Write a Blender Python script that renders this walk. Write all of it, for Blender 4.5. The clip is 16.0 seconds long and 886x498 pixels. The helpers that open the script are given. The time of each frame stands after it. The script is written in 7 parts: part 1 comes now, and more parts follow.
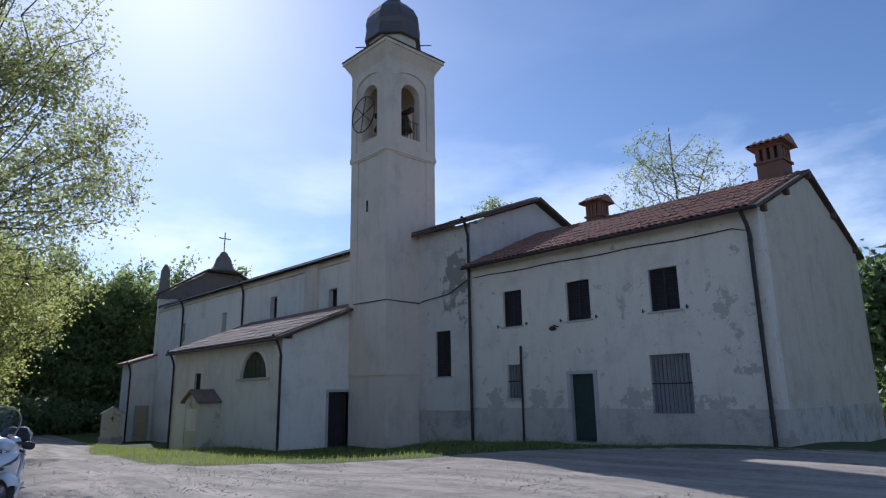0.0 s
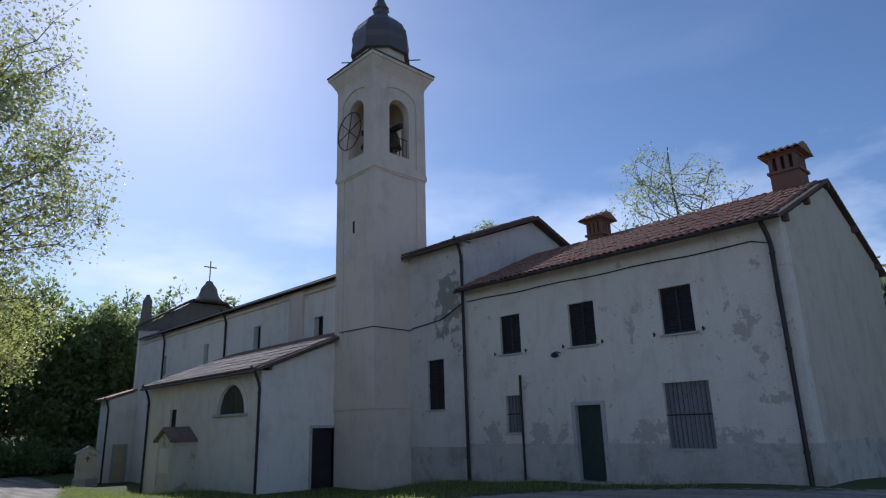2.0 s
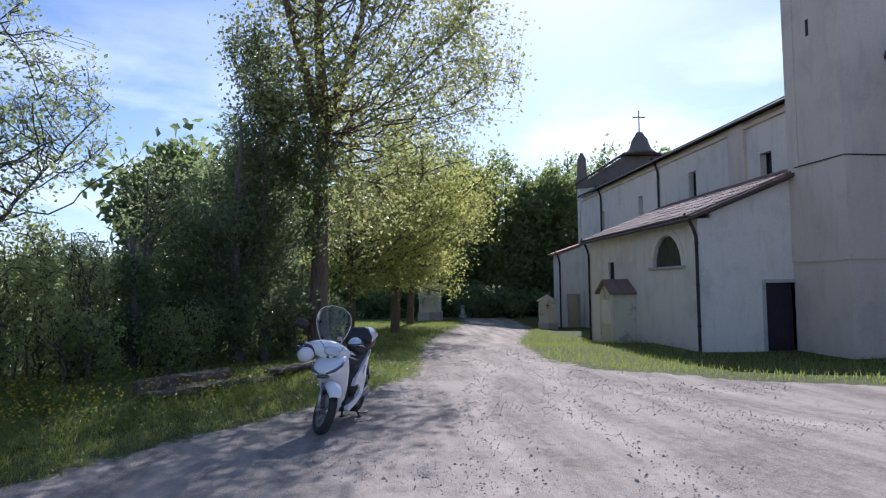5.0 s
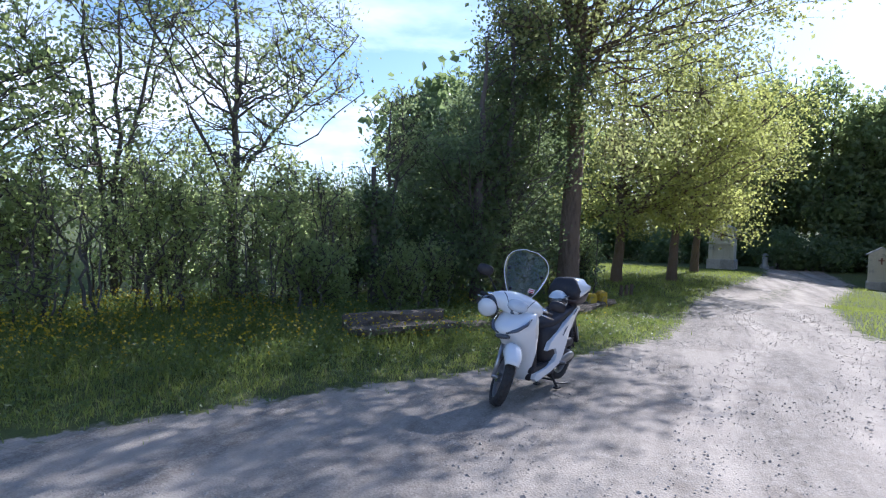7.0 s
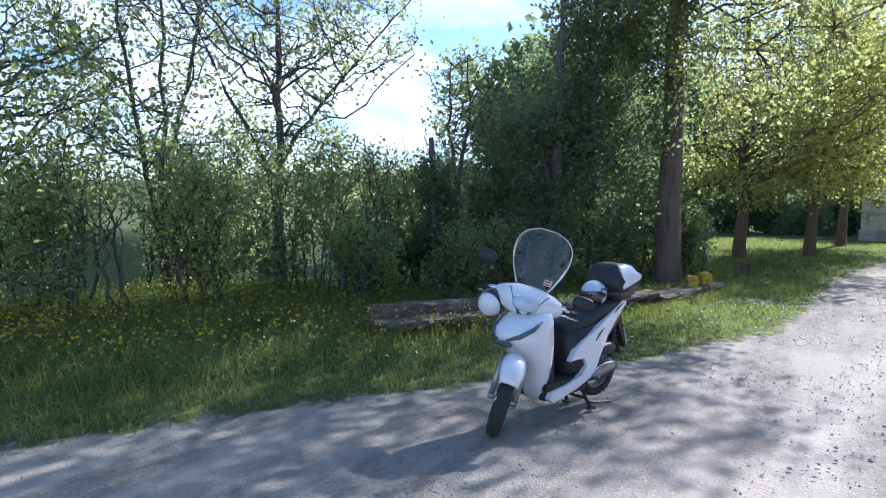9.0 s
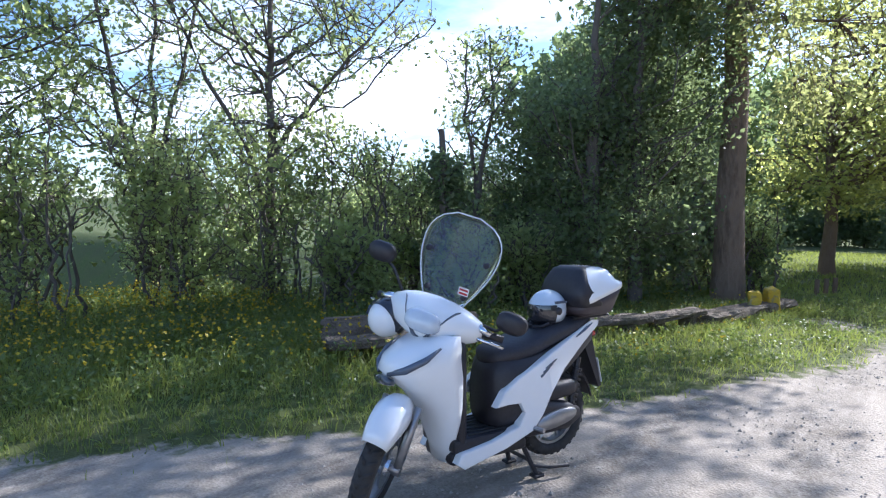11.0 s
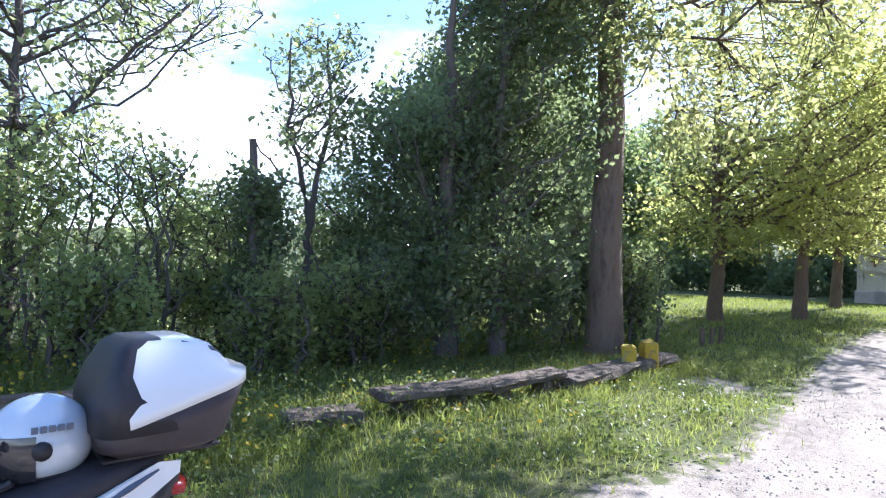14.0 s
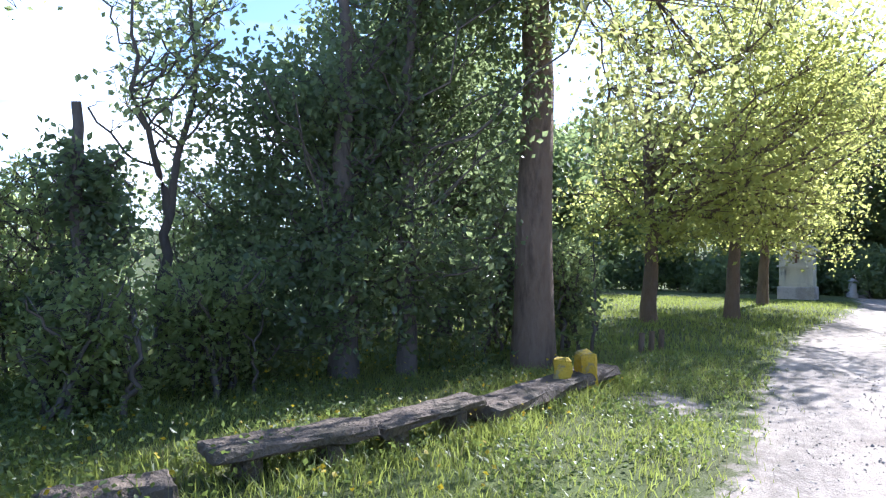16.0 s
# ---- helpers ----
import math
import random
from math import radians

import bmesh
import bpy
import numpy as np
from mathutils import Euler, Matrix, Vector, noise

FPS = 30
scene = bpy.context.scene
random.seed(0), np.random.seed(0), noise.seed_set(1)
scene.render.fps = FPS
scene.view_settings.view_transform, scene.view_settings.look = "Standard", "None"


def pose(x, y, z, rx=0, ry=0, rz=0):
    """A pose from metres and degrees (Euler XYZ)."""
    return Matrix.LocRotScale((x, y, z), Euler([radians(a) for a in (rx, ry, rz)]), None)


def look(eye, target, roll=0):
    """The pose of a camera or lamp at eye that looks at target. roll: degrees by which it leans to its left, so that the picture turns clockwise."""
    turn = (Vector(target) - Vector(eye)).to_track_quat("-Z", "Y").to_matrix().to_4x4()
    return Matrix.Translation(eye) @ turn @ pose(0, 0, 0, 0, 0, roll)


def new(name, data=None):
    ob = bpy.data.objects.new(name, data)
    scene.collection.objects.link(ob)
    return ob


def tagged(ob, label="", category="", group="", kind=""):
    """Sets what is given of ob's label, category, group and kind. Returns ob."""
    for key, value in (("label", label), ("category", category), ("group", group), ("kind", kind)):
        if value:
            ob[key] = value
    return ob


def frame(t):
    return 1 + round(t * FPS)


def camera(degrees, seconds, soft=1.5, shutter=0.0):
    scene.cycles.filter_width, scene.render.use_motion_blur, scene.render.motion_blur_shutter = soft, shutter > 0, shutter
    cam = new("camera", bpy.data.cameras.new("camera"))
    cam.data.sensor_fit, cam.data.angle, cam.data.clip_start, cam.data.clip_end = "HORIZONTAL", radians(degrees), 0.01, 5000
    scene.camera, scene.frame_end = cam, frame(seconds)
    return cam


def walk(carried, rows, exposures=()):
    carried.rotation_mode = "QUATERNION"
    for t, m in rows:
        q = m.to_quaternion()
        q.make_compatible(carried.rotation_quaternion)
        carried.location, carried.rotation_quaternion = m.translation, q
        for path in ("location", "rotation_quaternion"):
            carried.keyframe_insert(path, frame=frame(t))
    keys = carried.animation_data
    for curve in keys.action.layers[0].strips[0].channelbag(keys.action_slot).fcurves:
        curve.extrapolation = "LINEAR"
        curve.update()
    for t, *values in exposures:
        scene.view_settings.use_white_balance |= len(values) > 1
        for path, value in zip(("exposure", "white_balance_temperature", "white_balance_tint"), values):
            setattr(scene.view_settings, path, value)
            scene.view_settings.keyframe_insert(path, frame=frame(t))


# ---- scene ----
cam = camera(69.9, 16.0, soft=1.2)
PATH = [
    (0, (0.265, 0.352, 1.655), (-1.15, 1.693, 2.101), -0.9),
    (0.5, (0.003, 0.765, 1.681), (-1.398, 2.081, 2.232), -1.5),
    (1, (-0.206, 0.971, 1.704), (-1.637, 2.252, 2.262), -1.8),
    (1.5, (-0.451, 1.267, 1.715), (-1.891, 2.542, 2.262), 0.0),
    (2, (-0.852, 1.6, 1.752), (-2.239, 2.937, 2.289), -1.7),
    (2.5, (-1.138, 1.839, 1.816), (-2.595, 3.106, 2.337), -1.9),
    (3, (-1.356, 2.123, 1.726), (-2.95, 3.243, 2.177), 0.2),
    (3.5, (-1.73, 2.369, 1.749), (-3.289, 3.523, 2.234), -1.3),
    (4, (-2.044, 2.615, 1.831), (-3.818, 3.478, 2.159), -1.3),
    (4.5, (-2.472, 2.903, 1.824), (-4.409, 3.356, 2.027), 0.0),
    (5, (-2.901, 3.093, 1.814), (-4.89, 3.265, 1.933), -0.8),
    (5.2, (-3.059, 3.199, 1.803), (-5.056, 3.261, 1.888), -1.0),
    (7.3, (-5.18, 4.085, 1.868), (-7.027, 3.319, 1.796), 0.9),
    (7.5, (-5.385, 4.154, 1.886), (-7.231, 3.387, 1.83), -0.3),
    (8, (-5.859, 4.323, 1.88), (-7.635, 3.408, 1.785), 1.8),
    (8.5, (-6.311, 4.396, 1.828), (-8.058, 3.426, 1.762), 2.6),
    (8.7, (-6.489, 4.421, 1.838), (-8.212, 3.414, 1.714), 0.9),
    (10.8, (-8.606, 4.599, 1.587), (-10.147, 3.328, 1.494), -0.5),
    (11, (-8.78, 4.587, 1.577), (-10.324, 3.321, 1.463), -0.1),
    (11.5, (-9.172, 4.601, 1.549), (-10.619, 3.227, 1.414), -2.4),
    (12, (-9.556, 4.551, 1.531), (-10.919, 3.124, 1.206), -2.2),
    (12.5, (-9.982, 4.487, 1.532), (-11.412, 3.118, 1.252), -1.3),
    (13, (-10.462, 4.527, 1.525), (-11.942, 3.207, 1.261), 0.3),
    (13.5, (-10.914, 4.473, 1.487), (-12.568, 3.356, 1.368), 2.5),
    (14, (-11.359, 4.363, 1.481), (-13.06, 3.311, 1.498), 0.9),
    (14.5, (-11.795, 4.208, 1.465), (-13.529, 3.212, 1.471), 0.3),
    (15, (-12.212, 4.065, 1.438), (-13.98, 3.131, 1.473), -0.4),
    (15.5, (-12.661, 3.962, 1.428), (-14.372, 2.928, 1.446), 0.3),
    (16, (-13.107, 3.84, 1.399), (-14.91, 2.975, 1.428), 0.1),
]
walk(cam, [(t, look(eye, target, roll)) for t, eye, target, roll in PATH],
     exposures=[(0, 0.2, 5380, 15), (1.5, 0.0, 5380, 15), (3.5, 0.08, 5530, 17), (4.2, 0.35, 5570, 20), (5, 0.55, 5550, 21), (7.5, 1.12, 5350, 16), (11, 1.5, 5500, 14), (12, 1.7, 5750, 15), (13, 1.9, 5680, 18), (14, 1.9, 5450, 18), (15, 1.6, 5300, 17), (15.5, 1.45, 5300, 17), (16, 1.85, 5400, 18)])

# ---- world and sun ----
SUN_AZ, SUN_EL = 163.0, 36.5
SUN_DIR = Vector((math.cos(radians(SUN_AZ)) * math.cos(radians(SUN_EL)),
                  math.sin(radians(SUN_AZ)) * math.cos(radians(SUN_EL)), math.sin(radians(SUN_EL))))
world = bpy.data.worlds.new("sky")
scene.world = world
world.use_nodes = True
wn, wl = world.node_tree.nodes, world.node_tree.links
wbg = wn["Background"]
wsky = wn.new("ShaderNodeTexSky")
wsky.sky_type = "NISHITA"
wsky.sun_disc = False
wsky.sun_elevation = radians(SUN_EL)
wsky.sun_rotation = radians(90.0 - SUN_AZ)
wsky.air_density, wsky.dust_density, wsky.ozone_density = 1.0, 0.5, 2.5
wtc = wn.new("ShaderNodeTexCoord")
wmap = wn.new("ShaderNodeMapping")
wmap.inputs["Scale"].default_value = (1.0, 1.0, 3.2)
wnoise = wn.new("ShaderNodeTexNoise")
wnoise.inputs["Scale"].default_value = 2.6
wnoise.inputs["Detail"].default_value = 7.0
wnoise.inputs["Roughness"].default_value = 0.55
wramp = wn.new("ShaderNodeValToRGB")
wramp.color_ramp.elements[0].position, wramp.color_ramp.elements[1].position = 0.45, 0.64
wsep = wn.new("ShaderNodeSeparateXYZ")
wband = wn.new("ShaderNodeMapRange")
wband.inputs["From Min"].default_value, wband.inputs["From Max"].default_value = 0.42, 0.16
wband.inputs["To Min"].default_value, wband.inputs["To Max"].default_value = 0.04, 1.0
wmul = wn.new("ShaderNodeMath")
wmul.operation = "MULTIPLY"
wmix = wn.new("ShaderNodeMixRGB")
wmix.inputs["Color2"].default_value = (10.0, 10.4, 11.0, 1)
wl.new(wtc.outputs["Generated"], wmap.inputs["Vector"])
wl.new(wmap.outputs[0], wnoise.inputs["Vector"])
wl.new(wnoise.outputs["Fac"], wramp.inputs[0])
wl.new(wtc.outputs["Generated"], wsep.inputs[0])
wl.new(wsep.outputs["Z"], wband.inputs["Value"])
wl.new(wramp.outputs[0], wmul.inputs[0])
wl.new(wband.outputs[0], wmul.inputs[1])
wl.new(wmul.outputs[0], wmix.inputs["Fac"])
wl.new(wsky.outputs[0], wmix.inputs["Color1"])
wl.new(wmix.outputs[0], wbg.inputs["Color"])
wbg.inputs["Strength"].default_value = 0.09

sun = new("sun", bpy.data.lights.new("sun", "SUN"))
sun.data.energy, sun.data.angle, sun.data.color = 4.0, radians(0.53), (1.0, 0.94, 0.84)
sun.matrix_world = look(tuple(SUN_DIR * 60.0), (0, 0, 0))


# ---- materials ----
def rgb(c):
    return (c[0], c[1], c[2], 1.0)


def base_mat(name, rough=0.8, metal=0.0):
    m = bpy.data.materials.new(name)
    m.use_nodes = True
    b = m.node_tree.nodes["Principled BSDF"]
    b.inputs["Roughness"].default_value, b.inputs["Metallic"].default_value = rough, metal
    return m, m.node_tree.nodes, m.node_tree.links, b


def coords(n, l, scale=(1, 1, 1)):
    tc, mp = n.new("ShaderNodeTexCoord"), n.new("ShaderNodeMapping")
    mp.inputs["Scale"].default_value = scale
    l.new(tc.outputs["Object"], mp.inputs["Vector"])
    return mp.outputs[0]


def noise_fac(n, l, vec, scale, lo, hi, detail=6.0, rough=0.6):
    t, r = n.new("ShaderNodeTexNoise"), n.new("ShaderNodeMapRange")
    t.inputs["Scale"].default_value, t.inputs["Detail"].default_value, t.inputs["Roughness"].default_value = scale, detail, rough
    r.inputs["From Min"].default_value, r.inputs["From Max"].default_value = lo, hi
    if vec is not None:
        l.new(vec, t.inputs["Vector"])
    l.new(t.outputs["Fac"], r.inputs["Value"])
    return r.outputs[0]


def mix(n, l, fac, a, b, how="MIX"):
    x = n.new("ShaderNodeMixRGB")
    x.blend_type = how
    for sock, v in (("Fac", fac), ("Color1", a), ("Color2", b)):
        if isinstance(v, (tuple, list)):
            x.inputs[sock].default_value = rgb(v)
        elif isinstance(v, (int, float)):
            x.inputs[sock].default_value = v
        else:
            l.new(v, x.inputs[sock])
    return x.outputs[0]


def bump(n, l, b, height, strength=0.4, dist=0.02):
    k = n.new("ShaderNodeBump")
    k.inputs["Strength"].default_value, k.inputs["Distance"].default_value = strength, dist
    l.new(height, k.inputs["Height"])
    l.new(k.outputs[0], b.inputs["Normal"])


def stained(name, base, second, third, big=0.5, small=9.0, rough=0.9, relief=0.35, dist=0.02, patch=(0.52, 0.62), grain=(0.35, 0.7), stretch=(1, 1, 1), spec=0.3):
    """A surface of one colour with patches of a second, fine grain of a third."""
    m, n, l, b = base_mat(name, rough)
    b.inputs["Specular IOR Level"].default_value = spec
    v = coords(n, l, stretch)
    f1 = noise_fac(n, l, v, big, patch[0], patch[1], 9.0, 0.68)
    f2 = noise_fac(n, l, v, small, grain[0], grain[1], 5.0)
    c = mix(n, l, f1, base, second)
    half = n.new("ShaderNodeMath")
    half.operation = "MULTIPLY"
    half.inputs[1].default_value = 0.45
    l.new(f2, half.inputs[0])
    c = mix(n, l, half.outputs[0], c, third)
    l.new(c, b.inputs["Base Color"])
    bump(n, l, b, f2, relief, dist)
    return m


def plaster(name, paint, bare, dirt, patch=(0.56, 0.6), scale=0.55, worn=()):
    """Old lime plaster: paint, flaked patches down to bare render, streaks of dirt.
    worn: places (x, y, z, rx, ry, rz, amount) where the paint has come off most."""
    m, n, l, b = base_mat(name, 0.92)
    b.inputs["Specular IOR Level"].default_value = 0.15
    v = coords(n, l)
    vs = coords(n, l, (1.0, 1.0, 0.22))
    tex = n.new("ShaderNodeTexNoise")
    tex.inputs["Scale"].default_value, tex.inputs["Detail"].default_value, tex.inputs["Roughness"].default_value = scale, 10.0, 0.72
    l.new(v, tex.inputs["Vector"])
    raw = tex.outputs["Fac"]
    for wx, wy, wz, rx, ry, rz, amount in worn:
        sub, div, far, near = n.new("ShaderNodeVectorMath"), n.new("ShaderNodeVectorMath"), n.new("ShaderNodeVectorMath"), n.new("ShaderNodeMapRange")
        sub.operation, div.operation, far.operation = "SUBTRACT", "DIVIDE", "LENGTH"
        sub.inputs[1].default_value, div.inputs[1].default_value = (wx, wy, wz), (rx, ry, rz)
        l.new(v, sub.inputs[0])
        l.new(sub.outputs[0], div.inputs[0])
        l.new(div.outputs[0], far.inputs[0])
        near.inputs["From Min"].default_value, near.inputs["From Max"].default_value = 1.0, 0.0
        near.inputs["To Max"].default_value = amount
        l.new(far.outputs["Value"], near.inputs["Value"])
        plus = n.new("ShaderNodeMath")
        plus.operation = "ADD"
        l.new(raw, plus.inputs[0])
        l.new(near.outputs[0], plus.inputs[1])
        raw = plus.outputs[0]
    cut = n.new("ShaderNodeMapRange")
    cut.inputs["From Min"].default_value, cut.inputs["From Max"].default_value = patch
    l.new(raw, cut.inputs["Value"])
    flake = cut.outputs[0]
    cloud = noise_fac(n, l, v, 0.85, 0.52, 0.74, 8.0, 0.66)
    streak = noise_fac(n, l, vs, 2.2, 0.52, 0.78, 7.0, 0.65)
    fine = noise_fac(n, l, v, 22.0, 0.3, 0.7, 4.0)
    c = mix(n, l, cloud, paint, tuple(p * 0.62 + d * 0.38 for p, d in zip(paint, dirt)))
    c = mix(n, l, streak, c, tuple(p * 0.6 + d * 0.4 for p, d in zip(paint, dirt)))
    c = mix(n, l, flake, c, bare)
    c = mix(n, l, 0.12, c, mix(n, l, fine, (0.2, 0.19, 0.17), (0.9, 0.9, 0.86)))
    l.new(c, b.inputs["Base Color"])
    h = n.new("ShaderNodeMath")
    h.operation = "SUBTRACT"
    l.new(fine, h.inputs[0])
    l.new(flake, h.inputs[1])
    bump(n, l, b, h.outputs[0], 0.35, 0.012)
    return m


def plain(name, c, rough=0.5, metal=0.0, var=0.12, scale=14.0, relief=0.0, coat=0.0):
    m, n, l, b = base_mat(name, rough, metal)
    f = noise_fac(n, l, coords(n, l), scale, 0.3, 0.7)
    l.new(mix(n, l, f, tuple(x * (1 - var) for x in c), tuple(min(1, x * (1 + var)) for x in c)), b.inputs["Base Color"])
    b.inputs["Coat Weight"].default_value = coat
    if relief:
        bump(n, l, b, f, relief, 0.004)
    return m


def varied(name, a, b2, c3, rough=0.85, scale=6.0, relief=0.3):
    """Pieces that differ one from another: colour by object and by island."""
    m, n, l, b = base_mat(name, rough)
    oi, ge = n.new("ShaderNodeObjectInfo"), n.new("ShaderNodeNewGeometry")
    add = n.new("ShaderNodeMath")
    add.operation = "ADD"
    l.new(oi.outputs["Random"], add.inputs[0])
    l.new(ge.outputs["Random Per Island"], add.inputs[1])
    fr = n.new("ShaderNodeMath")
    fr.operation = "FRACT"
    l.new(add.outputs[0], fr.inputs[0])
    f = noise_fac(n, l, coords(n, l), scale, 0.4, 0.65)
    c = mix(n, l, fr.outputs[0], a, b2)
    c = mix(n, l, f, c, c3)
    l.new(c, b.inputs["Base Color"])
    bump(n, l, b, f, relief, 0.01)
    return m


def leaf_mat(name, a, b2, sheen=0.5, through_col=None, trans=0.45):
    """Leaves: two greens by island, light shining through."""
    m = bpy.data.materials.new(name)
    m.use_nodes = True
    n, l = m.node_tree.nodes, m.node_tree.links
    b, out = n["Principled BSDF"], n["Material Output"]
    b.inputs["Roughness"].default_value = sheen
    b.inputs["Specular IOR Level"].default_value = 0.5
    ge = n.new("ShaderNodeNewGeometry")
    big = noise_fac(n, l, coords(n, l), 0.7, 0.35, 0.65, 3.0)
    c = mix(n, l, ge.outputs["Random Per Island"], a, b2)
    c = mix(n, l, big, c, tuple(x * 0.75 for x in a))
    l.new(c, b.inputs["Base Color"])
    tr, ms = n.new("ShaderNodeBsdfTranslucent"), n.new("ShaderNodeMixShader")
    l.new(mix(n, l, 0.55, c, through_col or b2), tr.inputs["Color"])
    ms.inputs[0].default_value = trans
    l.new(b.outputs[0], ms.inputs[1])
    l.new(tr.outputs[0], ms.inputs[2])
    l.new(ms.outputs[0], out.inputs["Surface"])
    return m


M_HOUSE = plaster("house_plaster", (0.67, 0.62, 0.53), (0.43, 0.385, 0.325), (0.29, 0.25, 0.20), (0.6, 0.64), 2.6,
                  ((-15.0, 17.2, 1.4, 0.7, 2, 0.55, 0.3), (-13.2, 17.2, 1.4, 0.6, 2, 0.6, 0.3), (-12.3, 17.2, 1.4, 0.4, 2, 0.5, 0.25), (-9.5, 17.2, 1.45, 0.7, 2, 0.5, 0.27), (-9.6, 17.2, 4.4, 0.6, 2, 0.7, 0.13),
                   (-6.7, 17.2, 3.9, 1.1, 2, 1.5, 0.12), (-7.3, 17.2, 1.3, 1.6, 2, 0.4, 0.2), (-6.3, 17.2, 2.4, 0.7, 2, 0.9, 0.1)))
# Gable end: darker, warmer beige than the front walls, with patches and streaks.
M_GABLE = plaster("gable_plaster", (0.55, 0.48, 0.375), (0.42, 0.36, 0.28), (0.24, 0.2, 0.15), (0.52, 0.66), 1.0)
M_PLINTH = plaster("plinth_render", (0.48, 0.44, 0.385), (0.30, 0.27, 0.225), (0.14, 0.13, 0.115), (0.5, 0.6), 0.9)
M_CHURCH = plaster("church_plaster", (0.77, 0.715, 0.62), (0.47, 0.45, 0.40), (0.28, 0.27, 0.23), (0.6, 0.68), 0.6)
M_CHOIR = plaster("choir_plaster", (0.60, 0.565, 0.51), (0.24, 0.225, 0.19), (0.18, 0.18, 0.16), (0.61, 0.66), 2.8,
                  ((-16.9, 17.2, 6.1, 0.9, 2, 1.7, 0.3), (-17.4, 17.2, 4.9, 0.7, 2, 0.7, 0.14), (-16.4, 17.2, 5.0, 0.4, 2, 2.2, 0.1)))
M_TOWER = plaster("tower_plaster", (0.69, 0.585, 0.475), (0.54, 0.49, 0.42), (0.26, 0.24, 0.2), (0.58, 0.72), 0.4)
M_SHRINE = plaster("shrine_plaster", (0.62, 0.57, 0.42), (0.34, 0.32, 0.25), (0.2, 0.19, 0.14), (0.55, 0.62), 1.4)
M_TILE = varied("clay_tile", (0.38, 0.15, 0.08), (0.27, 0.12, 0.07), (0.17, 0.12, 0.09))
M_TILE_OLD = varied("weathered_tile", (0.29, 0.18, 0.13), (0.23, 0.145, 0.11), (0.15, 0.12, 0.10))
M_ROOFBED = stained("roof_boards", (0.10, 0.07, 0.055), (0.06, 0.045, 0.04), (0.15, 0.10, 0.08), 1.2, 14.0)
M_BRICK = stained("chimney_brick", (0.23, 0.115, 0.08), (0.17, 0.115, 0.09), (0.16, 0.11, 0.09), 2.0, 16.0)
M_IRON = plain("dark_iron", (0.035, 0.03, 0.03), 0.55, 0.4, 0.3)
M_COPPER = stained("old_copper_sheet", (0.085, 0.07, 0.065), (0.06, 0.06, 0.058), (0.13, 0.11, 0.1), 1.6, 9.0, 0.42, 0.2, 0.01, spec=0.6)
M_SHUTTER = stained("dark_shutter_wood", (0.035, 0.03, 0.034), (0.05, 0.042, 0.045), (0.02, 0.018, 0.02), 2.0, 30.0, 0.6)
M_GREENDOOR = stained("green_door_paint", (0.03, 0.055, 0.05), (0.045, 0.065, 0.055), (0.02, 0.03, 0.028), 1.5, 26.0, 0.45)
M_DARKDOOR = stained("purple_brown_door", (0.035, 0.026, 0.034), (0.05, 0.035, 0.04), (0.02, 0.016, 0.02), 1.5, 26.0, 0.5)
M_GLASSDARK = plain("dim_pane", (0.05, 0.055, 0.06), 0.12, 0.0, 0.2, 3.0)
M_CURTAIN = stained("grey_shutter_boards", (0.22, 0.22, 0.23), (0.16, 0.16, 0.165), (0.3, 0.3, 0.3), 1.0, 20.0, 0.8)
M_STONE = stained("sill_stone", (0.42, 0.41, 0.39), (0.3, 0.29, 0.27), (0.5, 0.49, 0.46), 1.5, 18.0)
# Near-black colour that stands in for the shade inside hollows.
M_HOLLOWSHADE = plain("interior_dark", (0.03, 0.03, 0.03), 0.95)
M_FINIAL = stained("weathered_brown_stone", (0.19, 0.155, 0.13), (0.13, 0.11, 0.095), (0.26, 0.22, 0.18), 1.2, 10.0)
M_BRONZE = plain("bell_bronze", (0.10, 0.08, 0.05), 0.45, 0.8)


# ---- mesh helpers ----
def world_of(ob):
    """Where an object stands, before the scene has been evaluated."""
    up = world_of(ob.parent) @ ob.matrix_parent_inverse if ob.parent else Matrix.Identity(4)
    return up @ ob.matrix_basis


def held(ob, parent):
    """Makes ob a part of parent without moving it."""
    if parent:
        ob.parent = parent
        ob.matrix_parent_inverse = world_of(parent).inverted()
    return ob


def finish(name, bm, material, parent=None, label="", smooth=False):
    bmesh.ops.recalc_face_normals(bm, faces=bm.faces[:])
    me = bpy.data.meshes.new(name)
    bm.to_mesh(me)
    bm.free()
    if smooth:
        me.polygons.foreach_set("use_smooth", [True] * len(me.polygons))
    me.materials.append(material)
    ob = new(name, me)
    held(ob, parent)
    if label:
        tagged(ob, label)
    return ob


def part(name, bm, material, parent, label="", smooth=False):
    return finish(name, bm, material, parent, label, smooth)


def from_arrays(name, verts, faces, material, parent=None, label="", smooth=False):
    """verts (n,3), faces (m,k): a quick mesh."""
    verts, faces = np.asarray(verts, dtype=np.float32), np.asarray(faces, dtype=np.int32)
    me = bpy.data.meshes.new(name)
    me.vertices.add(len(verts))
    me.vertices.foreach_set("co", verts.ravel())
    k = faces.shape[1]
    me.loops.add(faces.size)
    me.loops.foreach_set("vertex_index", faces.ravel())
    me.polygons.add(len(faces))
    me.polygons.foreach_set("loop_start", np.arange(0, faces.size, k, dtype=np.int32))
    me.polygons.foreach_set("loop_total", np.full(len(faces), k, dtype=np.int32))
    me.polygons.foreach_set("use_smooth", np.full(len(faces), smooth, dtype=bool))
    me.update(calc_edges=True)
    me.materials.append(material)
    ob = new(name, me)
    held(ob, parent)
    if label:
        tagged(ob, label)
    return ob


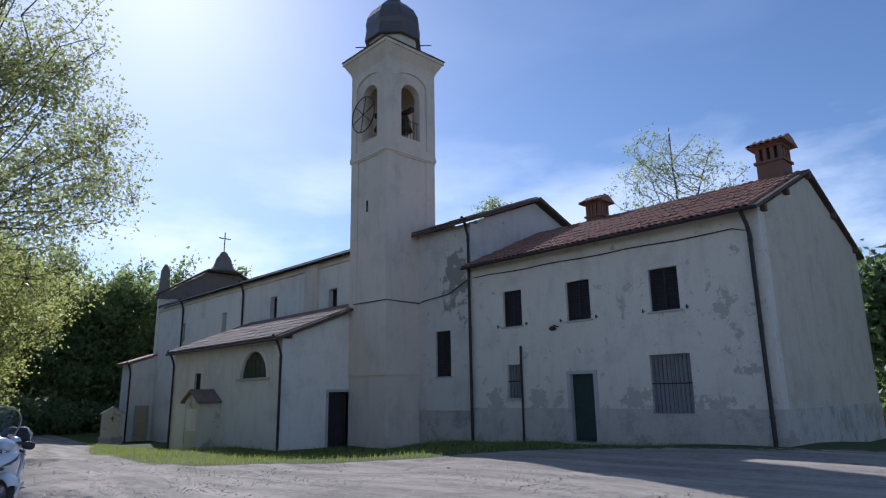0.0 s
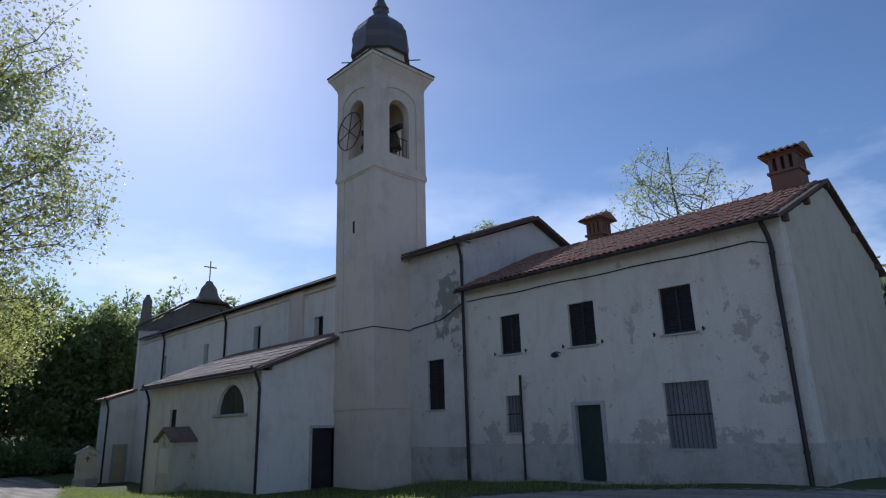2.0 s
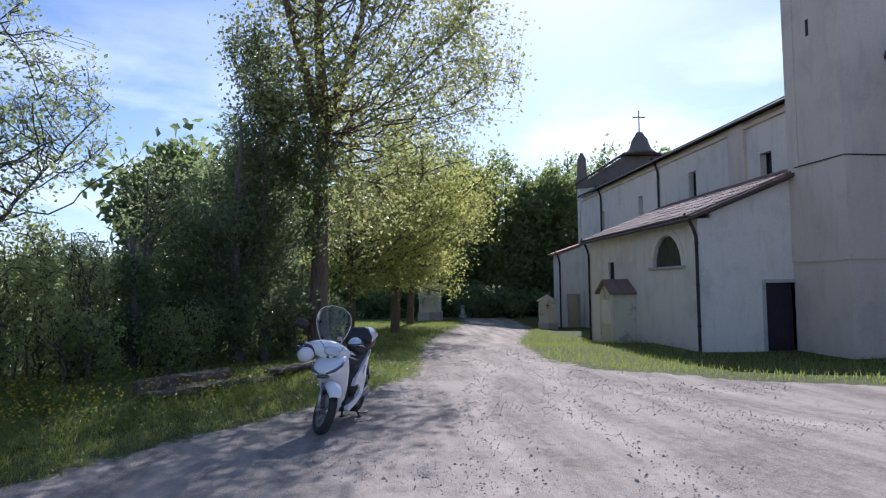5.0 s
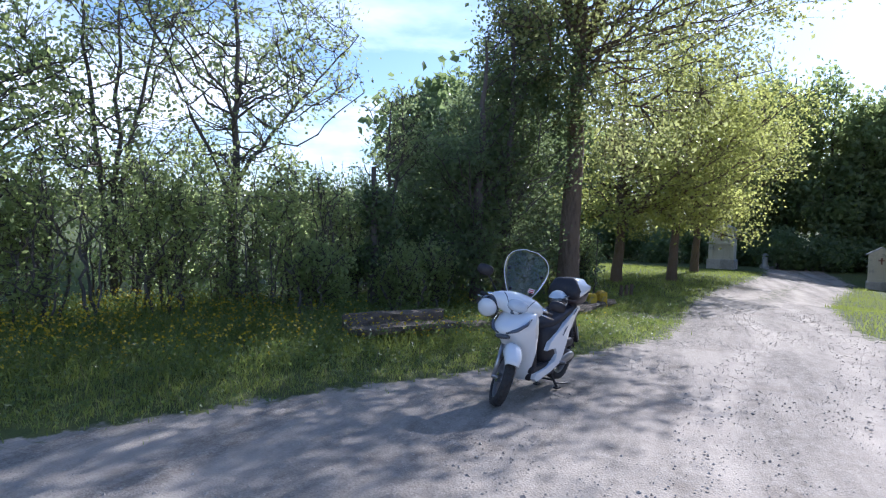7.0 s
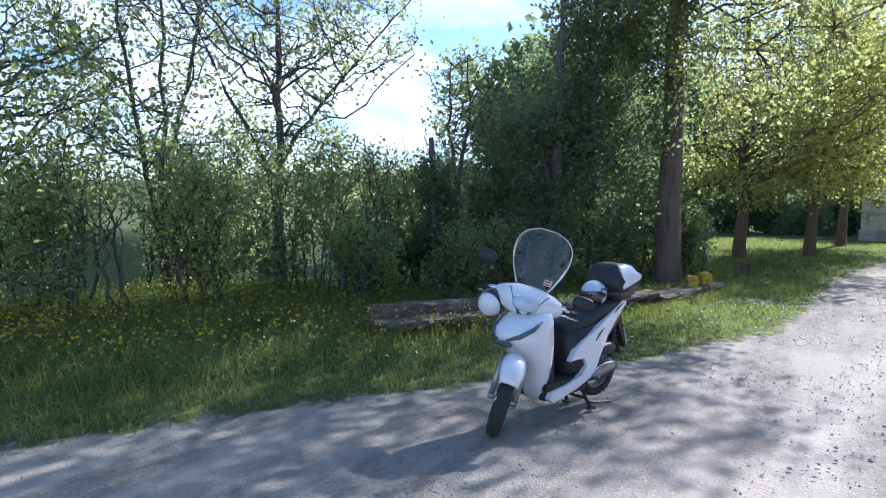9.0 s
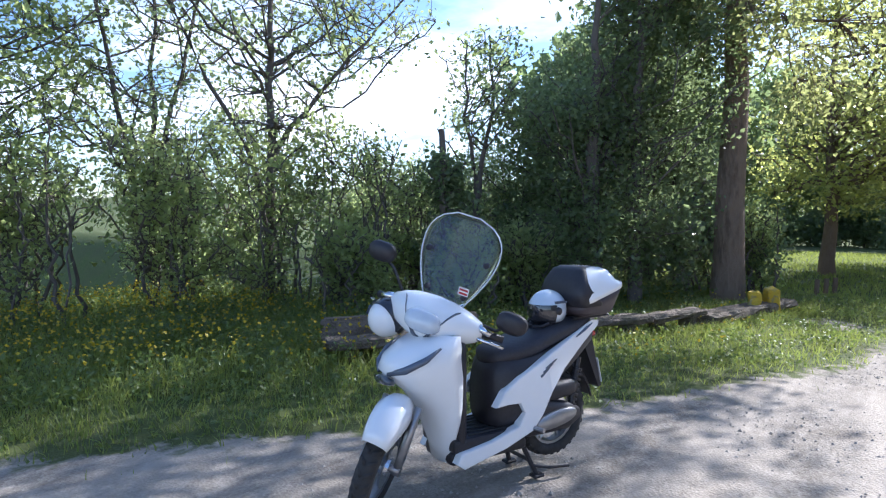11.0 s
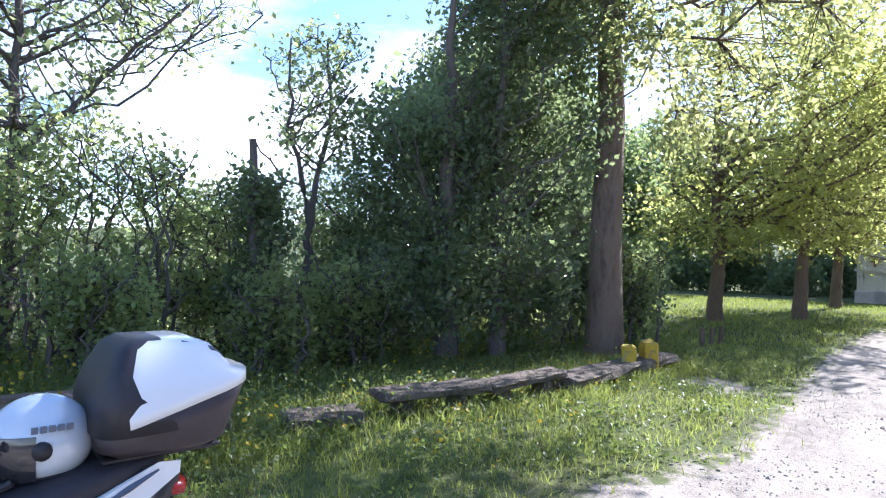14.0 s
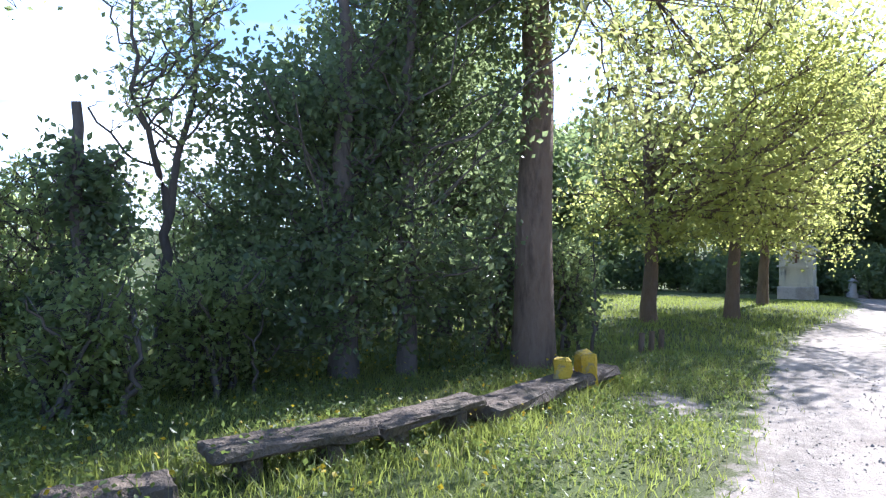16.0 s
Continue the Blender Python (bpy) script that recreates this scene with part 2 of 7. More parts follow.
def empty(name, at, label, category, group=""):
    ob = new(name)
    ob.empty_display_size = 0.3
    ob.location = at
    return tagged(ob, label, category, group)


def hexa(bm, p):
    """A solid from 8 corners: four below, four above, in the same order."""
    v = [bm.verts.new(q) for q in p]
    for f in ((0, 1, 2, 3), (7, 6, 5, 4), (0, 4, 5, 1), (1, 5, 6, 2), (2, 6, 7, 3), (3, 7, 4, 0)):
        bm.faces.new([v[i] for i in f])
    return v


def box(bm, x0, y0, z0, x1, y1, z1):
    return hexa(bm, [(x0, y0, z0), (x1, y0, z0), (x1, y1, z0), (x0, y1, z0), (x0, y0, z1), (x1, y0, z1), (x1, y1, z1), (x0, y1, z1)])


def soft_box(bm, x0, y0, z0, x1, y1, z1, r=0.02, seg=1):
    v = box(bm, x0, y0, z0, x1, y1, z1)
    e = list({e for q in v for e in q.link_edges})
    bmesh.ops.bevel(bm, geom=e, offset=r, segments=seg, affect="EDGES", profile=0.5)


def prism(bm, outline, axis, a, b):
    """Extrudes a polygon of (u, z) along the x or y axis from a to b."""
    put = (lambda u, z, d: (d, u, z)) if axis == "x" else (lambda u, z, d: (u, d, z))
    lo = [bm.verts.new(put(u, z, a)) for u, z in outline]
    hi = [bm.verts.new(put(u, z, b)) for u, z in outline]
    bm.faces.new(lo)
    bm.faces.new(hi[::-1])
    k = len(outline)
    for i in range(k):
        bm.faces.new((lo[i], lo[(i + 1) % k], hi[(i + 1) % k], hi[i]))


def tube(bm, pts, radii, sides=8, cap=True):
    """A round bar along points, with a radius at each."""
    pts = [Vector(p) for p in pts]
    if isinstance(radii, (int, float)):
        radii = [radii] * len(pts)
    rings = []
    for i, p in enumerate(pts):
        d = (pts[min(i + 1, len(pts) - 1)] - pts[max(i - 1, 0)]).normalized()
        q = d.to_track_quat("Z", "Y")
        rings.append([bm.verts.new(p + q @ Vector((math.cos(6.28319 * k / sides) * radii[i], math.sin(6.28319 * k / sides) * radii[i], 0))) for k in range(sides)])
    for a, b in zip(rings, rings[1:]):
        for k in range(sides):
            bm.faces.new((a[k], a[(k + 1) % sides], b[(k + 1) % sides], b[k]))
    if cap and sides > 2:
        bm.faces.new(rings[0][::-1])
        bm.faces.new(rings[-1])


def lathe(bm, profile, sides, at=(0, 0, 0), turn=0.0):
    """A turned solid: profile of (radius, z)."""
    rings = []
    for r, z in profile:
        rings.append([bm.verts.new((at[0] + r * math.cos(turn + 6.28319 * k / sides), at[1] + r * math.sin(turn + 6.28319 * k / sides), at[2] + z)) for k in range(sides)])
    for a, b in zip(rings, rings[1:]):
        for k in range(sides):
            bm.faces.new((a[k], a[(k + 1) % sides], b[(k + 1) % sides], b[k]))
    bm.faces.new(rings[0][::-1])
    bm.faces.new(rings[-1])


def south(y):
    """Maps (along, into, up) onto a wall that faces -y."""
    return lambda u, d, z: (u, y + d, z)


def east(x):
    """Maps (along, into, up) onto a wall that faces +x."""
    return lambda u, d, z: (x - d, u, z)


def slab(bm, put, u0, d0, z0, u1, d1, z1):
    hexa(bm, [put(u0, d0, z0), put(u1, d0, z0), put(u1, d1, z0), put(u0, d1, z0), put(u0, d0, z1), put(u1, d0, z1), put(u1, d1, z1), put(u0, d1, z1)])


def wall(bm, put, u0, u1, z0, z1, th, holes=()):
    """A wall with openings (u0, u1, z0, z1, arched) right through it."""
    us = sorted({u0, u1, *[h[0] for h in holes], *[h[1] for h in holes]})
    zs = sorted({z0, z1, *[h[2] for h in holes], *[h[3] for h in holes]})
    grid = {}

    def at(i, j, d):
        if (i, j, d) not in grid:
            grid[i, j, d] = bm.verts.new(put(us[i], th * d, zs[j]))
        return grid[i, j, d]

    def solid(i, j):
        if not (0 <= i < len(us) - 1 and 0 <= j < len(zs) - 1):
            return False
        a, c = (us[i] + us[i + 1]) / 2, (zs[j] + zs[j + 1]) / 2
        return not any(h[0] <= a <= h[1] and h[2] <= c <= h[3] for h in holes)

    for i in range(len(us) - 1):
        for j in range(len(zs) - 1):
            if not solid(i, j):
                continue
            for d in (0, 1):
                bm.faces.new((at(i, j, d), at(i + 1, j, d), at(i + 1, j + 1, d), at(i, j + 1, d)))
            for open_side, e, f in ((not solid(i, j - 1), (i, j), (i + 1, j)), (not solid(i, j + 1), (i, j + 1), (i + 1, j + 1)),
                                    (not solid(i - 1, j), (i, j), (i, j + 1)), (not solid(i + 1, j), (i + 1, j), (i + 1, j + 1))):
                if open_side:
                    bm.faces.new((at(*e, 0), at(*f, 0), at(*f, 1), at(*e, 1)))
    for h in holes:
        if len(h) > 4 and h[4]:
            r, cu = (h[1] - h[0]) / 2, (h[0] + h[1]) / 2
            zs0 = h[3] - r * h[4]
            arc = [(cu - r * math.cos(math.pi * i / 12), zs0 + (h[3] - zs0) * math.sin(math.pi * i / 12)) for i in range(13)]
            for p, q in zip(arc, arc[1:]):
                hexa(bm, [put(p[0], 0, p[1]), put(q[0], 0, q[1]), put(q[0], th, q[1]), put(p[0], th, p[1]),
                          put(p[0], 0, h[3]), put(q[0], 0, h[3]), put(q[0], th, h[3]), put(p[0], th, h[3])])
    bmesh.ops.remove_doubles(bm, verts=bm.verts[:], dist=0.0004)


# ---- ground ----
SPOTS = ((0.3, 0.3, 0.1), (-2.9, 3.1, 0.25), (-5.4, 4.2, 0.28), (-8.6, 4.6, 0.05), (-11, 2.2, 0.0), (-12.3, 2.6, 0.0), (-13, 4, -0.08), (-5.85, 17, 0.3), (-11.5, 17, 0.14),
         (-16, 17, 0.02), (-19.4, 15.4, -0.3), (-21.4, 12.4, -0.28), (-31.8, 12.4, -0.78), (-38, 12.5, -0.9), (-46, 15.4, -1.2), (-50, 6.8, -0.65), (-50, 14, -1.1),
         (-31.6, 1.35, -0.37), (-35.2, 3.4, -0.48), (-42.4, 4.4, -0.5), (-20.5, 3.2, -0.33), (-18.5, 3.8, -0.16), (-16, 1, -0.06), (-20.2, 1.9, -0.12), (-13, -2.6, 0.1),
         (-5.8, 26, 0.0), (5, 10, 0.3), (6, -4, 0.1), (-60, 8, -0.9), (-9, -1, 0.0), (-14, 9, -0.1), (-8, 11, 0.15))


def step01(a, b, x):
    t = np.clip((x - a) / (b - a), 0, 1)
    return t * t * (3 - 2 * t)


def height(x, y):
    x, y = np.asarray(x, dtype=float), np.asarray(y, dtype=float)
    top, low = 0.0, 1e-9
    for sx, sy, sz in SPOTS:
        w = 1.0 / ((x - sx) ** 2 + (y - sy) ** 2 + 2.0) ** 2
        top, low = top + w * sz, low + w
    z = top / low
    z = z - 9.0 * step01(-6.5, -40, y - 0.12 * (x + 15)) * step01(-34, -24, x)
    z = z + 9.0 * step01(-62, -130, x)
    return z


def lerp_table(rows, x):
    return np.interp(x, [r[0] for r in rows], [r[1] for r in rows])


EDGE_L = ((-70, 9.5), (-55, 9.3), (-45, 8.2), (-31, 5.1), (-22, 4.0), (-17.5, 3.75), (-13.9, 2.5), (-12.1, 1.4), (-10.5, 0.3), (-9, -0.65), (-6, -2.2), (0, -4.5), (10, -7))
EDGE_R = ((-70, 13.5), (-50, 13.2), (-43, 12.0), (-34, 9.6), (-27, 8.0), (-20, 7.3), (-17.2, 7.9), (-15.2, 9.6), (-12.5, 13.5), (-10, 15.6), (-5, 16.4), (0, 18.5), (12, 22))


def grassiness(x, y):
    """0 on the gravel, 1 in the grass."""
    left = step01(-0.35, 0.35, lerp_table(EDGE_L, x) - y)
    right = step01(-0.35, 0.45, y - lerp_table(EDGE_R, x))
    bare = 1 - 0.8 * step01(0.75, 0.1, np.hypot((x + 20.8) / 1.5, y - 3.05))
    mid = 0.35 * step01(0.55, 0.2, np.abs(y - 0.5 * (lerp_table(EDGE_L, x) + lerp_table(EDGE_R, x)))) * step01(-22, -30, x)
    return np.clip(np.maximum(np.maximum(left, right) * bare, mid), 0, 1)


def ground_axis(lo, hi, fine, far):
    out = list(np.arange(lo, hi, fine))
    s, a, b = fine, lo, hi
    while a > -far or b < far:
        s *= 1.28
        a, b = a - s, b + s
        out = [a] + out + [b]
    return np.array(out)


def m_ground():
    m, n, l, b = base_mat("gravel_and_turf", 0.95)
    b.inputs["Specular IOR Level"].default_value = 0.2
    v = coords(n, l)
    at = n.new("ShaderNodeAttribute")
    at.attribute_name = "turf"
    f_big = noise_fac(n, l, v, 0.45, 0.35, 0.68, 6.0)
    f_mid = noise_fac(n, l, v, 3.5, 0.35, 0.65, 6.0)
    f_fine = noise_fac(n, l, v, 42.0, 0.32, 0.68, 3.0)
    vor = n.new("ShaderNodeTexVoronoi")
    vor.inputs["Scale"].default_value = 55.0
    l.new(v, vor.inputs["Vector"])
    dirt = mix(n, l, f_big, (0.265, 0.217, 0.168), (0.185, 0.148, 0.112))
    dirt = mix(n, l, f_mid, dirt, (0.30, 0.248, 0.198))
    stone = mix(n, l, vor.outputs["Color"], (0.19, 0.165, 0.14), (0.42, 0.385, 0.34))
    dirt = mix(n, l, 0.45, dirt, stone)
    dirt = mix(n, l, 0.32, dirt, mix(n, l, f_fine, (0.13, 0.11, 0.09), (0.6, 0.55, 0.48)))
    f_scuff = noise_fac(n, l, coords(n, l, (0.75, 1.2, 1.0)), 7.0, 0.42, 0.62, 7.0, 0.72)
    dirt = mix(n, l, f_scuff, mix(n, l, 0.5, dirt, (0.12, 0.098, 0.075)), dirt)
    f_run = noise_fac(n, l, coords(n, l, (0.22, 1.5, 1.0)), 1.3, 0.4, 0.62, 6.0, 0.62)
    dirt = mix(n, l, f_run, dirt, mix(n, l, 0.75, dirt, (0.43, 0.37, 0.305)))
    f_damp = noise_fac(n, l, v, 0.9, 0.55, 0.72, 8.0, 0.7)
    dirt = mix(n, l, f_damp, dirt, mix(n, l, 0.7, dirt, (0.16, 0.125, 0.095)))
    lane = n.new("ShaderNodeAttribute")
    lane.attribute_name = "wheel"
    rub = n.new("ShaderNodeMath")
    rub.operation = "MULTIPLY"
    l.new(lane.outputs["Fac"], rub.inputs[0])
    l.new(noise_fac(n, l, v, 1.7, 0.3, 0.6, 7.0, 0.68), rub.inputs[1])
    dirt = mix(n, l, rub.outputs[0], dirt, (0.47, 0.405, 0.335))
    turf = mix(n, l, f_mid, (0.055, 0.085, 0.02), (0.10, 0.12, 0.035))
    turf = mix(n, l, f_big, turf, (0.085, 0.085, 0.04))
    turf = mix(n, l, 0.3, turf, mix(n, l, f_fine, (0.03, 0.045, 0.012), (0.14, 0.17, 0.05)))
    e = n.new("ShaderNodeMath")
    e.operation = "ADD"
    l.new(at.outputs["Fac"], e.inputs[0])
    e2 = n.new("ShaderNodeMapRange")
    e2.inputs["To Min"].default_value, e2.inputs["To Max"].default_value = -0.35, 0.35
    l.new(f_mid, e2.inputs["Value"])
    l.new(e2.outputs[0], e.inputs[1])
    e3 = n.new("ShaderNodeMapRange")
    e3.inputs["From Min"].default_value, e3.inputs["From Max"].default_value = 0.35, 0.65
    l.new(e.outputs[0], e3.inputs["Value"])
    l.new(mix(n, l, e3.outputs[0], dirt, turf), b.inputs["Base Color"])
    hsum = n.new("ShaderNodeMath")
    hsum.operation = "ADD"
    l.new(f_mid, hsum.inputs[0])
    l.new(vor.outputs["Distance"], hsum.inputs[1])
    bump(n, l, b, hsum.outputs[0], 0.5, 0.014)
    return m


GX, GY = ground_axis(-30, 4, 0.22, 2200), ground_axis(-6, 13, 0.22, 2200)
gxx, gyy = np.meshgrid(GX, GY)
rough_z = np.array([noise.noise((x * 0.6, y * 0.6, 0)) for x, y in zip(gxx.ravel(), gyy.ravel())]).reshape(gxx.shape) * 0.025
TRACK = ((-60, 11.2), (-43, 10.0), (-34, 7.6), (-27, 6.3), (-20, 5.9), (-17, 6.1), (-12, 5.2), (-7, 4.2), (0, 2.5), (10, 0.0))
BRANCH = ((-22, 6.0), (-19, 6.6), (-16, 7.6), (-13, 8.8), (-8, 10.0), (0, 11.2), (10, 12.0))
wander = 0.25 * np.sin(gxx * 0.55) + 0.12 * np.sin(gxx * 1.3 + 1)
lanes = sum(np.exp(-((gyy - lerp_table(TRACK, gxx) - wander - o) / 0.24) ** 2) for o in (-0.72, 0.72))
turning = sum(np.exp(-((gyy - lerp_table(BRANCH, gxx) - 0.6 * wander - o) / 0.2) ** 2) for o in (-0.8, 0.7)) * step01(-22, -18, gxx) * step01(4, -4, gxx)
lanes = np.clip(lanes + 0.7 * turning, 0, 1)
ruts = lanes * -0.03 * step01(-4, -9, gxx)
gz = height(gxx, gyy) + rough_z + ruts
nx, ny = len(GX), len(GY)
idx = np.arange(nx * ny).reshape(ny, nx)
gq = np.stack([idx[:-1, :-1], idx[:-1, 1:], idx[1:, 1:], idx[1:, :-1]], -1).reshape(-1, 4)
ground = from_arrays("ground", np.stack([gxx, gyy, gz], -1).reshape(-1, 3), gq, m_ground(), None, "", True)
ground.data.attributes.new("turf", "FLOAT", "POINT").data.foreach_set("value", grassiness(gxx, gyy).ravel().astype(np.float32))
ground.data.attributes.new("wheel", "FLOAT", "POINT").data.foreach_set("value", lanes.ravel().astype(np.float32))
tagged(ground, "pale gravel yard and dirt track between grassy verges", "ground", kind="structure")


def gh(x, y):
    return float(height(x, y))


# ---- tiles ----
def tile_arrays(length=0.46, r=0.095, thick=0.016, flat=0.75):
    """One barrel tile: along +y, arched in z."""
    k, v, f = 6, [], []
    for yy, rr in ((0, r), (length, r * 0.84)):
        for q in (rr, rr - thick):
            for i in range(k + 1):
                a = math.pi * i / k
                v.append((-math.cos(a) * q, yy, math.sin(a) * q * flat))
    n1 = k + 1
    for i in range(k):
        f.append((i, i + 1, 2 * n1 + i + 1, 2 * n1 + i))
        f.append((n1 + i + 1, n1 + i, 3 * n1 + i, 3 * n1 + i + 1))
        f.append((i + 1, i, n1 + i, n1 + i + 1))
    return np.array(v), np.array(f)


TV, TF = tile_arrays()


def tiled(parent, x0, x1, y_low, z_low, y_high, z_high, material, seed, pitch=0.205):
    """Courses of barrel tiles up a slope that rises with y; the eave course as pieces, the rest joined."""
    rnd = np.random.default_rng(seed)
    run = math.hypot(y_high - y_low, z_high - z_low)
    ang = math.atan2(z_high - z_low, y_high - y_low)
    rot = np.array([[1, 0, 0], [0, math.cos(ang), -math.sin(ang)], [0, math.sin(ang), math.cos(ang)]])
    cols, courses = int((x1 - x0) / pitch), int(run / 0.36)
    av, af = [], []
    me = bpy.data.meshes.new("tile")
    me.from_pydata([tuple(p) for p in TV @ rot.T], [], [tuple(int(i) for i in f) for f in TF])
    me.materials.append(material)
    for j in range(courses):
        for i in range(cols):
            s = j * 0.36 - 0.05 + rnd.normal(0, 0.012)
            at = np.array([x0 + (i + 0.5) * pitch + rnd.normal(0, 0.008), y_low + s * math.cos(ang), z_low + s * math.sin(ang) + 0.012 * (j % 2) + rnd.normal(0, 0.006)])
            if j == 0:
                ob = new("tile", me)
                ob.location = at
                held(ob, parent)
                ob.rotation_euler = (0, 0, rnd.normal(0, 0.03))
            else:
                tw = rnd.normal(0, 0.03)
                p = TV @ rot.T
                p = np.stack([p[:, 0] * math.cos(tw) - p[:, 1] * math.sin(tw), p[:, 0] * math.sin(tw) + p[:, 1] * math.cos(tw), p[:, 2]], -1)
                af.append(TF + len(TV) * len(av))
                av.append(p + at)
    ob = from_arrays("tiling", np.concatenate(av), np.concatenate(af), material, parent)
    tagged(ob, kind="stuff")


# ---- the farmhouse ----
HX0, HX1, HY, HYB, HR = -16.02, -5.62, 17.23, 26.0, 21.65
HE, HT = 6.3, 8.25
house = empty("farmhouse", (-11, HY, 0), "two-storey white plastered farmhouse with flaking walls and tiled roof", "house")
EYE_HOLES = ((-14.5, -13.66, 3.9, 5.15), (-11.8, -10.9, 3.87, 5.13), (-8.87, -7.98, 3.87, 5.1))
LOW_HOLES = ((-14.42, -13.8, 1.48, 2.6), (-9.05, -7.84, 1.04, 2.65))
DOOR_HOLE = (-11.9, -10.94, 0.18, 2.3)
bm = bmesh.new()
wall(bm, south(HY), HX0, HX1, 1.16, HE, 0.4, EYE_HOLES + (LOW_HOLES[0], (LOW_HOLES[1][0], LOW_HOLES[1][1], 1.16, LOW_HOLES[1][3])) + ((DOOR_HOLE[0], DOOR_HOLE[1], 1.16, DOOR_HOLE[3]),))
part("wall", bm, M_HOUSE, house)
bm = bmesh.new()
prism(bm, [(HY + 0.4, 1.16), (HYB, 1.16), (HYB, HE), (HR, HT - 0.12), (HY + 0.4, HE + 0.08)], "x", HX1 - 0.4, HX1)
part("wall", bm, M_GABLE, house, "darker beige gable wall with patchy plaster")
bm = bmesh.new()
box(bm, HX0, HYB - 0.4, -0.4, HX1 - 0.4, HYB, HE)
part("wall", bm, M_HOUSE, house)
bm = bmesh.new()
prism(bm, [(HY + 0.4, -0.3), (HYB - 0.4, -0.3), (HYB - 0.4, HE), (HR, HT - 0.12), (HY + 0.4, HE + 0.08)], "x", HX0 + 0.02, HX0 + 0.3)
part("wall", bm, M_HOUSE, house)
bm = bmesh.new()
wall(bm, south(HY - 0.035), HX0, HX1 + 0.035, -0.35, 1.16, 0.42, ((DOOR_HOLE[0], DOOR_HOLE[1], DOOR_HOLE[2], 1.16), (LOW_HOLES[1][0], LOW_HOLES[1][1], LOW_HOLES[1][2], 1.16)))
part("plinth", bm, M_PLINTH, house, "bare grey render plinth")
bm = bmesh.new()
box(bm, HX1 - 0.4, HY + 0.385, -0.35, HX1 + 0.035, HYB + 0.03, 1.16)
part("plinth", bm, M_PLINTH, house, "bare grey render plinth")
# unseen backing behind the openings, coloured dark in place of indoor shade
bm = bmesh.new()
box(bm, HX0 + 0.3, HY + 1.6, 0, HX1 - 0.4, HY + 1.7, HE)
part("dark_backing", bm, M_HOLLOWSHADE, house)

bm = bmesh.new()
RS = (HT - HE) / (HR - HY)
YE = HY - 0.4
ZE = HE - 0.4 * RS + 0.03
prism(bm, [(YE, ZE), (HR, HT), (HR, HT + 0.1), (YE, ZE + 0.1)], "x", HX0 - 0.12, HX1 + 0.14)
YB2, ZB2 = HYB + 0.45, HE - 0.45 * RS
prism(bm, [(HR, HT), (YB2, ZB2), (YB2, ZB2 + 0.1), (HR, HT + 0.1)], "x", HX0 - 0.12, HX1 + 0.14)
roof = part("roof", bm, M_ROOFBED, house, "tiled roof with dark boarded eaves")
tiled(roof, HX0 - 0.1, HX1 + 0.13, YE, ZE + 0.1, HR, HT + 0.1, M_TILE, 3)
for yy in (HY + 0.25, HY + 2.2, HR, HR + 2.1, HYB - 0.25):
    z = HT - abs(HR - yy) * RS
    bm = bmesh.new()
    box(bm, HX1 - 0.05, yy - 0.09, z - 0.2, HX1 + 0.13, yy + 0.09, z - 0.01)
    part("purlin", bm, M_ROOFBED, house)
bm = bmesh.new()
tube(bm, [(HX0 - 0.1, YE - 0.04, ZE + 0.03), (HX1 + 0.14, YE - 0.04, ZE + 0.05)], 0.05, 8)
part("gutter", bm, M_IRON, house)


def pipe(parent, x, y, z_top, z_bot, y_eave, r=0.055):
    """A drainpipe that swings back from the gutter to the wall."""
    bm = bmesh.new()
    tube(bm, [(x - 0.12, y_eave, z_top + 0.35), (x - 0.09, y_eave + 0.12, z_top + 0.2), (x - 0.02, y - 0.14, z_top - 0.15), (x, y - 0.08, z_top - 0.4), (x, y - 0.08, z_bot)], r, 8)
    for k in range(3):
        z = z_bot + 0.8 + k * (z_top - z_bot - 1.4) / 2
        tube(bm, [(x, y - 0.08, z), (x, y - 0.08, z + 0.05)], r * 1.35, 8)
    part("drainpipe", bm, M_IRON, parent, "dark iron drainpipe")


pipe(house, HX1 - 0.24, HY - 0.035, 6.0, 0.15, YE)


